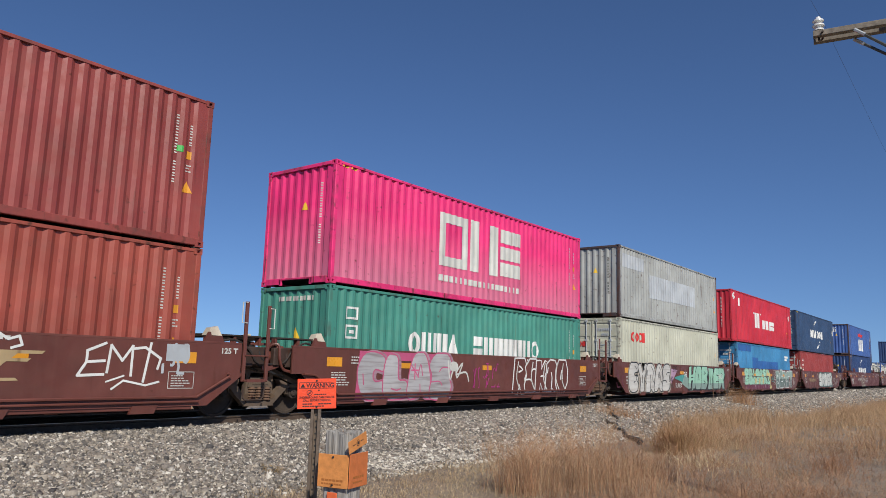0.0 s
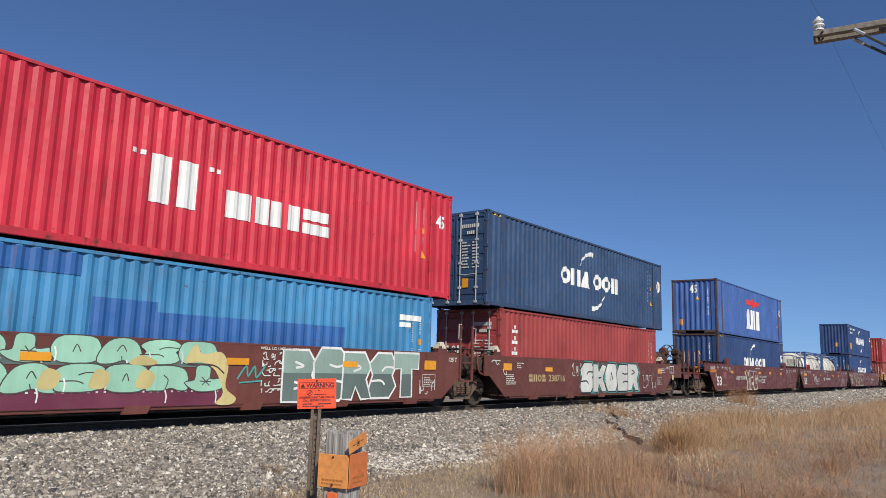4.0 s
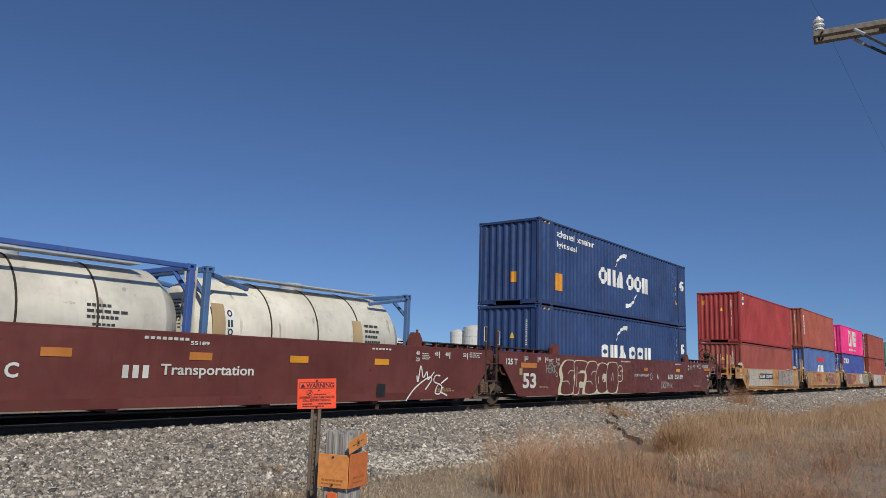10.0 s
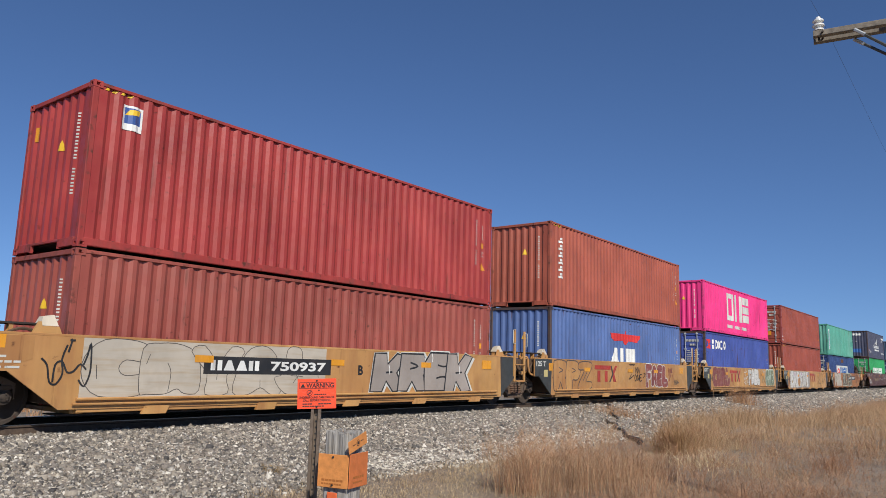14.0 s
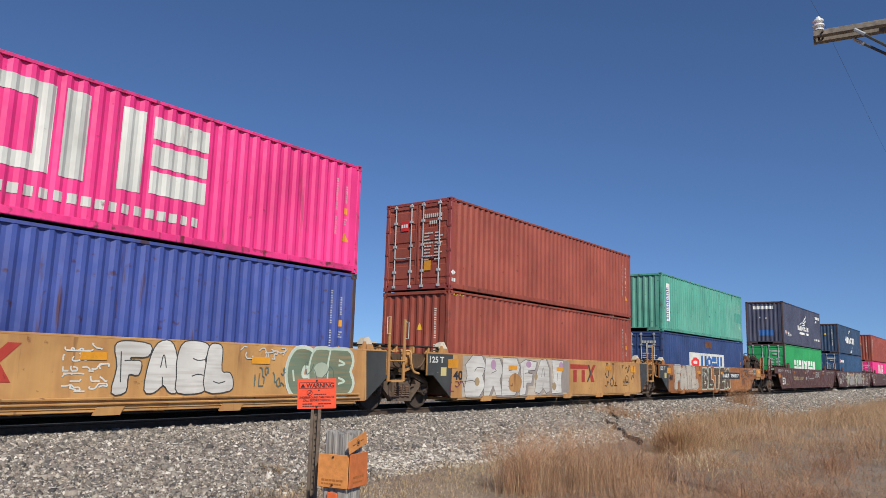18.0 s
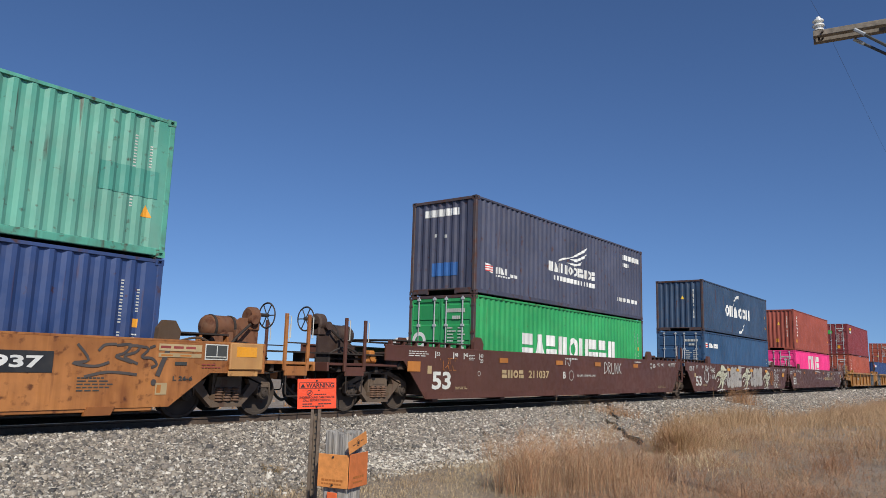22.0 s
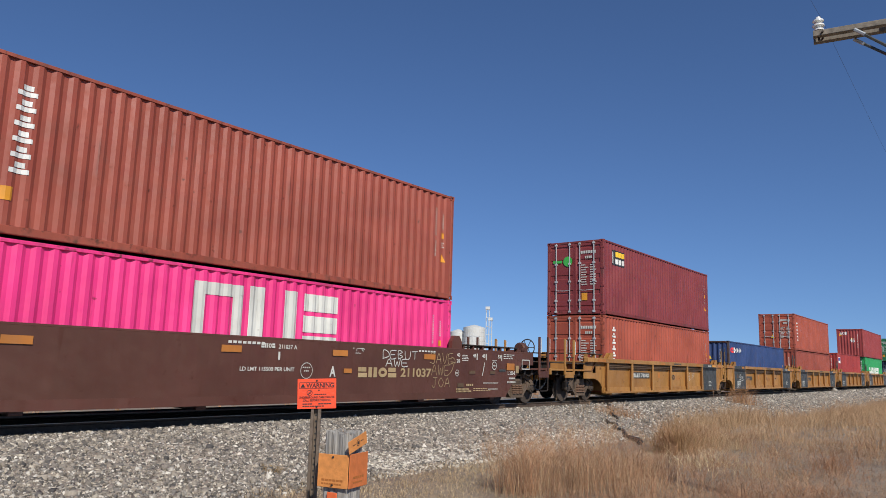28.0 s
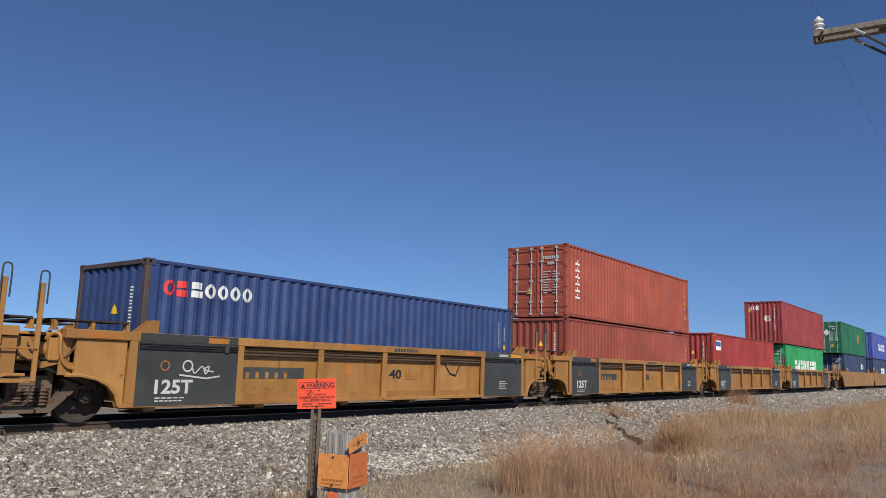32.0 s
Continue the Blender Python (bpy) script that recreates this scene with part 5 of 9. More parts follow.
    for e, outer in ((-1, first), (1, last)):
        end_frame(ob, e, kind, hp, m, well)
        if kind == "53":
            platform(ob, e * (hp - 0.25), e * 6.3, top + 0.12, m)
        else:
            platform(ob, e * (hp - 0.2), e * 6.35, top + 0.14, m)
        if kind == "rib":
            for s in (-1, 1):
                xa, xb = (-6.25, -4.24) if e < 0 else (4.19, 6.1)
                if outer and e < 0:
                    continue
                part("dark_panel", Shape().box(xa - 0.02, xb + 0.02, min(s * (Y - 0.02), s * (Y + 0.006)), max(s * (Y - 0.02), s * (Y + 0.006)), z0 + 0.01, top - 0.142), mat("ttx_gray"), ob)
                part("dark_band", Shape().box(xa, xb, s * (Y + 0.006) - 0.007, s * (Y + 0.006) + 0.007, top - 0.139, top), mat("ttx_gray"), ob)
                for dz in (0.185, 0.225, 0.265):
                    part("conduit", Shape().rod((xa, s * (Y + 0.022), top - dz), (xb, s * (Y + 0.022), top - dz), 0.016, 6), mat("black"), ob)
                part("conduit_clamp", Shape().box(xb - 0.3, xb - 0.22, min(s * (Y + 0.0), s * (Y + 0.045)), max(s * (Y + 0.0), s * (Y + 0.045)), top - 0.29, top - 0.16), mat("ttx_gray"), ob)
                part("jacking_box", Shape().plate([(e * (b + 0.0), z0 + 0.02), (e * (b + 0.06), z0 + 0.2), (e * (b + 0.2), z0 + 0.36), (e * (b + 0.4), zf - 0.06), (e * 7.2, zf), (e * 7.3, zf), (e * 7.3, top - 0.16), (e * 6.45, top - 0.16), (e * 6.45, z0 + 0.02)][::e], s * 1.44 - 0.03, s * 1.44 + 0.03), m, ob)
                part("arch_lip", Shape().pipe([(e * b, s * 1.48, z0 + 0.02), (e * (b + 0.06), s * 1.48, z0 + 0.2), (e * (b + 0.2), s * 1.48, z0 + 0.36), (e * (b + 0.4), s * 1.48, zf - 0.06), (e * 7.2, s * 1.48, zf), (e * 7.45, s * 1.48, zf)], 0.03), m, ob)
        if kind != "rib" and (end_colour or (rx if e > 0 else lx) > f + 0.1):
            for s in (-1, 1):
                part("end_panel", Shape().plate([(e * (f + 0.15), zf + 0.02), (e * ((rx if e > 0 else lx) - 0.03), zf + 0.02), (e * ((rx if e > 0 else lx) - 0.03), top - 0.04), (e * (f - 0.35), top - 0.04), (e * (f - 0.35), zf + 0.18)][::e], s * (Y - 0.017) - 0.02, s * (Y - 0.017) + 0.02) if not end_colour or outer else
                     Shape().plate([(e * (b + 0.05), z0 + 0.02), (e * f, zf), (e * ((rx if e > 0 else lx) - 0.02), zf), (e * ((rx if e > 0 else lx) - 0.02), top - 0.02), (e * (b - 0.02), top - 0.02)][::e], s * (Y - 0.017) - 0.02, s * (Y - 0.017) + 0.02), mat(end_colour) if end_colour and not outer else m, ob)
        if outer:
            coupler_end(ob, e, hp, m, (12.0 if e < 0 else 11.25) if kind == "53" else (10.6 if e < 0 else 9.85), ("l" if e < 0 else "r") in gear)
        elif e > 0:
            ladder(ob, hp - 0.75 if kind != "53" else hp + 0.1 - 0.75, -Y - 0.02, 0.42, 2.25, mat("end_brown") if body == "aok_brown" else m, hooped=kind == "rib")
            ladder(ob, hp - 0.75 if kind != "53" else hp + 0.1 - 0.75, Y - 0.03, 0.42, 2.25, m, hooped=kind == "rib")
    if not last:
        connector(ob, hp, m)
        joint_gear(ob, hp, m)
    truck(ob, -hp)
    if last:
        truck(ob, hp)
    gx = 6.12
    for e in (-1, 1):
        for s in (-1, 1):
            rusty = body == "ttx_yellow_worn" and e > 0
            if guide == "white" and not rusty:
                part("corner_guide", lambda: Shape().add([(-0.17, -0.14, 0), (0.17, -0.14, 0), (0.17, 0.14, 0), (-0.17, 0.14, 0), (-0.11, -0.08, 0.16), (0.1, -0.06, 0.2), (0.1, 0.08, 0.2), (-0.11, 0.08, 0.16)], [(0, 1, 5, 4), (1, 2, 6, 5), (2, 3, 7, 6), (3, 0, 4, 7), (4, 5, 6, 7), (3, 2, 1, 0)]), mat("guide_white"), ob, at=Matrix.Translation((e * (gx + 0.32), s * 1.24, top + 0.13)) @ Matrix.Diagonal((0.82, 0.9, 0.9, 1)), key=("guide",))
                part("guide_bracket", lambda: Shape().box(-0.06, 0.06, -0.1, 0.1, -0.17, 0.0).plate([(-0.22, -0.17), (0.22, -0.17), (0.15, -0.005), (-0.15, -0.005)], -0.13, -0.11).plate([(-0.3, -0.17), (-0.1, -0.17), (-0.16, 0.06), (-0.19, 0.06)], -0.2, -0.14), m, ob, at=(e * (gx + 0.32), s * 1.24, top + 0.13), key=("gbracket",))
            elif guide == "plate" or rusty:
                part("corner_guide", lambda: Shape().plate([(-0.22, -0.03), (0.22, -0.03), (0.24, 0.16), (0.12, 0.34), (-0.1, 0.34), (-0.2, 0.2)], -0.06, 0.06), mat("rust_dark") if rusty else m, ob, at=(e * (gx + 0.05), s * 1.4, top + 0.01), key=("gplate", rusty))
            else:
                part("corner_guide", lambda: Shape().plate([(-0.2, 0.0), (0.2, 0.0), (0.2, 0.22), (0.08, 0.22)], -0.11, -0.06).plate([(-0.2, 0.0), (0.2, 0.0), (0.2, 0.22), (0.08, 0.22)], 0.06, 0.11).box(0.1, 0.2, -0.1, 0.1, 0.0, 0.22), m, ob, at=(e * gx, s * 1.4, top + 0.004), key=("gusset",))
    spot = lambda u, v, d: (u, -Y + d - (0.012 if kind == "rib" else 0.002), v)
    deep = lambda u, v, d: (u, -1.361 + d, v)
    up = 0.0027
    for name, polys, colour in marks:
        mid = sum(a for p in polys for a, b in p) / max(1, sum(len(p) for p in polys))
        low = kind == "rib" and not name.startswith("chord") and (-4.2 if not first else -9) < mid < 4.15
        painted(name, polys, mat(colour), ob, deep if low else spot, lift=up)
        up += 0.00007 + len(polys) * COAT * 0.3
    return ob


# ---- ground and track ----
def ground_z(x, y):
    """Height of the ground sheet under the ballast and beside it."""
    d = abs(y - TRACK)
    base = -0.62 if d > 4.75 else -0.95
    if d < 60 and -60 < x < 260:
        base += 0.05 * noise.noise(Vector((x * 0.35, y * 0.35, 1.7))) + (0.02 * noise.noise(Vector((x * 1.7, y * 1.7, 4))) if d < 14 else 0)
    return base


def sheet(name, xs, ys, zf, m, label, category):
    me = bpy.data.meshes.new(name)
    v = [(x, y, zf(x, y)) for x in xs for y in ys]
    n = len(ys)
    f = [(i * n + j, (i + 1) * n + j, (i + 1) * n + j + 1, i * n + j + 1) for i in range(len(xs) - 1) for j in range(n - 1)]
    me.from_pydata(v, [], f)
    me.polygons.foreach_set("use_smooth", [True] * len(f))
    me.materials.append(m)
    return tagged(new(name, me), label, category, kind="structure")


def soil():
    m, nt, b, v = material("dry_soil")
    tc = nt.nodes.new("ShaderNodeTexCoord")
    v = tc.outputs["Object"]
    base = mixed(nt, lin("82766a"), lin("9a8e7e"), noisy(nt, v, 0.9, 6, 0.3, 0.7))
    base = mixed(nt, base, lin("5d5246"), times(nt, noisy(nt, v, 9, 8, 0.45, 0.7), 0.6))
    base = mixed(nt, base, lin("a59880"), times(nt, noisy(nt, v, 28, 6, 0.55, 0.75), 0.6))
    base = mixed(nt, base, lin("8c7258"), times(nt, noisy(nt, v, 0.12, 4, 0.45, 0.65), 0.3))
    nt.links.new(base, b.inputs["Base Color"])
    b.inputs["Roughness"].default_value = 0.95
    bumped(nt, b, noisy(nt, v, 22, 8, 0.2, 0.8), 0.9, 0.03)
    return m


xs = [-3000, -900, -300, -120] + [i * 1.0 for i in range(-60, 130)] + [140, 160, 200, 260, 400, 700, 1500, 4500]
ys = [-3000, -900, -250, -80, -30] + [-12 + i * 0.8 for i in range(27)] + [10, 12, 14, 17, 18, 20, 24, 30, 45, 80, 200, 600, 1500, 4500]
sheet("ground", xs, ys, ground_z, soil(), "dry tan earth with sparse dead grass", "ground")

# cross-section of the ballast bed: distance from the centre line, height
BED = [(0.0, -0.2), (0.62, -0.2), (0.85, -0.18), (1.0, -0.15), (1.5, -0.15), (1.9, -0.19), (3.1, -0.36), (4.2, -0.5), (5.0, -0.6), (5.5, -0.7)]


def bed_z(d):
    d = abs(d)
    for (a, za), (b, zb) in zip(BED, BED[1:]):
        if d <= b:
            return za + (zb - za) * (d - a) / (b - a)
    return -0.8


def bed(x, y):
    e = noise.noise(Vector((x * 0.4, y * 0.7, 3))) * 0.05 + noise.noise(Vector((x * 2.3, y * 2.3, 8))) * 0.02
    return bed_z(y - TRACK) + e * min(1, max(0, abs(y - TRACK) - 1.2))


bx = [-400, -200, -100] + [-60 + i * 0.6 for i in range(300)] + [125, 140, 170, 220, 300, 500, 1000, 3000]
by = sorted({TRACK + s * d for s in (-1, 1) for d in (0, 0.4, 0.62, 0.85, 1.0, 1.25, 1.5, 1.75, 2.0, 2.4, 2.8, 3.1, 3.5, 3.9, 4.3, 4.7, 5.1, 5.5)})
sheet("ballast", bx, by, bed, M_BALLAST, "pale crushed stone ballast shouldering the track", "ballast")


def pebbles(n, x0, x1, d0, d1, size, seed, m, name, label):
    """Crushed stone strewn over the bed: small uneven blocks."""
    rng = np.random.default_rng(seed)
    X = rng.uniform(x0, x1, n)
    d = rng.uniform(d0, d1, n)
    keep = rng.uniform(0, 1, n) < np.clip((d + 5.6) / 0.9, 0.03, 1) if d0 < -4 else np.ones(n, bool)
    X, d = X[keep], d[keep]
    n = len(X)
    Z = np.array([max(bed(float(a), float(b) + TRACK), ground_z(float(a), float(b) + TRACK) if b < -4.9 else -9) for a, b in zip(X, d)])
    cube = np.array([(x, y, z) for z in (-1, 1) for y in (-1, 1) for x in (-1, 1)], float)
    r = size * rng.lognormal(0, 0.32, n)
    P = cube[None] * (0.62 + 0.38 * rng.uniform(0, 1, (n, 8, 1))) * rng.uniform(0.55, 1.1, (n, 1, 3))
    P += rng.normal(0, 0.16, P.shape)
    P[:, :, 2] *= 0.72
    a, b, c = (rng.uniform(0, 6.283, n) for _ in range(3))
    for (i, j), t in (((0, 1), a), ((1, 2), b * 0.25), ((0, 2), c * 0.25)):
        p, q = P[:, :, i].copy(), P[:, :, j].copy()
        P[:, :, i], P[:, :, j] = p * np.cos(t)[:, None] - q * np.sin(t)[:, None], p * np.sin(t)[:, None] + q * np.cos(t)[:, None]
    P = P * r[:, None, None] + np.stack([X, d + TRACK, Z + r * 0.3], 1)[:, None]
    F = np.array([(4, 5, 7, 6), (0, 1, 5, 4), (2, 6, 7, 3), (0, 4, 6, 2), (1, 3, 7, 5)])     # no face below
    F = (F[None] + (np.arange(n) * 8)[:, None, None]).reshape(-1, 4)
    me = bpy.data.meshes.new(name)
    me.vertices.add(n * 8)
    me.vertices.foreach_set("co", P.ravel())
    me.loops.add(len(F) * 4)
    me.loops.foreach_set("vertex_index", F.ravel().astype(np.int32))
    me.polygons.add(len(F))
    me.polygons.foreach_set("loop_start", np.arange(len(F), dtype=np.int32) * 4)
    me.update(calc_edges=True)
    me.materials.append(m)
    return tagged(new(name, me), label, "ballast", kind="stuff")


pebbles(108000, 3.2, 22, -5.6, -0.95, 0.0195, 5, M_STONES, "ballast_stones", "loose grey and white crushed stones")
pebbles(52000, 22, 70, -5.3, -0.95, 0.027, 6, M_STONES, "ballast_stones", "loose grey and white crushed stones")
pebbles(16000, 9, 19, -5.6, -4.1, 0.0165, 9, M_PALE, "gravel", "pale fine gravel at the foot of the ballast")
pebbles(14000, 70, 190, -5.0, -0.95, 0.06, 10, M_STONES, "ballast_stones", "far loose crushed stones beside the track")
pebbles(5000, 4, 40, -0.6, 0.6, 0.035, 7, M_STONES, "ballast_stones", "loose grey stones between the rails")
pebbles(6000, 6, 50, 0.95, 4.5, 0.04, 8, M_STONES, "ballast_stones", "loose grey stones beyond the track")


def rail(y):
    ob = tagged(new("rail"), "long rusty steel rail with a worn bright top", "rail", "rails of the track", "structure")
    q = Shape()
    prof = [(-0.075, -0.185), (0.075, -0.185), (0.075, -0.172), (0.012, -0.155), (0.01, -0.05), (0.034, -0.035), (0.036, -0.008), (-0.036, -0.008), (-0.034, -0.035), (-0.01, -0.05), (-0.012, -0.155), (-0.075, -0.172)]
    n = len(prof)
    xr = [-400, -60, 0, 30, 60, 120, 300, 3000]
    q.add([(x, y + a, z) for x in xr for a, z in prof], [(i * n + j, i * n + (j + 1) % n, (i + 1) * n + (j + 1) % n, (i + 1) * n + j) for i in range(len(xr) - 1) for j in range(n)])
    part("rail_web", q, M_RAIL, ob)
    part("rail_head", Shape().box(-400, 3000, y - 0.034, y + 0.034, -0.008, 0.0), M_RAILTOP, ob)
    return ob


rail(TRACK - 0.7535)
rail(TRACK + 0.7535)
tie_mesh = Shape().box(-0.115, 0.115, -1.3, 1.3, -0.36, -0.18, 0.01).mesh("tie", M_TIE)
plate_mesh = Shape().box(-0.09, 0.09, -0.18, 0.18, -0.18, -0.165).box(-0.06, -0.03, -0.12, -0.08, -0.165, -0.13).box(0.03, 0.06, 0.08, 0.12, -0.165, -0.13).mesh("tie_plate", M_RAIL)
for i in range(150):
    t = tagged(new("tie", tie_mesh), "weathered creosoted wooden railway tie", "railway tie", "ties under the rails", "structure")
    t.matrix_basis = pose(-8 + i * 0.5, TRACK + 0.02 * math.sin(i * 7.1), 0.0, 0, 0, 1.2 * math.sin(i * 3.7))
    for s in (-1, 1):
        p = new("tie_plate", plate_mesh)
        p.parent, p.location = t, (0, s * 0.7535, 0)


# ---- the train ----
FLOOR = 0.285
HC, STD = 2.896, 2.591
F40, F45 = 12.192, 13.716


def stack(cx, low, high=None):
    """Two containers on one well: each (length, height, colour, end at -x, label, post colour, marks)."""
    z = FLOOR
    for c in (low, high):
        if c:
            length, h, col, end, label, post, marks = c
            box = container(cx, z, length, h, col, end, label, post, marks)
            if c is high:
                for e in (-1, 1):
                    for s in (-1, 1):
                        part("twist_lock", lambda: Shape().box(-0.07, 0.07, -0.06, 0.06, -0.026, 0.002), mat("dark_iron"), box, at=(e * 5.98, s * 1.14, 0), key=("lock",))
            z += h + 0.026


def squiggle(u, v, w, h, seed, n=9, width=0.035):
    """A quick spray-paint scrawl."""
    rng = random.Random(seed)
    out = []
    for k in range(n):
        a = u + w * (k + 0.5) / n
        pts, x, y = [], a - w / n * 0.4, v + h * rng.uniform(0.1, 0.9)
        ang = rng.uniform(0, 6.28)
        for i in range(7):
            pts.append((min(max(x, u), u + w), min(max(y, v), v + h)))
            ang += rng.uniform(-1.5, 1.9)
            x += w / n * 0.42 * math.cos(ang) + w / n * 0.1
            y += h * 0.36 * math.sin(ang)
        out += ribbon(pts, width, 3)
    return out


def unit_row(cxs, kind, body, labels, group, marks, piped=9, **kw):
    """The units of one car; those before number piped have pipes along the sill."""
    for i, cx in enumerate(cxs):
        well_unit(cx, kind, body if isinstance(body, str) else body[i], labels[i % len(labels)], first=i == 0, last=i == len(cxs) - 1, marks=marks[i] if i < len(marks) else (), group=group, pipes=i < piped, **kw)


def amber(*spots, z=1.06, w=0.46, h=0.14, colour="amber"):
    return [("reflector", rect(u, z, w, h), colour) for u in spots]


def big53(extra):
    """Usual painted marks of a 53-foot well."""
    out = [("numeral", words("53", -8.3, 0.5, 0.8, 0.46), "off_white"), ("print_block", lines(-9.25, 1.33, 0.9, 0.16, 3), "off_white")]
    for u, t in ((-8.2, "53"), (-7.42, "48"), (-6.95, "45")):
        out += [("length_mark", rect(u, 1.3, 0.04, 0.17) + words(t, u + 0.06, 1.36, 0.15, 0.1), "off_white")]
    out += [("length_mark", rect(-6.22, 1.3, 0.03, 0.17) + words("40", -6.16, 1.36, 0.15, 0.1) + words("20", -6.16, 1.22, 0.15, 0.1), "off_white"), ("print_block", lines(-6.7, 1.28, 0.34, 0.16, 4), "off_white"), ("stencil", hoop(-6.2, 0.92, 0.07, 0.012), "off_white"), ("print_block", lines(-7.3, 0.5, 0.8, 0.09, 2), "tan_mark"), ("label_plate", rect(-8.5, 0.9, 0.17, 0.2), "tan_mark")]
    for u, t in ((8.1, "53"), (7.3, "48"), (6.85, "45")):
        out += [("length_mark", rect(u + 0.18, 1.3, 0.04, 0.17) + words(t, u, 1.36, 0.15, 0.1), "off_white")]
    out += [("length_mark", words("40", 6.1, 1.36, 0.15, 0.1) + words("20", 6.1, 1.2, 0.15, 0.1), "off_white"), ("print_block", lines(6.35, 1.26, 0.4, 0.18, 4), "off_white"), ("print_block", lines(8.4, 1.36, 0.75, 0.16, 3), "off_white"), ("print_block", lines(6.9, 0.45, 0.9, 0.1, 2), "tan_mark"), ("print_block", bars(-1.2, 1.43, 0.9, 0.05, 8), "off_white"), ("print_block", bars(4.5, 1.44, 0.7, 0.04, 6), "off_white")]
    if any(m[0] == "capacity_mark" for m in extra):
        out = [m for m in out if not (m[0] == "print_block" and m[1][0][0][0] < -9)]
    return out + extra


def plain40(extra):
    """Usual marks of a 40-foot well."""
    return [("capacity_mark", words("125 T", 6.5, 1.22, 0.36, 0.11), "off_white"), ("print_block", lines(-6.2, 0.62, 0.62, 0.32, 6), "off_white"), ("print_block", lines(-5.6, 1.1, 0.4, 0.2, 3), "off_white"), ("print_block", bars(2.0, 1.32, 0.8, 0.06, 8), "off_white"),
            ("stencil_frame", ring(5.42, 0.58, 0.52, 0.3, 0.012) + lines(5.48, 0.62, 0.4, 0.22, 5), "off_white")] + amber(-6.35, 5.5, z=1.03, w=0.46, h=0.2) + amber(-3.9, -0.4, 2.6, z=1.02, w=0.46, h=0.13) + extra


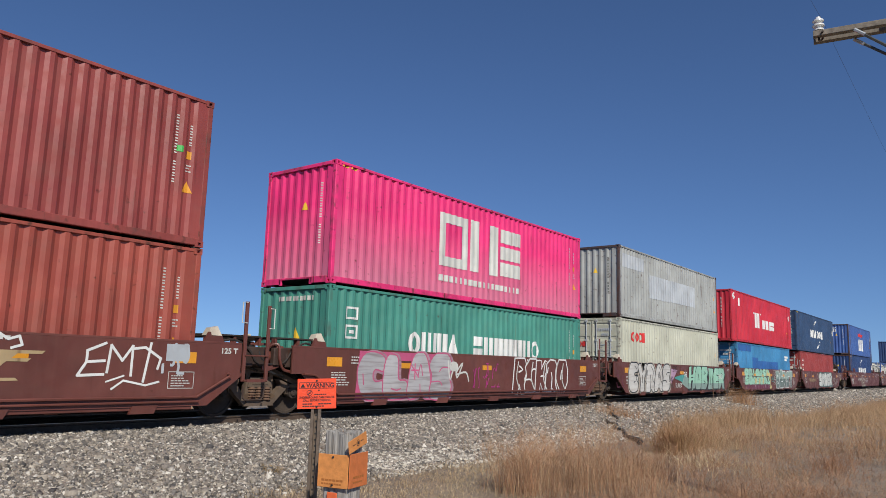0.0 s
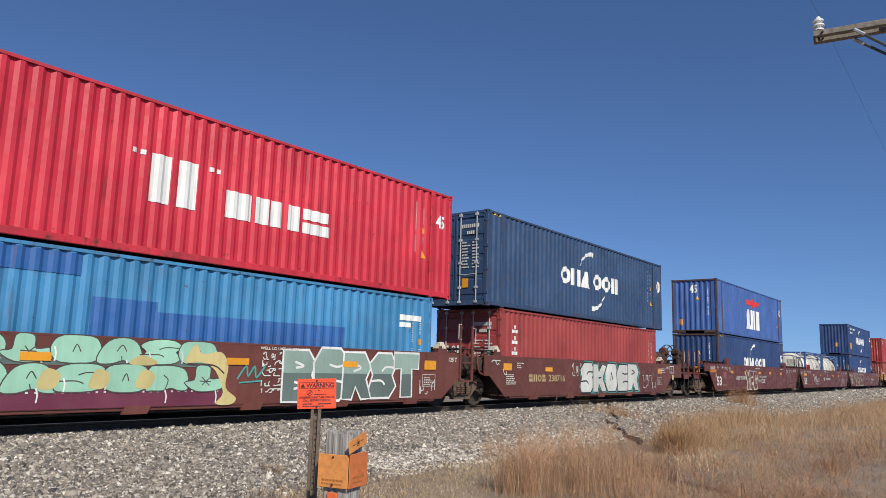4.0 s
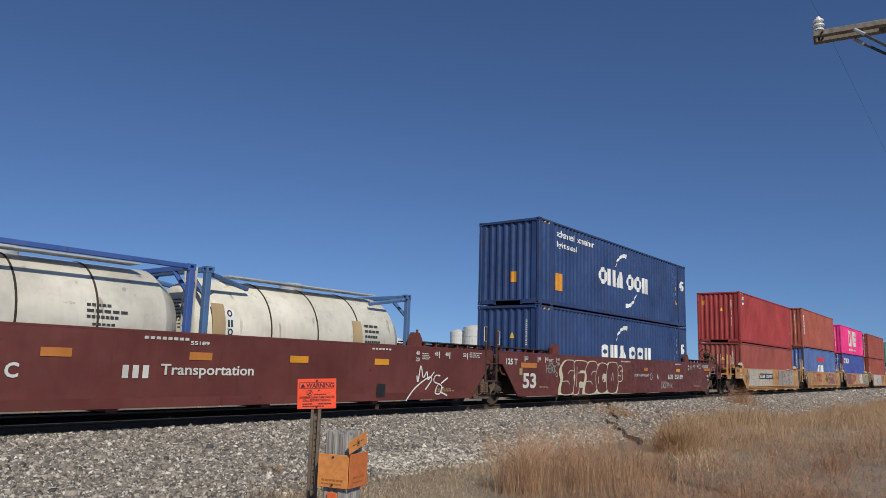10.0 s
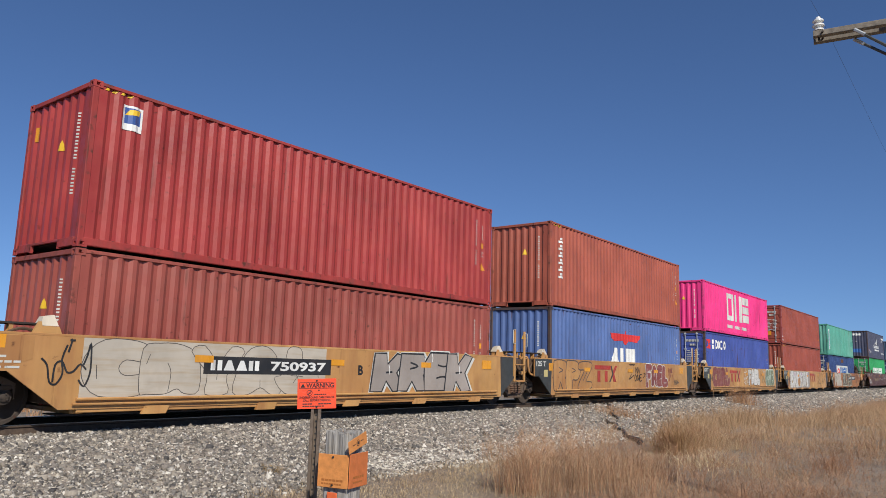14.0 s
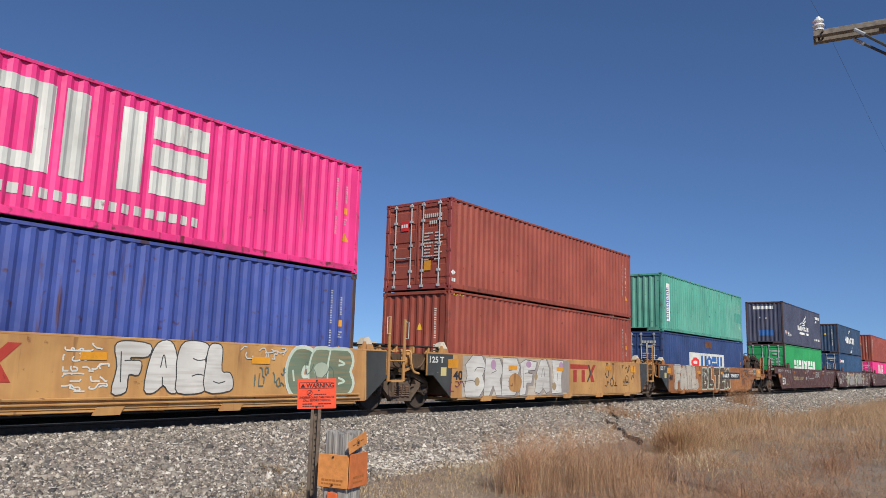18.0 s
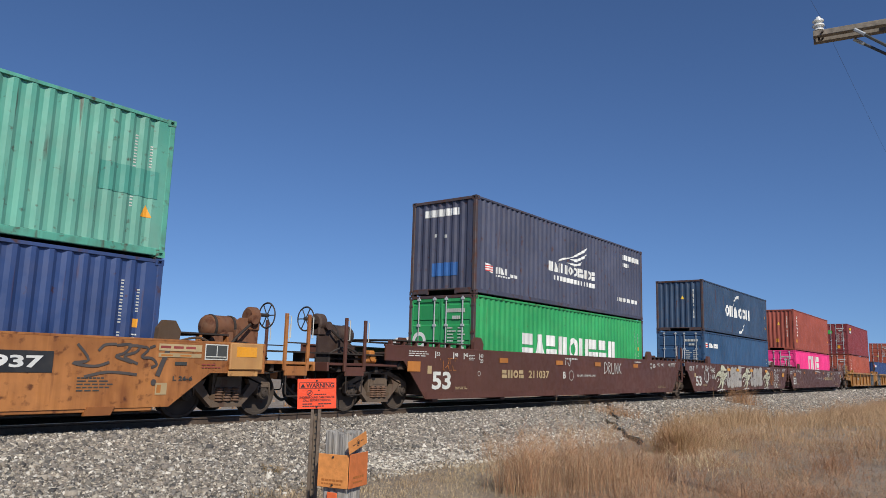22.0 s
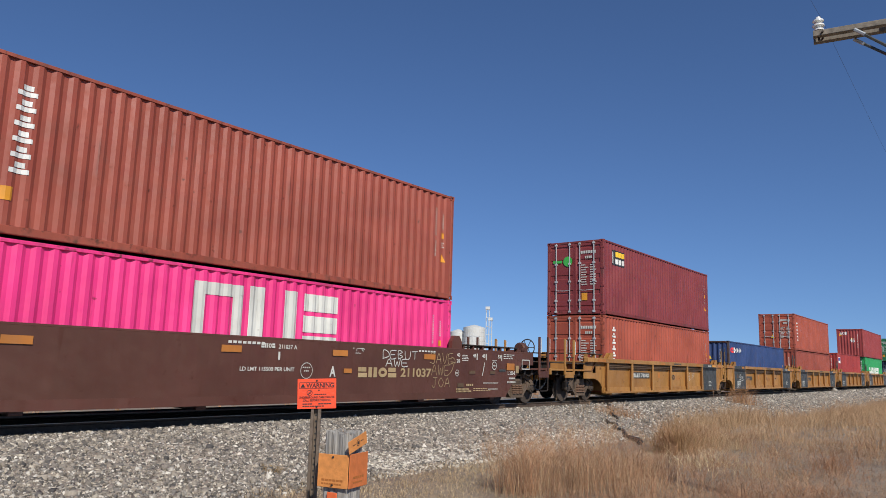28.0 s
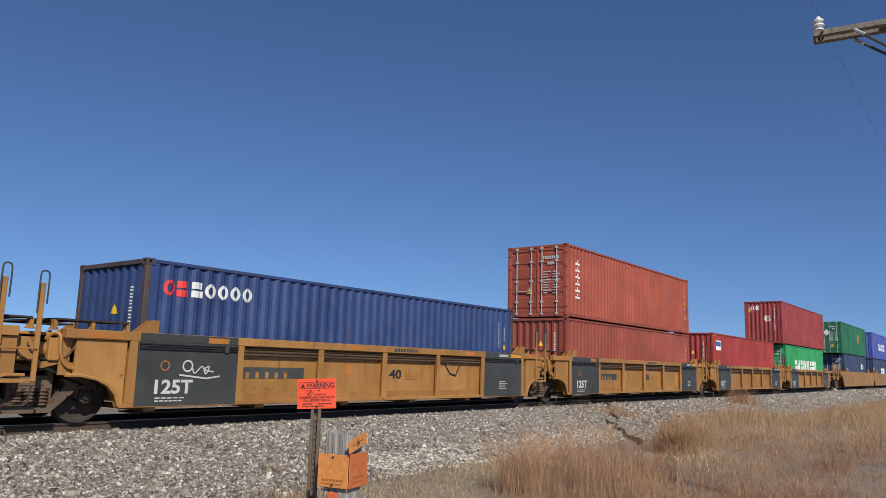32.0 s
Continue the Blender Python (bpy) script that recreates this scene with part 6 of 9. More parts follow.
A_MARKS = [
    plain40([("maker_mark", [[(2.2, 0.85), (2.6, 0.85), (2.75, 1.0), (3.05, 1.0), (3.1, 1.05), (2.82, 1.05), (2.9, 1.12), (3.25, 1.12), (3.3, 1.17), (2.5, 1.17)], [(1.9, 0.68), (2.95, 0.72), (2.9, 0.76), (1.9, 0.75)]], "tan_mark"),
             ("graffiti", strokes([(4.25, 1.33), (3.95, 1.2), (3.95, 1.02), (4.25, 1.04)], 0.045) + strokes([(3.95, 1.02), (3.82, 0.8), (4.25, 0.82)], 0.045) + strokes([(4.3, 0.85), (4.34, 1.3), (4.55, 1.05), (4.72, 1.3), (4.72, 0.8)], 0.045) + strokes([(4.7, 1.25), (4.95, 1.28), (5.25, 1.1), (5.2, 0.92)], 0.045) + strokes([(5.05, 1.36), (4.95, 0.7)], 0.045) + strokes([(4.3, 0.7), (4.6, 0.8)], 0.03) + strokes([(4.4, 0.58), (4.6, 0.72), (5.0, 0.64), (5.25, 0.7)], 0.035) + strokes([(2.6, 1.42), (2.75, 1.33), (2.9, 1.38), (2.95, 1.25), (2.8, 1.2)], 0.04), "white"),
             ("graffiti", rect(5.35, 1.06, 0.45, 0.3) + squiggle(5.3, 0.85, 0.5, 0.5, 3, 4, 0.05), "silver")]),
    plain40([("graffiti", rect(-5.35, 1.2, 3.2, 0.2), "spray_pink"), ("graffiti", rect(-5.45, 0.3, 0.3, 1.0, 0.1), "spray_pink")] + letters(-5.35, 0.27, 3.5, 1.14, "CLAS", "spray_silver", "spray_pink", 0.035, lap=0.06, halo="spray_lilac", seed=21, drop=(0.05, -0.02, 0.04)) + [("graffiti", ribbon([(-3.5, 0.98), (-3.2, 0.98)], 0.04) + ribbon([(-3.36, 1.15), (-3.36, 0.75)], 0.04) + ribbon([(-3.5, 1.1), (-3.2, 0.8)], 0.04), "spray_pink"), ("graffiti", ribbon([(-2.0, 1.25), (-1.9, 0.75), (-1.7, 1.2), (-1.6, 0.8), (-1.35, 1.2), (-1.65, 0.9), (-1.2, 0.95), (-1.05, 0.7)], 0.05), "off_white"), ("graffiti", disc(-1.75, 1.1, 0.2, 14, 0.13), "off_white"), ("graffiti", squiggle(-0.85, 0.55, 1.4, 0.65, 6, 9, 0.028), "magenta")] + [("graffiti", [bend([(a, b), (a + 0.4, b - 0.1), (a + 0.5, b + 0.3), (a + 0.1, b + 0.35)])], "spray_lilac") for a, b in ((1.7, 0.8), (2.5, 0.9), (3.2, 0.75), (3.7, 0.95))] + letters(1.2, 0.34, 3.3, 1.04, "RSKNO", "bnsf_brown", "white", 0.055, False, lap=0.14, seed=22, lean=0.1) + [("graffiti", ribbon([(a, 1.3), (a - 0.1, 0.8), (a + 0.15, 0.4)], 0.05), "off_white") for a in (1.5, 2.35, 3.1, 3.9, 4.3)]),
    plain40([("graffiti", [[(-2.1, 0.35), (-1.85, 0.35), (-0.7, 1.2), (-2.1, 1.3)]], "lilac")] + letters(-6.0, 0.27, 4.35, 1.15, "GYNAS", "spray_white", "black", 0.05, lap=0.04, halo="spray_pale", seed=23, lean=0.08) + tag("SOK", -1.75, 0.7, 0.5, 0.22, 0.03, "black") + tag("SMA", -1.8, 0.42, 0.6, 0.18, 0.03, "spray_line") + tag("SOS", -1.3, 1.12, 0.55, 0.24, 0.025, "black") + [("graffiti", ribbon([(a, 1.32), (a + 0.25, 1.1), (a + 0.15, 0.8), (a + 0.4, 0.6)], 0.035), "black") for a in (-5.4, -4.6, -3.75, -2.9)] + [("graffiti", squiggle(-7.1, 0.5, 0.9, 0.6, 8, 4, 0.03), "plum")] + [("graffiti", [bend([(-1.1, 0.85), (-0.6, 0.95), (0.3, 1.0), (0.6, 0.7), (0.3, 0.45), (-0.3, 0.7)])], "teal"), ("graffiti", words("THE", 0.05, 0.88, 0.42, 0.25), "off_white")] + [("graffiti", [bend([(3.9, 1.1), (4.6, 1.32), (5.6, 1.3), (6.0, 1.0), (5.3, 0.8)])], "teal"), ("graffiti", [[(0.7, 0.3), (5.2, 0.3), (5.5, 0.75), (1.2, 0.9)]], "spray_line"), ("graffiti", [[(-0.2, 0.6), (0.9, 0.28), (1.5, 0.34), (1.3, 0.75), (0.1, 0.95)]], "sage")] + letters(0.6, 0.32, 5.3, 1.08, "HOBIER", "mint", "black", 0.045, False, lap=0.06, halo="black", low=(0.62, "sage"), shine="white", seed=24, lean=0.16, drop=(0.07, -0.05, 0.02)) + tag("SNEK", 5.0, 0.85, 0.75, 0.2, 0.035) + tag("SURER", -1.0, 0.45, 0.8, 0.16, 0.03)),
    plain40([("graffiti", rect(-5.9, 0.28, 5.45, 0.4), "plum"), ("graffiti", rect(-5.9, 0.96, 5.3, 0.14), "sage_dark"), ("graffiti", bars(-5.9, 1.04, 5.2, 0.03, 50, fill=0.35) + bars(-5.9, 0.52, 5.4, 0.03, 40, fill=0.3), "off_white")] + letters(-5.9, 1.0, 5.2, 0.43, "OOUOASO", "mint", "spray_line", 0.02, lap=0.05, shine="white", seed=25) + letters(-5.9, 0.54, 5.4, 0.46, "SOASONU", "mint", "spray_line", 0.022, lap=0.05, shine="white", seed=26)
            + [("graffiti", [bend([(x - 0.16, 0.62), (x + 0.1, 0.6), (x + 0.18, 0.82), (x - 0.05, 0.9)])], "sand") for x in (-3.7, -2.9, -2.1)] + [("graffiti", [bend([(-2.4, 1.0), (-2.2, 1.15), (-1.9, 1.05), (-2.0, 0.98)])], "sand"), ("graffiti", [bend([(-1.35, 1.05), (-1.15, 1.38), (-1.0, 1.2), (-0.6, 1.25), (-0.42, 1.0), (-0.45, 0.6), (-0.2, 0.4), (-0.3, 0.28), (-0.65, 0.3), (-0.5, 0.5), (-0.7, 0.9), (-1.0, 1.05)])], "sand"), ("graffiti", ribbon([(-1.3, 1.02), (-0.75, 1.0), (-0.5, 0.85)], 0.03), "spray_line")]
            + [("graffiti", ribbon([(-0.2, 0.75), (0.0, 1.0), (0.05, 0.8), (0.2, 1.0), (0.25, 0.78), (0.45, 1.0)], 0.04) + ribbon([(-0.15, 0.68), (0.4, 0.72)], 0.03), "teal")] + [("graffiti", squiggle(0.38, z, 0.5, 0.14, 9 + i, 5, 0.022), "off_white") for i, z in enumerate((0.42, 0.62, 0.82, 1.0, 1.14))] + letters(0.92, 0.3, 4.3, 1.1, "BERST", "sage", "white", 0.055, False, lap=0.04, low=(0.88, "sage_dark"), seed=28)
            + [("print_block", words("WELL LD LMT 124,700", 0.3, 1.32, 1.0, 0.07), "off_white"), ("graffiti", squiggle(5.3, 0.4, 0.6, 0.4, 12, 4, 0.025), "off_white")] + amber(-4.15, -0.47, 2.6, z=1.02, w=0.46, h=0.13) + amber(5.46, z=1.0, w=0.46, h=0.2)),
    plain40([("maker_mark", blocks(-4.9, 0.7, 1.05, 0.22, "bpdb"), "tan_mark"), ("car_number", words("238716", -3.7, 0.7, 1.1, 0.22), "tan_mark")] + letters(-1.5, 0.32, 5.0, 1.04, "SKOER", "off_white", "black", 0.055, False, lap=0.05, halo="teal", seed=29) + [("graffiti", squiggle(-2.1, 0.9, 0.7, 0.4, 13, 5, 0.025), "off_white"), ("graffiti", squiggle(3.9, 0.45, 1.3, 0.5, 14, 9, 0.025), "off_white"), ("stencil_frame", ring(6.85, 1.05, 0.5, 0.32, 0.035) + rect(7.08, 1.1, 0.03, 0.24), "off_white"), ("label_plate", rect(7.12, 0.78, 0.2, 0.2), "sand"), ("print_block", lines(5.7, 1.08, 0.7, 0.2, 3), "off_white"), ("graffiti", squiggle(-7.0, 0.9, 0.8, 0.4, 15, 4, 0.03), "off_white")]),
]
unit_row([-151.65, -136.1, -120.55, -105.0, -89.5], "40", "bnsf_brown", ["rust-brown steel container well car with sprayed graffiti"], "first five-unit brown well car", A_MARKS, piped=2, gear="lr")

DULL5 = (-5.99, -3.46, -0.6, 1.8, 4.39)
B_MARKS = [
    big53(amber(-9.3, z=1.15, w=0.95, h=0.15, colour="amber_dull") + amber(*DULL5, z=1.13, w=0.48, h=0.13) + [("maker_mark", blocks(-5.0, 0.8, 0.62, 0.2, "tdp"), "off_white"), ("car_number", words("55189", -4.25, 0.8, 0.95, 0.2), "off_white"), tag("MYCOR", -0.6, 0.62, 1.5, 0.2, 0.03, "white")[0], ("stencil", hoop(-0.78, 0.9, 0.16, 0.018), "off_white"), ("print_block", lines(-0.87, 0.82, 0.18, 0.16, 3), "off_white"), ("print_block", words("LD LMT 115500 PER UNIT", -0.48, 0.92, 1.6, 0.1), "off_white"), ("graffiti", disc(1.2, 0.5, 0.001) + squiggle(6.6, 0.7, 0.6, 0.6, 32, 4, 0.02), "silver")] + letters(-3.2, 0.26, 2.3, 1.05, "YFC", "aok_brown", "off_white", 0.028, lap=0.14, seed=33, halo="spray_cream", drop=(-0.04, -0.06, 0.05)) + [("painted_patch", rect(-7.28, 0.84, 0.58, 0.36), "faded_pink"), ("graffiti", ribbon([(-1.25, 1.05), (-1.4, 0.95), (-1.25, 0.85), (-1.1, 0.95), (-1.25, 1.05)], 0.04) + ribbon([(-1.15, 0.8), (-1.3, 0.7), (-1.15, 0.6), (-1.0, 0.7), (-1.15, 0.8)], 0.05), "spray_cream")]),
    big53(amber(-8.41, z=1.12, w=0.93, h=0.15) + amber(-5.4, 2.05, 4.6, z=1.09, w=0.5, h=0.14) + amber(-2.89, -0.3, z=1.09, w=0.48, h=0.14, colour="amber_dull") + [("capacity_mark", words("125 T", -9.25, 1.2, 0.63, 0.18), "off_white"), ("unit_letter", words("C", -3.37, 0.76, 0.2, 0.23), "off_white"), ("lettering", words("Transportation", -0.85, 0.76, 2.0, 0.25), "off_white"), ("maker_mark", bars(-1.55, 0.76, 0.55, 0.22, 3, fill=0.6), "off_white"), ("graffiti", strokes([(-5.1, 0.7), (-4.85, 1.05), (-4.8, 0.75), (-4.6, 1.1), (-4.62, 0.6)], 0.04) + strokes([(-4.5, 1.1), (-4.35, 0.85), (-4.15, 1.15), (-4.4, 0.55)], 0.04) + strokes([(-4.05, 0.85), (-4.2, 0.78), (-4.05, 0.66), (-3.9, 0.7)], 0.04) + hoop(-3.75, 0.8, 0.13, 0.04, 12) + strokes([(-4.5, 0.6), (-4.2, 0.52), (-3.7, 0.5), (-3.45, 0.6)], 0.03), "white"), ("car_number", words("55189", -0.3, 1.36, 0.4, 0.07), "off_white"), ("graffiti", ribbon([(5.76, 0.24), (6.1, 0.55), (6.6, 0.8), (6.75, 0.75), (6.5, 0.5)], 0.038) + ribbon([(6.15, 0.85), (6.2, 0.7), (6.3, 1.1), (6.4, 0.8), (6.55, 0.95), (6.6, 0.75), (6.85, 0.95)], 0.038) + ribbon([(7.1, 0.85), (6.9, 0.85), (6.85, 0.7), (7.15, 0.6), (7.1, 0.4), (6.9, 0.42), (7.0, 0.62)], 0.038), "white"), ("graffiti", ribbon([(7.15, 0.66), (7.42, 0.8)], 0.04), "white"), ("graffiti", ribbon([(7.15, 0.55), (7.25, 0.55)], 0.04), "white"), ("graffiti", ribbon([(7.12, 0.44), (7.42, 0.34)], 0.04), "white"), ("stain", rect(4.7, 0.35, 0.3, 0.3), "black")]),
    big53(amber(-8.41, z=1.12, w=0.93, h=0.15, colour="amber_dull") + amber(-5.0, -2.4, 4.6, z=1.12, w=0.48, h=0.13) + amber(1.0, z=1.12, w=0.4, h=0.13, colour="amber_dull") + [("capacity_mark", words("125 T", -9.25, 1.2, 0.63, 0.18), "off_white"), ("unit_letter", words("A", 2.35, 0.8, 0.2, 0.22), "off_white"), ("car_number", words("55189", 4.4, 0.8, 1.0, 0.2), "off_white"), ("maker_mark", blocks(3.6, 0.8, 0.62, 0.2, "tdp"), "off_white"), ("stencil", hoop(1.75, 0.9, 0.13, 0.02), "off_white"), ("print_block", words("LD LMT 115500 PER UNIT", -0.0, 0.9, 1.5, 0.1), "off_white"), tag("HERK", -6.9, 0.98, 0.7, 0.25, 0.025, "sage")[0]] + letters(-5.95, 0.3, 4.4, 1.1, "SFSCO", "aok_brown", "spray_cream", 0.03, lap=0.12, seed=37, halo="spray_cream", drop=(-0.08, -0.09, 0.08), lean=0.1) + letters(-1.5, 0.72, 0.4, 0.55, "S", "aok_brown", "spray_cream", 0.035, seed=38) + tag("DRDM", 2.8, 0.42, 0.9, 0.26, 0.03, "graffiti_gray") + tag("HK", 3.75, 0.42, 0.4, 0.2, 0.028, "graffiti_gray") + [("stencil_frame", ring(9.42, 1.08, 0.45, 0.3, 0.012), "off_white"), ("capacity_mark", words("L 200-5", 8.62, 0.92, 0.4, 0.1), "off_white"), ("print_block", lines(8.68, 0.72, 0.4, 0.13, 2), "off_white"), ("graffiti", squiggle(7.45, 1.3, 0.45, 0.22, 136, 5, 0.022), "off_white"), ("label_plate", rect(9.05, 0.95, 0.17, 0.22), "tan_mark"), ("reflector", rect(8.25, 1.2, 0.95, 0.13), "amber_dull")]),
]
unit_row([-67.9, -48.2, -28.7], "53", "aok_brown", ["red-brown steel well car with large painted numerals"], "three-unit red-brown well car", B_MARKS, guide="plate", gear="l")


def ttx_mark(u):
    """The lessee's mark as plain blocks and a folded band."""
    return [("maker_mark", rect(u + 0.0, 1.13, 1.32, 0.15), "ttx_red"), ("maker_mark", rect(u + 0.22, 0.69, 0.23, 0.4), "ttx_red"), ("maker_mark", rect(u + 0.82, 0.69, 0.23, 0.4), "ttx_red"), ("maker_mark", [[(u + 1.55, 0.69), (u + 1.8, 0.69), (u + 1.62, 0.98), (u + 1.42, 0.98)], [(u + 1.42, 0.98), (u + 1.62, 0.98), (u + 1.9, 1.28), (u + 1.7, 1.28)]], "ttx_red"), ("maker_mark", [[(u + 1.2, 0.69), (u + 1.3, 0.69), (u + 1.55, 0.98), (u + 1.44, 0.98)], [(u + 1.44, 0.98), (u + 1.55, 0.98), (u + 1.4, 1.28), (u + 1.3, 1.28)]], "ttx_gray")]


SCRAWL = [[(5.2, 1.32), (5.0, 1.3), (4.9, 1.2)], [(5.2, 1.3), (5.45, 1.32), (5.35, 1.18), (5.2, 1.12), (5.4, 1.05), (5.5, 1.02)], [(5.4, 1.3), (5.6, 1.3), (5.55, 1.2), (5.35, 1.12), (5.6, 1.0)], [(5.6, 1.3), (5.78, 1.26), (5.66, 1.12), (5.85, 1.1), (5.95, 1.0), (5.85, 0.94)], [(5.9, 1.32), (5.8, 1.28)], [(4.55, 1.3), (4.75, 1.05), (4.5, 1.0), (4.85, 0.95), (5.1, 1.02)], [(4.7, 0.78), (5.1, 0.86), (5.6, 0.82)]]


def ttx40(extra, worn_end=False):
    return [("capacity_mark", words("125 T", -7.22, 1.18, 0.6, 0.16), "off_white"), ("numeral", words("40", -6.2, 0.74, 0.42, 0.25), "black"), ("label_plate", rect(-6.75, 0.85, 0.24, 0.22), "sand"), ("print_block", lines(4.6, 0.55, 0.7, 0.25, 5), "ttx_gray"), ("print_block", lines(-6.9, 0.92, 0.05, 0.02, 1), "off_white")] + amber(-6.44, *(() if worn_end else (5.3,)), z=1.05, w=0.45, h=0.24) + extra


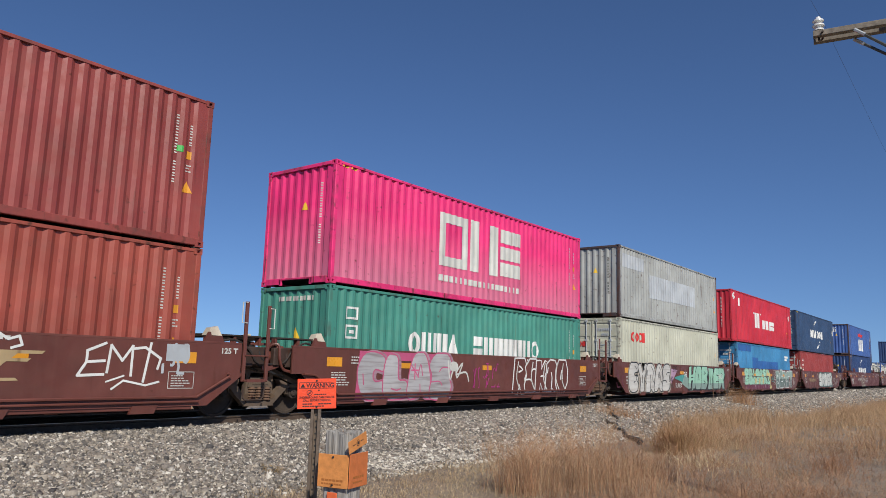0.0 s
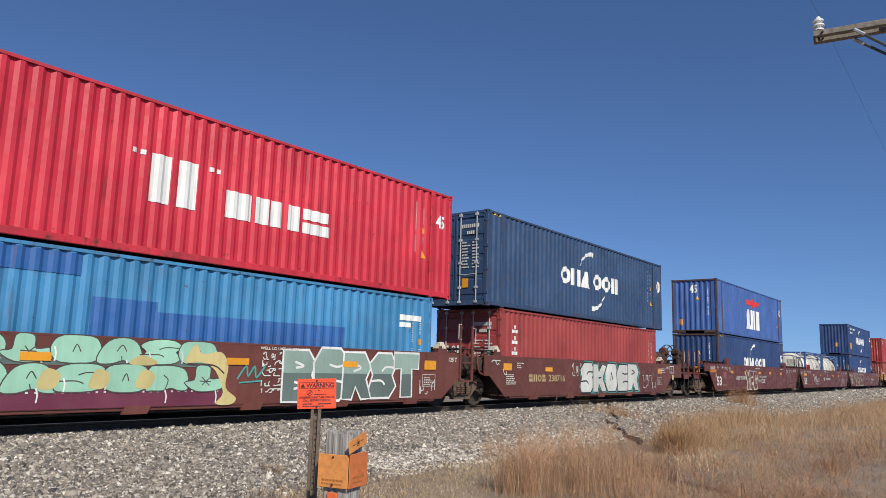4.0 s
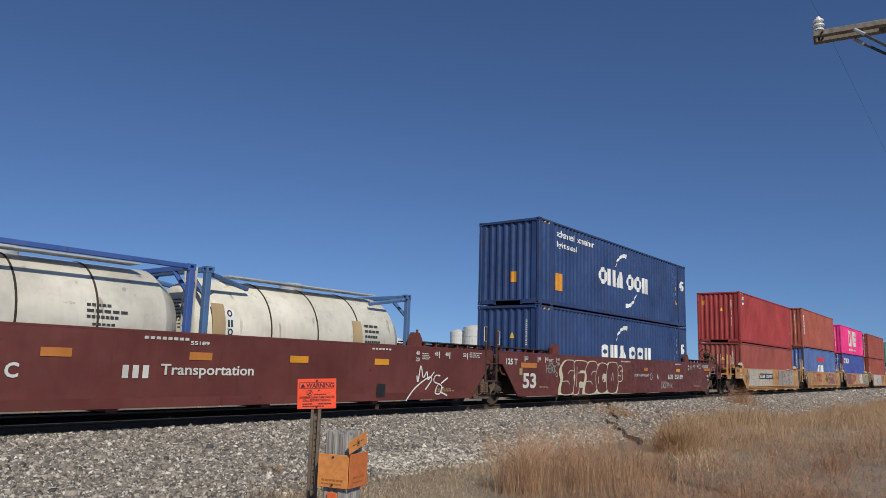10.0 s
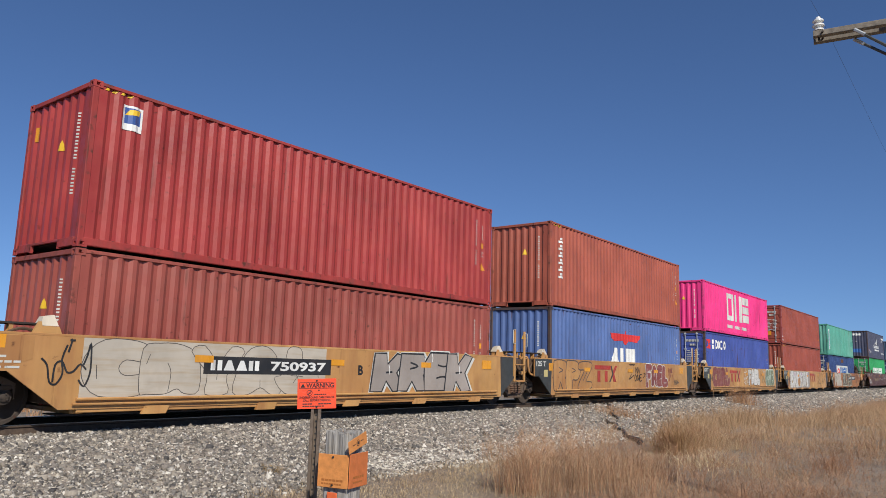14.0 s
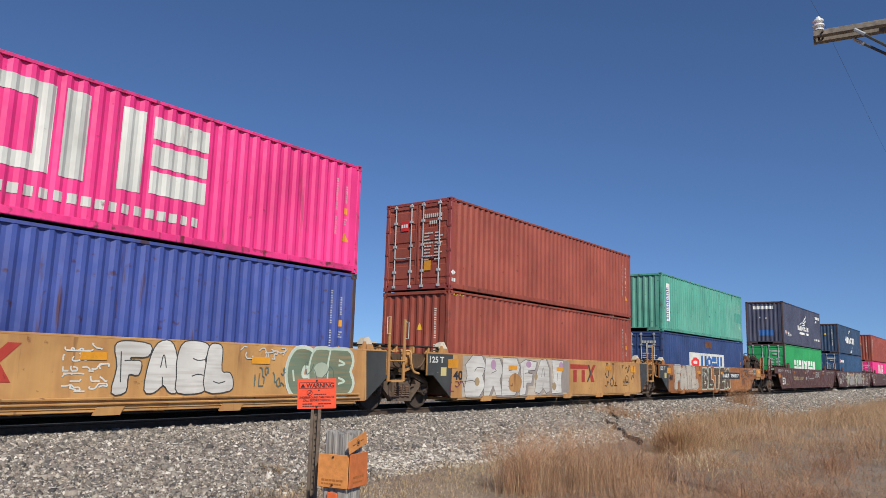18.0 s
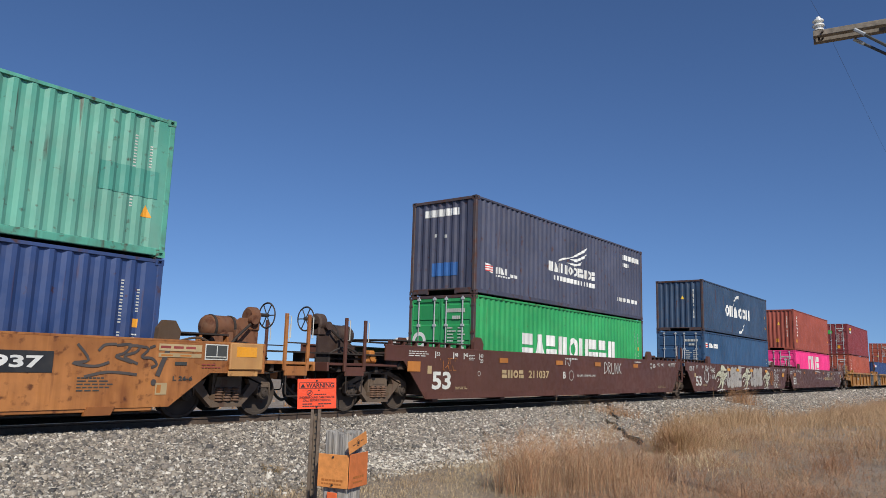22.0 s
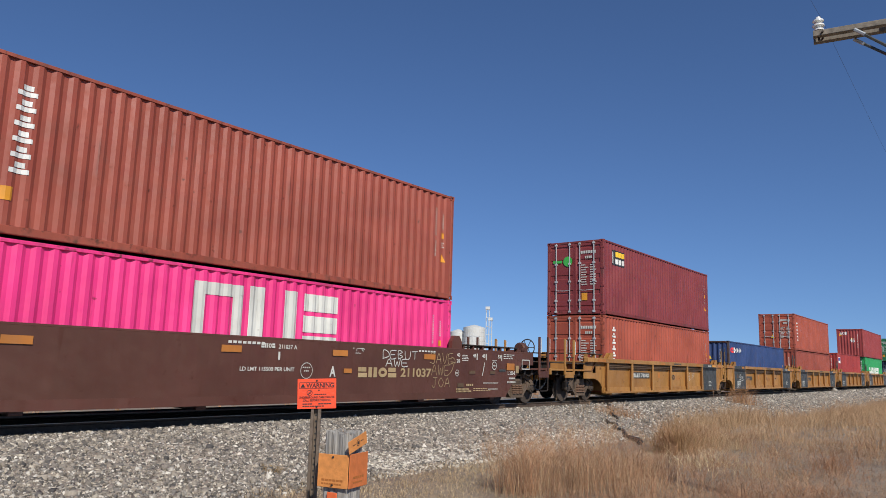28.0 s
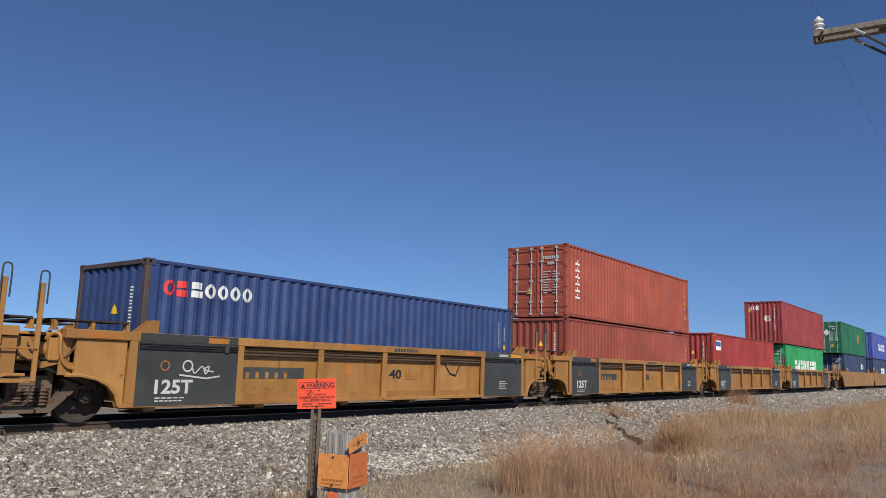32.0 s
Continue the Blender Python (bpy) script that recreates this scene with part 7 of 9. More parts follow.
C_MARKS = [
    [("reflector", rect(-7.55, 1.2, 0.44, 0.2), "amber"), ("print_block", lines(-7.6, 0.9, 0.9, 0.24, 3), "off_white"), ("grey_patch", rect(-8.1, 1.2, 0.32, 0.14), "ttx_gray")] + [("graffiti", rect(-5.95, 0.44, 5.3, 0.96), "spray_pale")] + letters(-5.9, 0.46, 5.0, 0.95, "CNYAU", "spray_pale", "spray_line", 0.014, seed=41) + [("number_plate_ground", rect(-3.7, 0.84, 3.2, 0.33), "black"), ("maker_mark", blocks(-3.55, 0.91, 1.15, 0.19, "pttp"), "white"), ("car_number", words("750937", -2.15, 0.91, 1.5, 0.19), "white"), ("graffiti", squiggle(-6.6, 0.6, 0.8, 0.75, 42, 4, 0.03), "black"), ("unit_letter", words("B", 0.35, 0.85, 0.16, 0.22), "black")] + letters(0.8, 0.44, 3.9, 0.97, "KREK", "spray_fog", "black", 0.05, False, seed=43, lean=0.12, halo="off_white", shine="white") + amber(-3.9, -0.5, 2.6, z=1.05, w=0.4, h=0.13) + amber(5.3, z=1.05, w=0.45, h=0.24),
    ttx40(ttx_mark(-3.15) + [] + letters(-6.1, 0.42, 2.7, 0.97, "RPZ", "ttx_yellow", "spray_line", 0.035, lap=0.1, seed=44) + tag("ONE", 0.35, 0.72, 0.75, 0.26, 0.04, "black") + tag("NV", 0.45, 1.02, 0.5, 0.24, 0.035, "black") + [("graffiti", ribbon([(0.3, 0.95), (-0.15, 0.8), (0.05, 0.98)], 0.04) + ribbon([(1.2, 0.85), (1.42, 0.98), (1.25, 1.02)], 0.04), "black")] + letters(1.45, 0.46, 2.4, 0.95, "FAEL", "spray_maroon", "off_white", 0.032, lap=0.08, seed=46) + tag("TAHC", 3.95, 1.08, 0.5, 0.18, 0.022, "brown_red") + [("graffiti", squiggle(3.95, 0.75, 0.55, 0.5, 47, 4, 0.02), "brown_red"), ("car_number", words("750937", -0.2, 1.32, 0.6, 0.06), "black")] + amber(-3.96, -0.26, 2.3, z=1.05, w=0.44, h=0.13)),
    ttx40(letters(-6.0, 0.42, 2.75, 1.0, "CONU", "spray_maroon", "tan_mark", 0.025, lap=0.2, seed=48) + ttx_mark(-3.15) + [("graffiti", [q for i in range(5) for q in squiggle(-0.62, 0.55 + i * 0.16, 0.75, 0.12, 140 + i, 5, 0.025)], "off_white")] + letters(0.2, 0.5, 2.4, 0.93, "FAEL", "spray_white", "ttx_gray", 0.022, lap=0.06, seed=49) + letters(3.95, 0.42, 1.85, 0.96, "COB", "spray_sage", "pale_mint", 0.05, lap=0.16, seed=50, halo="off_white", drop=(0, 0, 0.03)) + [("graffiti", disc(4.85, 0.95, 0.22, 16, 0.16), "pale_sage"), ("graffiti", squiggle(4.4, 0.6, 0.9, 0.5, 152, 4, 0.02), "sage_dark")] + [("graffiti", squiggle(3.1, 0.62, 0.75, 0.36, 51, 7, 0.025), "sage_dark"), ("graffiti", squiggle(2.7, 1.15, 1.2, 0.22, 151, 8, 0.025), "off_white")] + amber(-3.96, -0.36, 3.0, z=1.05, w=0.44, h=0.13)),
    ttx40([("graffiti", rect(-5.8, 0.3, 5.9, 1.1), "spray_pale"), ("graffiti", rect(-0.3, 0.34, 0.55, 1.05), "spray_fog")] + letters(-5.7, 0.29, 5.6, 1.12, "SRBFAI", "spray_white", "spray_line", 0.02, False, lap=0.03, seed=52, halo="spray_fog", drop=(0.07, -0.05, 0.05), lean=0.06) + [("graffiti", [bend([(-3.4, 0.45), (-2.9, 0.42), (-2.75, 0.75), (-3.1, 0.95), (-3.45, 0.8)])], "ttx_yellow"), ("graffiti", disc(-4.3, 1.18, 0.14, 14), "lilac"), ("graffiti", disc(-2.35, 1.22, 0.16, 14, 0.1), "lilac"), ("graffiti", disc(-1.9, 0.85, 0.1, 12), "tan_mark"), ("graffiti", disc(-0.75, 0.55, 0.13, 12), "tan_mark"), ("graffiti", disc(-0.3, 1.2, 0.14, 14), "lilac"), ("graffiti", disc(-5.1, 0.7, 0.12, 12), "tan_mark")] + ttx_mark(0.36) + [("graffiti", squiggle(3.0, 0.55, 1.2, 0.8, 53, 4, 0.03), "black"), ("graffiti", hoop(3.6, 0.68, 0.16, 0.03, 14) + hoop(4.95, 0.8, 0.14, 0.025, 14) + squiggle(4.5, 0.7, 1.1, 0.6, 54, 4, 0.025), "black"), ("graffiti", squiggle(-6.5, 0.45, 0.9, 0.25, 55, 5, 0.025), "plum")] + amber(-3.5, -0.6, z=1.04, w=0.46, h=0.13) + amber(3.1, z=1.1, w=0.46, h=0.16)),
    ttx40(letters(-5.6, 0.36, 3.1, 1.05, "FAIL", "spray_pale", "spray_line", 0.018, lap=0.1, seed=56, halo="off_white", drop=(0, 0, 0.025)) + letters(-1.95, 0.32, 4.4, 1.08, "BLTEA", "spray_bark", "pale_mint", 0.06, False, lap=0.0, seed=57, lean=0.06) + [("number_plate_ground", rect(1.1, 0.84, 3.1, 0.33), "black"), ("maker_mark", blocks(1.25, 0.91, 1.1, 0.19, "pttp"), "white"), ("car_number", words("750937", 2.6, 0.91, 1.45, 0.19), "white"), ("graffiti", squiggle(-1.9, 0.5, 0.8, 0.8, 58, 5, 0.025), "off_white"), *(("graffiti", ribbon(p, 0.045), "spray_line") for p in SCRAWL), ("graffiti", ribbon([(6.15, 1.26), (6.05, 1.0), (5.98, 0.8)], 0.09), "spray_line"), ("graffiti", disc(5.92, 0.69, 0.055, 12), "spray_line"), ("label_plate", rect(5.97, 1.13, 0.86, 0.07), "tan_mark"), ("label_plate", rect(5.97, 1.24, 0.86, 0.12), "tan_mark"), ("print_block", bars(6.0, 1.28, 0.75, 0.045, 3, fill=0.8), "brown_red"), ("print_block", bars(6.02, 1.145, 0.75, 0.03, 2, fill=0.6), "amber_dull"), ("label_plate", rect(5.96, 0.48, 0.22, 0.2), "tan_mark"), ("print_block", rect(5.985, 0.51, 0.08, 0.14), "amber_dull"), ("capacity_mark", words("L 26-6", 6.28, 0.72, 0.4, 0.08), "ttx_gray"), ("grey_patch", rect(6.3, 0.99, 0.24, 0.06), "ttx_gray"), ("stencil_ground", rect(6.92, 1.12, 0.46, 0.25), "ttx_gray"), ("stencil_frame", ring(6.9, 1.1, 0.5, 0.29, 0.02), "off_white"), ("stencil_frame", rect(7.15, 1.16, 0.016, 0.2) + rect(6.93, 1.15, 0.44, 0.016), "off_white"), ("print_block", lines(6.85, 0.95, 0.5, 0.1, 2), "brown_red")] + amber(-2.6, 0.9, z=1.06, w=0.44, h=0.13), worn_end=True),
]
unit_row([-6.86, 8.65, 24.55, 40.35, 55.94], "40", ["ttx_yellow"] * 4 + ["ttx_yellow_worn"], ["weathered yellow steel well car with dark grey ends and graffiti"], "five-unit yellow well car", C_MARKS, piped=3, end_colour="ttx_gray", gear="lr")


def wader(u, v, k):
    """A sprayed long-legged bird with one big eye."""
    P = lambda p: [[(u + a * k, v + b * k) for a, b in bend(p)]]
    shapes = [[(0, .56), (.3, .85), (.65, .98), (1.05, 1.0), (1.1, .7), (.75, .72), (.4, .75), (.1, .6)], [(.95, .98), (1.05, 1.27), (1.45, 1.26), (1.75, 1.1), (2.0, 1.08), (1.7, 1.0), (1.45, 1.04), (1.3, .92)],
              [(1.3, .98), (1.55, .88), (2.08, .95), (1.85, .7), (1.5, .56), (1.15, .52), (1.1, .8)], [(.85, .62), (.8, .4), (.55, .24), (.36, .16), (.62, .2), (.9, .36), (1.05, .55)], [(1.0, .55), (1.36, .52), (1.3, .3), (1.08, .08), (.98, .06), (1.06, .3)]]
    C = (u + 1.15 * k, v + 0.78 * k)
    feet = [[(.3, .0), (.7, .05), (1.0, .08), (1.55, .05)], [(.75, -.02), (1.0, .08), (1.15, -.02)], [(1.45, .45), (1.4, .3)], [(1.5, .45), (1.75, .28)], [(1.55, .5), (1.7, .5)], [(.3, .45), (.6, .58)], [(.5, .6), (.65, .6)]]
    ink = [[(-.24, -.02), (-.1, .12), (.1, .12), (.24, -.02)], [(-.24, -.02), (-.1, -.12), (.1, -.12), (.24, -.02)], [(-.1, .1), (-.06, -.04), (.06, -.04), (.1, .1)], [(-.7, .0), (-.55, .08), (-.45, -.02), (-.6, -.06), (-.3, .02)], [(.35, -.05), (.5, .0), (.62, -.1), (.5, -.14), (.4, -.04)], [(-.12, .2), (.12, .2)], [(0, .2), (0, .3)], [(-.3, -.2), (-.22, -.32), (-.14, -.2), (-.06, -.32), (.02, -.22)]]
    out = [("graffiti", [grown(P(s)[0], 0.03)], "spray_line") for s in shapes] + [("graffiti", P(s), "spray_cream") for s in shapes]
    out += [("graffiti", disc(C[0], C[1], 0.25 * k, 20), "spray_line"), ("graffiti", disc(C[0], C[1], 0.225 * k, 20), "spray_cream")]
    out += [("graffiti", ribbon([(u + a * k, v + b * k) for a, b in p], 0.035), "off_white") for p in feet]
    return out + [("graffiti", ribbon([(C[0] + a * k, C[1] + b * k) for a, b in p], 0.02), "spray_line") for p in ink]


D_MARKS = [
    big53([("maker_mark", blocks(-5.05, 0.8, 1.25, 0.24, "bpdb"), "tan_mark"), ("car_number", words("211037", -3.55, 0.8, 1.27, 0.24), "tan_mark"), ("unit_letter", words("B", -1.35, 0.8, 0.18, 0.22), "off_white"), ("stencil", hoop(-0.78, 0.9, 0.17, 0.02), "off_white"), ("print_block", words("LD LMT 115500 PER UNIT", -0.35, 0.87, 1.4, 0.07), "off_white"), tag("DRUNK", 1.75, 0.98, 1.55, 0.4, 0.032)[0], ("graffiti", squiggle(-8.0, 1.0, 0.75, 0.3, 62, 7, 0.016), "amber_dull"), ("graffiti", squiggle(-1.2, 1.2, 0.4, 0.2, 63, 3, 0.02), "off_white")] + amber(-9.3, z=0.95, w=0.5, h=0.25, colour="amber_dull") + amber(-5.19, -1.83, 1.0, 4.36, z=1.24, w=0.46, h=0.14, colour="amber_dull")),
    big53(letters(-3.65, 0.37, 2.72, 1.15, "USNE", "graffiti_gray", "spray_line", 0.025, lap=0.05, seed=64) + wader(-0.98, 0.27, 0.9) + letters(0.72, 0.42, 2.55, 1.1, "USNE", "graffiti_gray", "spray_line", 0.025, lap=0.05, seed=64) + wader(3.35, 0.27, 0.83) + wader(-5.54, 0.23, 1.0) + [("graffiti", hoop(-6.85, 0.97, 0.36, 0.04, 20, 0.32) + hoop(-6.75, 0.95, 0.2, 0.03, 16, 0.34), "off_white"), tag("AWE", -6.05, 1.14, 0.55, 0.22, 0.032)[0], tag("VVA", -6.02, 0.84, 0.5, 0.22, 0.032)[0], ("unit_letter", words("C", -3.85, 0.8, 0.17, 0.24), "off_white"), tag("AWE", -1.5, 0.75, 0.4, 0.14, 0.022, "spray_line")[0]] + [tag("SAVE", 5.95, 0.75, 1.2, 0.38, 0.035)[0], tag("HOME", 5.8, 0.32, 1.1, 0.34, 0.035)[0], ("graffiti", hoop(5.4, 0.92, 0.4, 0.04, 22, 0.42) + squiggle(5.15, 0.65, 0.5, 0.55, 168, 4, 0.05), "amber_dull"), ("capacity_mark", words("125 T", -9.2, 1.2, 0.62, 0.2), "off_white"), ("car_number", words("211037", 0.25, 1.38, 0.5, 0.09), "off_white")] + amber(-3.5, -1.9, 0.75, 3.9, z=1.24, w=0.5, h=0.14) + amber(8.0, z=1.0, w=0.5, h=0.22)),
    big53([("capacity_mark", words("125 T", -9.2, 1.2, 0.62, 0.2), "off_white"), ("unit_letter", words("A", 1.47, 0.81, 0.18, 0.23), "off_white"), ("maker_mark", blocks(2.35, 0.8, 1.36, 0.23, "bpdb"), "tan_mark"), ("car_number", words("211037", 3.82, 0.81, 1.2, 0.22), "tan_mark"), ("print_block", words("LD LMT 115500 PER UNIT", -0.9, 0.91, 1.37, 0.08), "off_white"), ("car_number", words("211037 A", 0.02, 1.36, 0.49, 0.09), "off_white"), ("maker_mark", blocks(-0.42, 1.37, 0.36, 0.09, "bpdb"), "off_white"), ("length_mark", rect(0.02, 1.14, 0.05, 0.16), "off_white"), ("stencil", hoop(0.8, 0.93, 0.17, 0.014) + bars(0.69, 0.98, 0.22, 0.03, 4) + bars(0.73, 0.91, 0.14, 0.03, 3), "off_white"), tag("DEBUT", 3.15, 1.24, 1.35, 0.2, 0.02, "off_white")[0], tag("AWE", 3.27, 1.06, 0.87, 0.18, 0.02, "off_white")[0], tag("SAVE", 4.95, 1.16, 1.02, 0.27, 0.018, "tan_mark")[0], tag("AWE", 5.02, 0.86, 0.8, 0.27, 0.018, "tan_mark")[0], tag("JOA", 5.05, 0.56, 0.8, 0.24, 0.018, "tan_mark")[0], ("graffiti", ribbon([(5.85, 1.34), (5.98, 1.3), (6.02, 1.22)], 0.018) + ribbon([(5.82, 1.22), (6.04, 1.2)], 0.018) + ribbon([(5.98, 1.2), (5.9, 1.02), (5.78, 0.9)], 0.018), "tan_mark"), ("graffiti", squiggle(2.15, 1.33, 0.49, 0.12, 70, 4, 0.014), "off_white"), ("stencil", hoop(6.12, 0.93, 0.085, 0.012) + bars(6.06, 0.91, 0.12, 0.04, 3), "off_white"), ("reflector", rect(6.68, 0.91, 0.28, 0.09), "rust_dark"), ("reflector", rect(7.7, 0.91, 0.25, 0.09), "rust_dark"), ("reflector", rect(6.15, 0.55, 0.28, 0.11), "rust_dark"), ("print_block", bars(6.55, 0.58, 0.34, 0.06, 4), "tan_mark"), ("print_block", bars(6.1, 0.42, 0.7, 0.045, 12) + bars(6.1, 0.48, 0.6, 0.045, 10), "tan_mark"), ("print_block", bars(7.35, 0.65, 0.75, 0.025, 16), "off_white"), ("print_block", bars(7.6, 0.48, 0.5, 0.025, 12), "off_white"), ("grey_patch", rect(8.15, 0.99, 0.35, 0.06), "ttx_gray"), ("maker_mark", rect(1.89, 0.89, 0.25, 0.1), "amber_dull"), ("stencil", hoop(7.9, 1.15, 0.12, 0.022) + bars(7.83, 1.13, 0.14, 0.035, 3) + bars(7.8, 1.29, 0.24, 0.02, 6), "off_white"), ("capacity_mark", words("L 200-5", 8.62, 0.9, 0.4, 0.1), "off_white"), ("stencil_frame", ring(9.4, 1.06, 0.45, 0.3, 0.03), "off_white"), ("print_block", bars(8.68, 0.77, 0.36, 0.05, 6) + bars(8.6, 0.66, 0.46, 0.05, 7), "off_white"), ("graffiti", ribbon([(7.3, 0.86), (7.36, 1.05), (7.4, 1.23)], 0.03), "off_white"), ("label_plate", rect(9.05, 0.95, 0.17, 0.22), "tan_mark")] + amber(-5.19, -1.35, 1.53, 4.7, z=1.26, w=0.46, h=0.13, colour="amber_dull") + amber(-8.2, z=1.05, w=0.5, h=0.22, colour="amber_dull") + amber(8.56, z=1.03, w=0.42, h=0.2, colour="amber_dull")),
]
unit_row([77.9, 97.8, 117.3], "53", "bnsf_dull", ["dull brown steel well car with painted numerals"], "three-unit dull brown well car", D_MARKS, guide="plate", gear="lr")


def ribbed(extra):
    return [("numeral", words("40", 0.32, 0.76, 0.45, 0.23), "black"), ("capacity_mark", words("125T", -5.92, 0.49, 0.75, 0.25), "off_white"), ("print_block", lines(-5.9, 0.36, 0.6, 0.1, 2), "off_white"), ("stencil", hoop(-5.75, 0.98, 0.09, 0.02), "amber_dull"), ("print_block", lines(4.9, 0.5, 0.5, 0.25, 4), "off_white"), ("print_block", lines(0.9, 0.75, 1.0, 0.2, 3), "amber_dull"), ("label_plate", rect(-1.2, 0.85, 0.25, 0.22), "amber_dull"),
            ("chord_reflector", rect(-4.9, 1.4, 0.45, 0.1), "amber_dull"), ("chord_reflector", rect(3.2, 1.4, 0.45, 0.1), "amber_dull"), ("chord_reflector", rect(-1.2, 1.4, 0.45, 0.1), "amber_dull"), ("chord_reflector", rect(5.5, 1.4, 0.58, 0.1), "amber"), ("chord_reflector", rect(6.4, 1.4, 0.6, 0.1), "amber_dull"), ("chord_reflector", rect(-7.2, 1.4, 0.62, 0.1), "amber_dull"), ("chord_print", bars(4.9, 1.41, 0.5, 0.07, 5), "off_white"), ("chord_print", bars(0.3, 1.42, 0.9, 0.07, 8), "ttx_gray")] + extra


def ribbed_first(extra):
    return [m for m in ribbed(extra) if m[0] not in ("capacity_mark", "stencil")]


E_MARKS = [
    ribbed_first([("number_plate_ground", rect(-3.86, 0.82, 1.76, 0.24), "ttx_gray"), ("maker_mark", blocks(-3.76, 0.86, 0.7, 0.16, "pttp"), "off_white"), ("car_number", words("781000", -2.98, 0.86, 0.85, 0.16), "off_white"), ("graffiti", squiggle(2.4, 0.75, 0.9, 0.3, 71, 5, 0.02), "off_white")]),
    ribbed([("maker_mark", rect(-4.0, 0.76, 1.6, 0.22), "ttx_gray"), ("maker_mark", bars(-3.9, 0.76, 1.2, 0.12, 5, fill=0.35), "ttx_orange"), ("graffiti", hoop(-5.3, 0.98, 0.11, 0.03, 14) + ribbon([(-5.2, 0.95), (-5.15, 0.85), (-5.0, 0.98), (-4.92, 0.84), (-4.85, 0.98), (-4.95, 0.92), (-4.75, 0.88)], 0.025) + strokes([(-5.45, 0.82), (-4.9, 0.76), (-4.62, 0.8)], 0.03), "off_white"), ("graffiti", strokes([(2.5, 1.15), (2.75, 0.9), (3.0, 0.85), (3.15, 1.1)], 0.05), "black")]),
    ribbed([("maker_mark", rect(-4.0, 0.76, 1.6, 0.22), "ttx_gray"), ("maker_mark", bars(-3.9, 0.76, 1.2, 0.12, 5, fill=0.35), "ttx_orange")]), ribbed([]), ribbed([]),
]
unit_row([139.15, 154.65, 170.3, 186.0, 201.6], "rib", "ttx_orange", ["orange-yellow ribbed steel well car with dark end panels"], "first ribbed orange-yellow well car", E_MARKS, guide="gusset")
unit_row([223.5, 241.9, 261.6], "53", "ttx_orange", ["plain orange-yellow steel well car far along the train"], "far orange-yellow well car", (), guide="plate")
unit_row([283.5, 299.0, 314.5, 330.0, 345.5], "40", "bnsf_brown", ["rust-brown steel well car far along the train"], "far brown well car", ())


def arcs(u, z):
    """Two white swooshes above and below a mark."""
    return [("maker_mark", "near", arc(u + 0.05, z + 0.28, 1.1, 152, 84, 0.03, 0.2, 12, 0.92), "white"), ("maker_mark", "near", arc(u + 0.1, z + 0.3, 1.1, -28, -92, 0.03, 0.2, 12, 0.92), "white")]


def line_mark(u, z, w=4.7, h=0.6):
    return [("maker_mark", "near", blocks(u, z, w * 0.49, h, "dpt") + blocks(u + w * 0.53, z, w * 0.49, h, "ddp"), "white")]


def square_mark(u, z, k=1.0, sub=True):
    """A big square ring, a pair of bars and stacked bars, with a line of small print under them."""
    out = [("maker_mark", "near", ring(u, z, 1.27 * k, 1.48 * k, 0.27 * k) + rect(u + 1.42 * k, z, 0.42 * k, 1.5 * k) + rect(u + 2.42 * k, z, 0.42 * k, 1.5 * k) + rect(u + 3.02 * k, z + 0.04, 1.15 * k, 0.42 * k) + rect(u + 3.02 * k, z + 0.55 * k, 1.15 * k, 0.4 * k) + rect(u + 3.02 * k, z + 1.06 * k, 1.15 * k, 0.42 * k), "off_white")]
    return out + ([("maker_print", "near", bars(u, z - 0.42, 4.15 * k, 0.17, 18, fill=0.66), "off_white")] if sub else [])


def wing_red(u, z):
    return [("maker_mark", "near", [[(u - 1.48, z + 0.42), (u - 1.15, z + 0.12), (u - 0.22, z + 0.16), (u - 0.1, z), (u, z + 0.42)], [(u, z + 0.42), (u - 0.1, z), (u + 0.1, z), (u + 0.22, z + 0.16), (u + 1.15, z + 0.12), (u + 1.5, z + 0.42)], [(u - 0.1, z + 0.42), (u + 0.1, z + 0.42), (u + 0.08, z + 0.55), (u - 0.08, z + 0.55)]], "logo_red")]


def column_mark(u, z0, z1, n=6):
    """A mark set downwards, as plain blocks."""
    step = (z1 - z0) / n
    return [("maker_mark", "near", [q for i in range(n) for q in (rect(u, z0 + i * step, 0.3, step * 0.3) + rect(u + 0.08, z0 + i * step + step * 0.38, 0.16, step * 0.34))], "white")]


def numeral45(u, z, size=0.5):
    return [("numeral", "near", words("45", u, z, size, size), "white")]


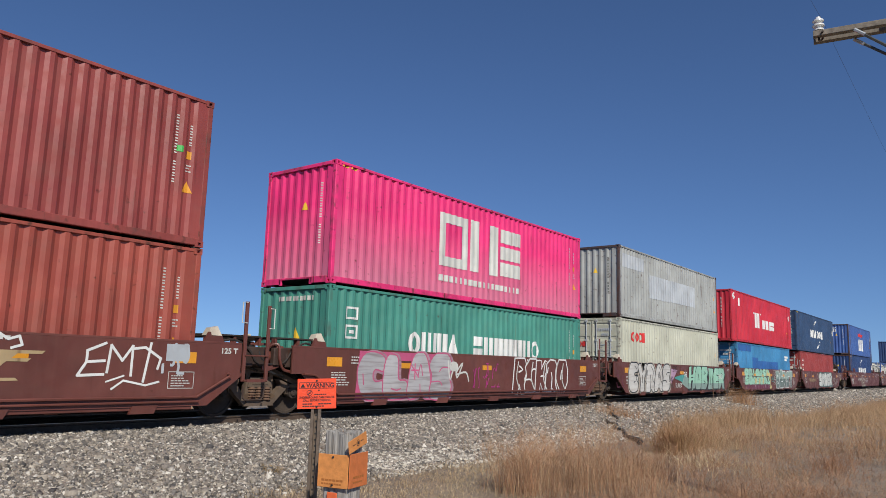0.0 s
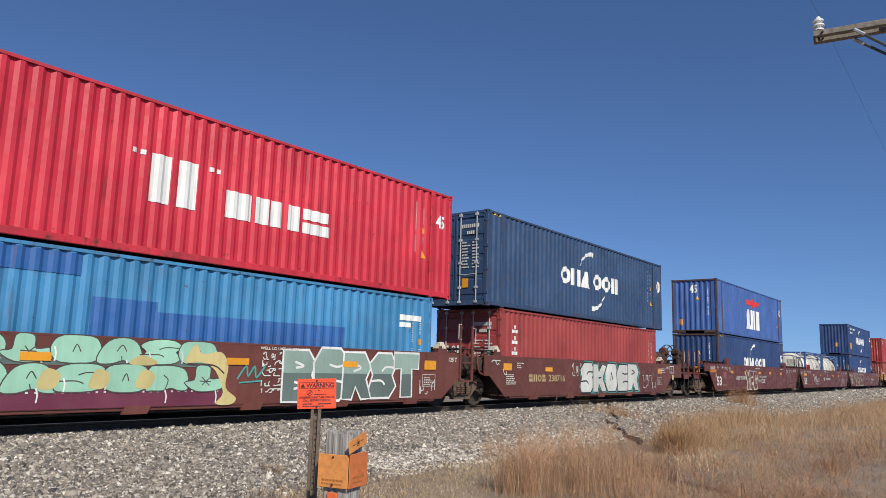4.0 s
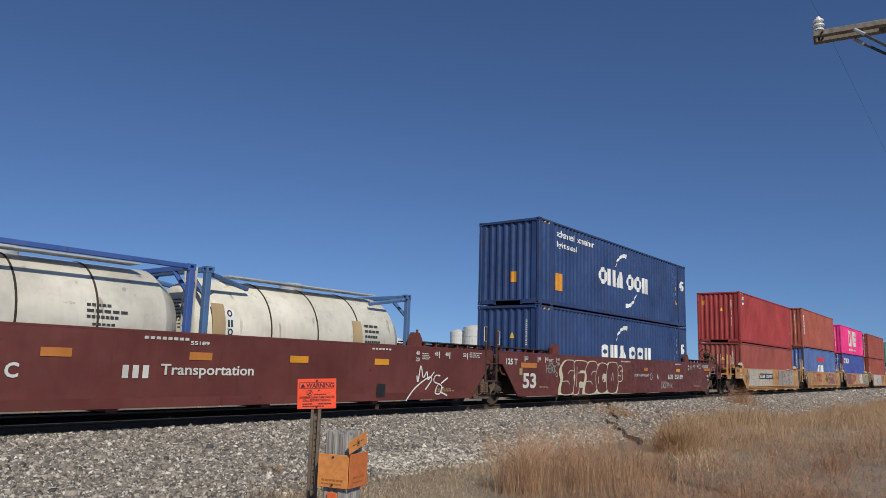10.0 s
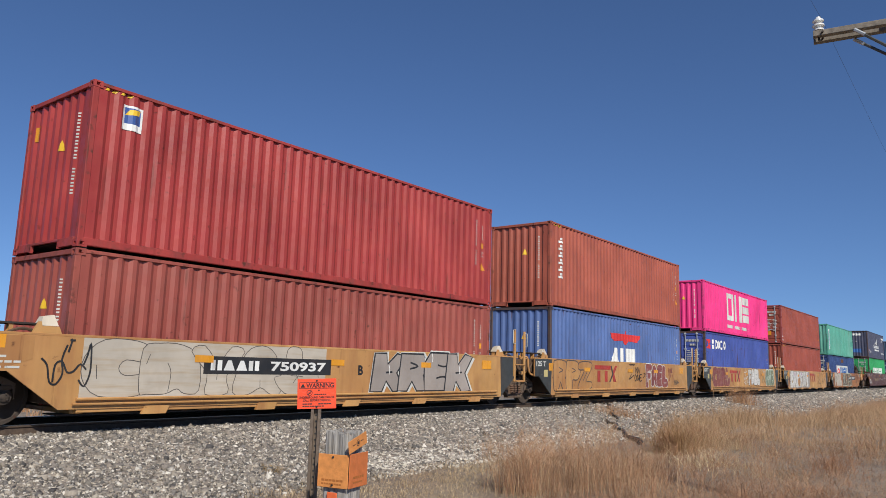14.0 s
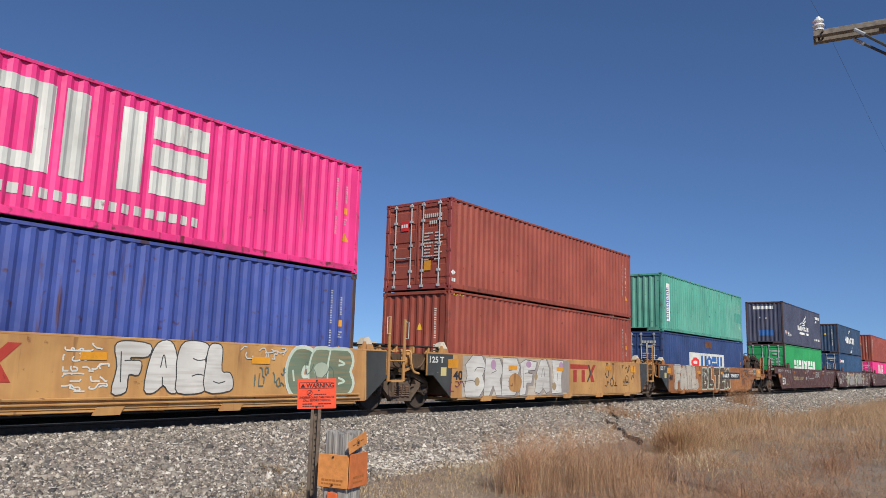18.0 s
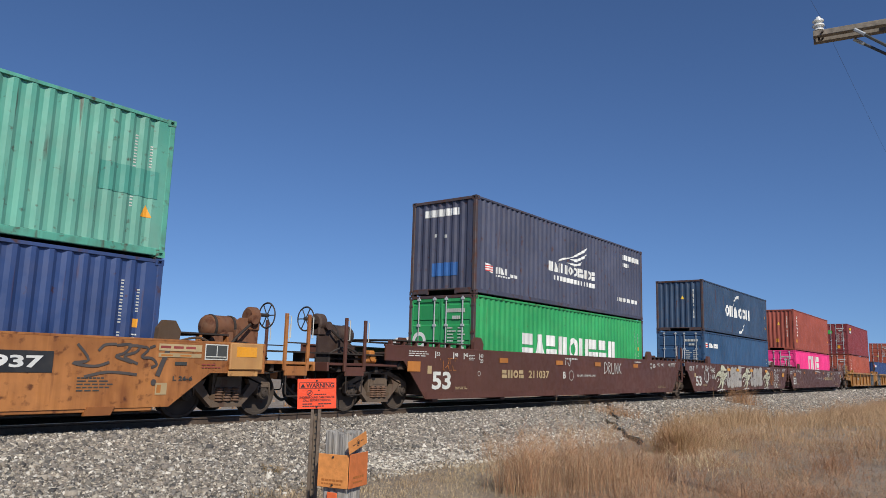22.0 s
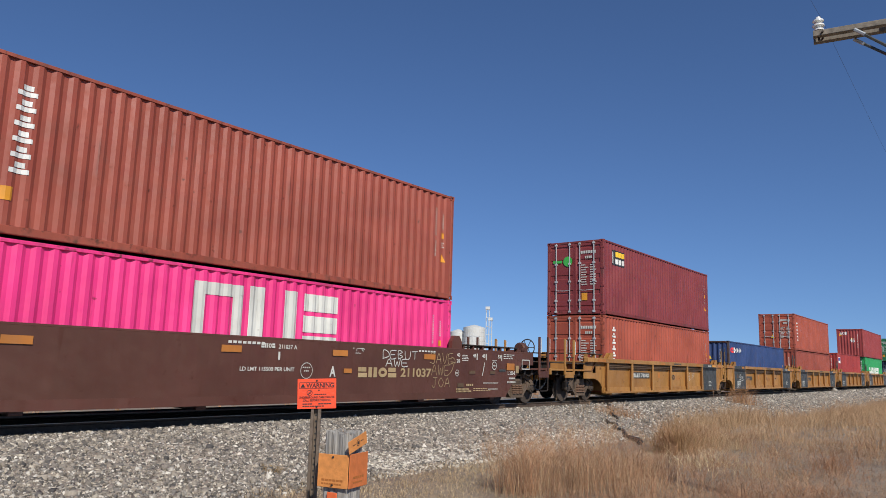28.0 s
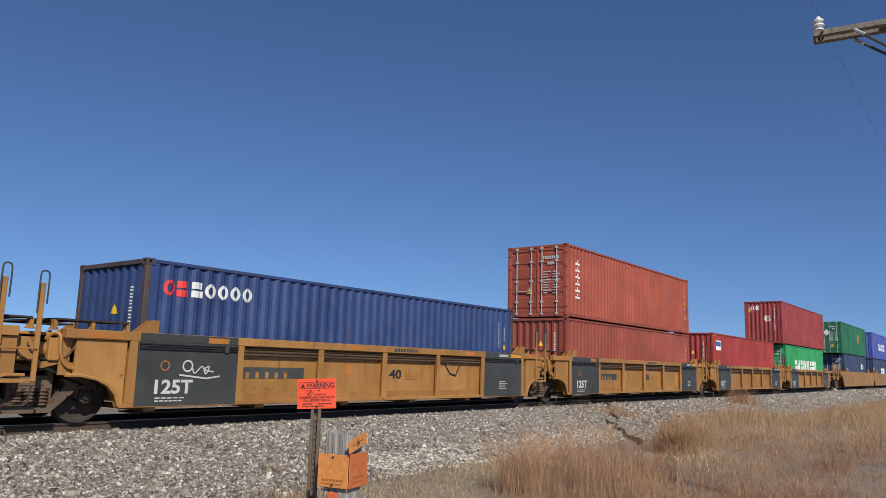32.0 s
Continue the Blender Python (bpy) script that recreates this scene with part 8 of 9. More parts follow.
i40, i45 = F40 / 2, F45 / 2
stack(-151.65, (F40, HC, "orange_brown", "front", "orange-brown corrugated steel container under a browner one", None, id_marks(i40, HC)), (F40, HC, "brown_red", "front", "brown-red corrugated steel container on an orange-brown one", None, id_marks(i40, HC) + stripes(i40, HC) + [("sticker", "NEAR", rect(5.4, 1.75, 0.12, 0.12), "green_leaf")]))
stack(-136.1, (F40, STD, "china_green", "front", "teal-green corrugated container with white block marks", None, id_marks(i40, STD) + [("number_row", "END", bars(-0.6, STD - 0.35, 1.3, 0.11, 10), "off_white"), ("caution_mark", "END", [[(0.0, 1.35), (0.22, 1.35), (0.11, 1.62)]], "yellow"), ("maker_mark", "near", ring(-5.52, 2.12, 0.4, 0.29, 0.05), "white"), ("maker_mark", "near", ring(-5.52, 1.67, 0.4, 0.32, 0.05) + rect(-5.4, 1.79, 0.16, 0.08), "white"), ("maker_mark", "near", blocks(-3.25, 1.36, 2.15, 0.6, "dpipt") + blocks(-0.4, 1.36, 3.7, 0.6, "bpippipd"), "white")]),
      (F40, HC, "pink", "front", "sun-faded magenta container with square white mark", None, id_marks(i40, HC) + end_marks(HC) + stripes(i40, HC) + square_mark(-2.09, 3.81)))
stack(-120.55, (F40, HC, "cream", "door", "cream corrugated container with red mark", None, id_marks(i40, HC, "silver") + door_marks(HC, "silver") + [("maker_mark", "near", blocks(-4.92, 2.28, 1.4, 0.4, "ddds"), "logo_red"), ("maker_mark", "END", blocks(-0.95, 1.75, 0.7, 0.2, "ddds"), "logo_red")]),
      (F40, HC, "gray", "front", "rusty pale grey container with painted-out patches", "rust_post", id_marks(i40, HC, "silver") + end_marks(HC, "ttx_gray", True) + [("painted_patch", "near", rect(-5.73, 5.25, 2.2, 0.55), "silver"), ("painted_patch", "near", rect(-2.95, 4.22, 2.35, 1.0) + rect(-0.5, 4.25, 3.2, 0.98), "silver")]))
stack(-105.0, (F40, STD, "sky_blue", "door", "light blue container with darker blue patches", None, id_marks(i40, STD) + door_marks(STD) + [("painted_patch", "near", rect(-5.9, 2.42, 2.7, 0.36) + rect(-2.98, 1.4, 1.2, 0.7) + rect(-1.78, 1.4, 4.72, 0.52), "patch_blue"), ("number_plate", "near", rect(4.85, 2.22, 0.85, 0.14) + rect(4.85, 2.05, 0.4, 0.12), "white")]),
      (F45, HC, "kline_red", "front", "bright red long container with white block mark", None, id_marks(i45, HC) + numeral45(6.2, 4.8, 0.36) + [("numeral", "END", words("45", -0.3, HC - 0.75, 0.5, 0.4), "white"), ("number_column", "END", column(0.6, HC - 2.1, 0.08, 1.7, 11), "off_white"), ("maker_mark", "near", rect(-5.6, 4.95, 0.42, 0.45), "white"), ("maker_mark", "near", blocks(-2.15, 3.9, 1.1, 0.9, "p") + blocks(-0.54, 3.9, 2.95, 0.55, "sipb") + rect(-2.55, 4.72, 0.09, 0.09) + rect(-2.38, 4.72, 0.09, 0.09) + rect(-0.95, 4.72, 0.09, 0.09) + rect(-0.78, 4.72, 0.09, 0.09), "white"), ("numeral", "near", words("45", -6.6, 5.25, 0.4, 0.4), "white")]))
stack(-89.5, (F40, STD, "tex_red", "door", "dull red container in a brown well", None, id_marks(i40, STD) + door_marks(STD) + column_mark(-5.4, 1.5, 2.5, 3) + [("maker_mark", "END", blocks(-0.85, 1.1, 0.7, 0.36, "tdp"), "white")]),
      (F45, HC, "navy", "door", "navy blue long container with white arcs", None, id_marks(i45, HC) + door_marks(HC) + stripes(i45, HC) + line_mark(-2.33, 4.05) + arcs(0.0, 4.05) + [("maker_mark", "near", blocks(6.3, 4.5, 0.4, 0.55, "d"), "white")]))
stack(-67.95, (F45, HC, "cma_blue", "front", "navy blue long container with white mark", "rust_post", id_marks(i45, HC) + end_marks(HC) + stripes(i45, HC) + line_mark(-2.31, 1.5, 4.6, 0.56) + arcs(0.0, 1.5) + numeral45(6.1, 1.9, 0.5)),
      (F45, HC, "apl_blue", "front", "blue long container with red and white mark", "rust_post", id_marks(i45, HC) + end_marks(HC, plate=False) + [("height_plate", "END", rect(-0.85, 0.45, 0.2, 0.3), "amber"), ("numeral", "END", words("45", -0.25, HC - 0.75, 0.42, 0.45), "white")] + wing_red(-0.05, 5.02) + [("maker_mark", "near", blocks(-1.5, 3.74, 2.9, 1.15, "tps"), "white")] + numeral45(6.05, 4.92, 0.48)))
tank_container(-51.35, FLOOR, "frame_blue", "white tank in a blue steel frame", [("maker_mark", rect(-2.47, 1.3, 0.46, 0.82), "logo_red"), ("maker_mark", rect(-2.47, 2.16, 0.42, 0.14), "frame_blue"), ("maker_mark", rect(-2.4, 1.98, 0.32, 0.06) + rect(-2.27, 1.8, 0.07, 0.18) + rect(-2.4, 1.45, 0.1, 0.2) + rect(-2.18, 1.45, 0.1, 0.2), "white"), ("print_block", lines(1.1, 1.75, 0.75, 0.3, 3) + lines(1.2, 1.5, 0.7, 0.2, 3), "ttx_gray")])
tank_container(-45.05, FLOOR, "frame_gray_blue", "stained white tank in a grey-blue frame", [("maker_print", bars(-2.45, 1.55, 0.3, 0.55, 1), "white"), ("print_block", blocks(-2.4, 1.95, 0.14, 0.14, "d") + blocks(-2.4, 1.75, 0.14, 0.14, "p") + blocks(-2.4, 1.58, 0.14, 0.14, "d") + lines(1.5, 1.6, 0.6, 0.5, 4), "ttx_gray"), ("stain", rect(-2.75, 1.4, 0.3, 0.8) + rect(1.1, 1.5, 0.3, 0.6), "tan_mark")], slanted=True)
LIGHT = [("lettering", "near", words("advanced container", -5.65, 5.62, 2.85, 0.24) + words("light steel", -5.65, 5.2, 1.45, 0.26), "white")]
stack(-28.7, (F45, HC, "cma_blue", "front", "dark blue long container with white arcs", None, id_marks(i45, HC) + end_marks(HC) + stripes(i45, HC) + line_mark(-2.25, 1.53, 4.8, 0.55) + arcs(0.0, 1.5) + numeral45(6.12, 1.93, 0.46)),
      (F45, HC, "cma_blue", "front", "dark blue long container with white arcs on top", None, id_marks(i45, HC) + stripes(i45, HC) + LIGHT + line_mark(-2.37, 4.35, 4.75, 0.65) + arcs(0.0, 4.4) + numeral45(6.15, 4.88, 0.47) + [("height_plate", "near", rect(-5.7, 3.75, 0.45, 0.6), "amber"), ("height_plate", "END", rect(0.1, 0.75, 0.24, 0.36), "amber")]))
stack(-6.86, (F40, STD, "florens_low", "front", "dusty red container in a yellow well", None, id_marks(i40, STD) + end_marks(STD)),
      (F40, HC, "florens", "front", "clean dark red container with small blue sign", None, id_marks(i40, HC) + end_marks(HC, plate=True) + stripes(i40, HC) + [("sign_ground", "near", rect(-5.53, 5.08, 0.38, 0.45), "white"), ("sign_field", "near", rect(-5.49, 5.2, 0.3, 0.29), "frame_blue"), ("sign_field", "near", [[(-5.48, 5.35), (-5.22, 5.38), (-5.2, 5.48), (-5.4, 5.46)]], "yellow")]))
stack(8.92, (F40, HC, "apl_faded", "front", "blue container with red and white mark", "rust_post", id_marks(i40, HC) + end_marks(HC) + wing_red(0.0, 2.12) + [("maker_mark", "near", blocks(-1.36, 1.3, 2.4, 0.68, "tps"), "white")]),
      (F40, HC, "triton", "front", "orange-brown container with white column mark", None, id_marks(i40, HC) + end_marks(HC) + column_mark(-5.48, 4.2, 5.68) + stripes(i40, HC)))
stack(24.55, (F40, HC, "seaco", "door", "deep blue container with red and white mark", "rust_post", id_marks(i40, HC) + door_marks(HC) + [("maker_mark", "near", blocks(-5.87, 2.34, 0.74, 0.47, "db"), "logo_red"), ("maker_mark", "near", blocks(-4.98, 2.34, 2.27, 0.48, "bdddd"), "white")]),
      (F40, STD, "pink_new", "front", "bright magenta container with square white mark", None, id_marks(i40, STD) + end_marks(STD) + square_mark(-2.3, 4.0)))
stack(40.35, (F40, HC, "tal_red", "front", "brick-red container in a yellow well", None, id_marks(i40, HC) + end_marks(HC) + stripes(i40, HC)),
      (F40, STD, "tal_red", "door", "brick-red container with steel lock rods", "brown_red", id_marks(i40, STD) + door_marks(STD) + [("maker_mark", "END", rect(-0.62, 1.75, 0.3, 0.3), "logo_red"), ("maker_mark", "END", bars(-0.6, 1.85, 0.26, 0.1, 3), "white"), ("sticker", "near", [[(-5.95, 3.6), (-5.82, 3.68), (-5.95, 3.76), (-6.05, 3.68)]] + rect(-6.0, 3.42, 0.2, 0.1), "white")]))
stack(55.94, (F40, STD, "deep_blue", "door", "navy container with painted-over mark", None, id_marks(i40, STD) + door_marks(STD, plate=False) + [("painted_patch", "near", rect(-2.65, 1.35, 5.3, 0.72, 0.0), "off_white"), ("maker_mark", "near", blocks(-2.4, 1.35, 1.2, 0.5, "d"), "logo_red"), ("maker_mark", "near", blocks(-1.0, 1.35, 3.3, 0.6, "pdbp"), "patch_blue"), ("rust_patch", "near", rect(-0.4, 2.35, 1.1, 0.3), "rust_steel")]),
      (F40, STD, "jade", "front", "jade green rust-streaked container with white strip", None, id_marks(i40, STD) + [("sign_ground", "near", rect(-5.58, 3.37, 0.47, 1.7), "white"), ("maker_mark", "near", [q for i in range(9) for q in ring(-5.45, 3.45 + i * 0.165, 0.2, 0.11, 0.035)], "frame_blue"), ("painted_patch", "near", rect(4.75, 3.95, 1.1, 0.5), "china_green")]))
stack(77.9, (F40, HC, "evergreen", "door", "green container with large white block mark", "rust_post", id_marks(i40, HC) + door_marks(HC, plate=False) + [("maker_mark", "near", blocks(-3.43, 1.4, 6.95, 0.8, "btbpdpbbp"), "white"), ("emblem", "END", disc(-0.78, 1.55, 0.26, 24), "white"), ("emblem", "END", disc(-0.78, 1.55, 0.15, 20), "evergreen")]),
      (F40, HC, "nyk", "front", "faded slate-purple container with white wing mark", "rust_post", [("flag", "near", [[(-5.52, 3.95), (-5.12, 3.88), (-5.12, 4.1), (-5.52, 4.17)]], "white"), ("flag", "near", rect(-5.5, 4.07, 0.38, 0.03) + rect(-5.5, 4.0, 0.38, 0.03) + rect(-5.5, 3.93, 0.38, 0.03), "logo_red"), ("maker_mark", "near", blocks(-4.93, 3.9, 0.65, 0.2, "ptp") + bars(-4.2, 3.86, 0.5, 0.1, 4) + bars(-4.93, 3.81, 0.75, 0.05, 8), "white"),
       ("maker_mark", "near", blocks(-1.77, 4.38, 1.0, 0.33, "ptp") + blocks(-0.65, 4.38, 2.4, 0.32, "sddibsdb") + bars(-1.45, 4.1, 3.2, 0.16, 13), "white"), ("maker_mark", "near", [[(-1.2, 4.75), (-0.85, 4.92), (-0.2, 5.02), (1.05, 5.53), (0.95, 5.38), (0.2, 5.1)], [(-0.3, 4.95), (0.3, 5.02), (1.05, 5.3), (0.85, 5.12), (0.2, 4.9)], [(-0.5, 4.8), (0.3, 4.84), (0.7, 4.98), (0.5, 4.82), (0.1, 4.74)]], "white"),
       ("number_row", "near", bars(4.18, 5.53, 1.6, 0.2, 10, fill=0.85) + bars(4.18, 5.24, 0.62, 0.15, 4, fill=0.85), "white"), ("maker_print", "near", bars(3.63, 3.82, 1.95, 0.15, 12), "white"), ("number_row", "END", bars(-0.72, HC - 0.52, 1.35, 0.22, 10, fill=0.85), "white"), ("sticker", "END", rect(-0.35, 1.75, 0.12, 0.1) + rect(0.05, 1.7, 0.1, 0.1), "off_white"), ("painted_patch", "END", rect(-0.4, 0.55, 0.95, 0.4), "patch_blue")]))
stack(97.8, (F40, HC, "nyk_low", "door", "steel-blue container in a brown well", None, id_marks(i40, HC) + door_marks(HC) + [("maker_mark", "near", blocks(-5.35, 2.38, 1.4, 0.22, "ptpbi") + rect(-5.88, 2.36, 0.4, 0.26), "white"), ("flag", "near", rect(-5.86, 2.4, 0.36, 0.05) + rect(-5.86, 2.5, 0.36, 0.05), "logo_red")]),
      (F40, STD, "cma_gray", "front", "grey-blue container with white arcs", "rust_post", id_marks(i40, STD) + end_marks(STD) + line_mark(-2.35, 4.22, 4.55, 0.6) + arcs(0.0, 4.12)))
stack(117.4, (F40, STD, "pink_new", "door", "bright magenta container with white mark in a brown well", None, id_marks(i40, STD) + door_marks(STD, plate=False) + square_mark(-1.92, 1.25, 0.9, False) + [("maker_mark", "END", blocks(-0.95, 1.5, 0.65, 0.28, "opb"), "white")]),
      (F40, HC, "tal_red", "front", "red-brown container with white column mark", None, id_marks(i40, HC) + end_marks(HC) + column_mark(-5.35, 3.9, 5.42) + [("height_plate", "near", rect(-5.5, 3.45, 0.25, 0.22), "amber"), ("height_plate", "END", rect(-0.05, 0.55, 0.2, 0.24), "amber")]))
stack(139.15, (F40, HC, "triton_red", "door", "red-brown container with white column mark under a darker one", None, id_marks(i40, HC) + door_marks(HC, plate=False) + column_mark(-5.35, 1.4, 2.85)),
      (F40, HC, "beacon", "door", "dark red container with green and yellow sign", None, id_marks(i40, HC) + door_marks(HC) + [("sign_ground", "near", rect(-5.3, 5.2, 1.2, 0.6), "black"), ("sign_field", "near", rect(-4.95, 5.55, 0.8, 0.2), "yellow"), ("maker_mark", "near", bars(-5.05, 5.26, 0.9, 0.2, 6), "white"), ("maker_mark", "near", rect(-5.24, 5.28, 0.1, 0.45), "white"), ("maker_mark", "END", disc(-0.3, 2.1, 0.2, 18) + rect(-0.95, 2.05, 0.4, 0.1), "green_leaf")]))
stack(154.65, (F40, STD, "deep_blue", "front", "single blue container with red and white mark", "rust_post", id_marks(i40, STD) + end_marks(STD) + [("maker_mark", "near", blocks(-5.71, 2.24, 0.54, 0.29, "db"), "logo_red"), ("maker_mark", "near", blocks(-5.13, 2.25, 1.43, 0.29, "bdddd"), "white")]))
stack(170.3, (F40, STD, "tal_red", "front", "brick-red container in an orange well", None, id_marks(i40, STD) + end_marks(STD)),
      (F40, STD, "triton_red", "door", "red-brown container with doors and column mark", None, id_marks(i40, STD) + door_marks(STD, plate=False) + column_mark(-5.4, 3.6, 5.05) + [("caution_mark", "END", [[(-0.4, 0.85), (-0.15, 0.85), (-0.27, 1.1)]], "yellow")]))
stack(186.0, (F40, HC, "florens", "front", "single dark red container with small sign", None, id_marks(i40, HC) + end_marks(HC) + stripes(i40, HC) + [("sign_ground", "near", rect(-5.5, 2.3, 0.75, 0.5), "white"), ("sign_field", "near", rect(-5.45, 2.5, 0.65, 0.25), "frame_blue")]))
stack(201.6, (F40, HC, "evergreen", "door", "green container with white block mark", None, door_marks(HC) + [("maker_mark", "near", blocks(-3.5, 1.45, 6.9, 0.75, "btbpdpbbp"), "white")]), (F45, HC, "tex_red", "front", "dark red long container on a green one", None, id_marks(i45, HC) + end_marks(HC, plate=True) + [("numeral", "END", words("45", 0.0, 1.5, 0.45, 0.4), "white"), ("maker_mark", "END", blocks(-0.9, 2.3, 0.7, 0.3, "tdp"), "white"), ("number_column", "near", column(-5.8, 4.3, 0.12, 1.2, 6), "white")]))
stack(223.5, (F40, HC, "slate_blue", "door", "slate blue container with small white mark", None, door_marks(HC) + [("maker_mark", "near", blocks(3.0, 1.9, 1.6, 0.5, "pd"), "white")]), (F45, HC, "dark_green", "door", "dark green container with white sign", None, door_marks(HC) + [("sticker", "END", [[(-0.3, 1.9), (0.0, 1.6), (0.3, 1.9), (0.0, 2.2)]], "white"), ("emblem", "near", disc(2.2, 4.9, 0.5, 20), "amber_dull")]))
stack(241.9, (F45, HC, "slate_blue", "front", "slate blue container with white block mark", None, [("maker_mark", "near", blocks(-1.0, 1.5, 3.0, 0.7, "bdp"), "white")]), (F45, HC, "violet_blue", "front", "violet-blue long container with white block mark", None, [("maker_mark", "near", blocks(-2.0, 4.2, 5.0, 0.8, "bdpdb"), "white"), ("maker_mark", "END", blocks(-0.3, 1.6, 0.5, 0.5, "d"), "white")]))
stack(261.6, (F45, HC, "brown_red", "front", "single brown-red container far along the train", None, ()))



# ---- beside the track ----
def steel_post_sign():
    """A cable warning plate on a drilled channel post."""
    ob = thing("warning_sign", "orange-red cable warning plate on a drilled steel channel post", "sign", pose(3.122, 3.378, -0.61, 0, 0, -47.5))
    zt = 1.56
    q = Shape()
    q.box(-0.031, -0.018, -0.012, 0.012, 0, zt, 0.002).box(0.018, 0.031, -0.012, 0.012, 0, zt, 0.002)
    q.box(-0.02, -0.012, -0.012, 0.03, 0, zt).box(0.012, 0.02, -0.012, 0.03, 0, zt).box(-0.02, 0.02, 0.022, 0.03, 0, zt)
    part("channel_post", q, plain("galvanised_brown", "6f6154", 0.6, 0.3, 30, metal=0.3), ob)
    holes = Shape()
    for i in range(40):
        holes.rod((0, 0.0205, 0.1 + i * 0.0365), (0, 0.022, 0.1 + i * 0.0365), 0.006, 8)
    part("post_hole", holes, mat("black"), ob)
    zs, w, h = 1.455, 0.117, 0.18
    sheet_m = plain("orange_plate", "f4532f", 0.45, 0.06, 40)
    s = part("sign_plate", Shape().box(-w, w, -0.019, -0.016, zs, zs + h, 0.001), sheet_m, ob, at=pose(0, 0, zs + 0.09, 0, -2.5, 0) @ pose(0, 0, -zs - 0.09))
    ink = mat("black")
    face = lambda u, v, d: (u, -0.0195 + d, v)
    dec = [("warning_word", words("WARNING", -0.064, zs + 0.126, 0.166, 0.028)), ("warning_border", ring(-0.105, zs + 0.121, 0.21, 0.038, 0.0022)),
           ("warning_triangle", [[(-0.098, zs + 0.128), (-0.07, zs + 0.128), (-0.084, zs + 0.152)]]), ("emblem", hoop(-0.043, zs + 0.095, 0.017, 0.003, 20) + strokes([(-0.054, zs + 0.084), (-0.032, zs + 0.106)], 0.005) + rect(-0.05, zs + 0.09, 0.012, 0.008)),
           ("pointer", [[(0.005, zs + 0.113), (0.02, zs + 0.113), (0.0125, zs + 0.104)]]), ("small_print", bars(-0.015, zs + 0.083, 0.075, 0.006, 6, fill=0.8)),
           ("notice", words("UNDERGROUND CABLE ROUTE", -0.106, zs + 0.063, 0.212, 0.0125)), ("notice", words("CALL BEFORE DIGGING", -0.082, zs + 0.045, 0.165, 0.0125)),
           ("small_print", bars(-0.085, zs + 0.026, 0.06, 0.007, 4, fill=0.85) + bars(0.01, zs + 0.026, 0.08, 0.007, 5, fill=0.85) + bars(-0.085, zs + 0.013, 0.13, 0.006, 9, fill=0.85))]
    for n, polys in dec:
        painted(n, polys, ink, s, face, lift=0.0008)
    for z in (zs + 0.012, zs + h - 0.012):
        part("bolt", Shape().rod((0, -0.019, z), (0, -0.025, z), 0.006, 8), mat("dark_iron"), s)


steel_post_sign()


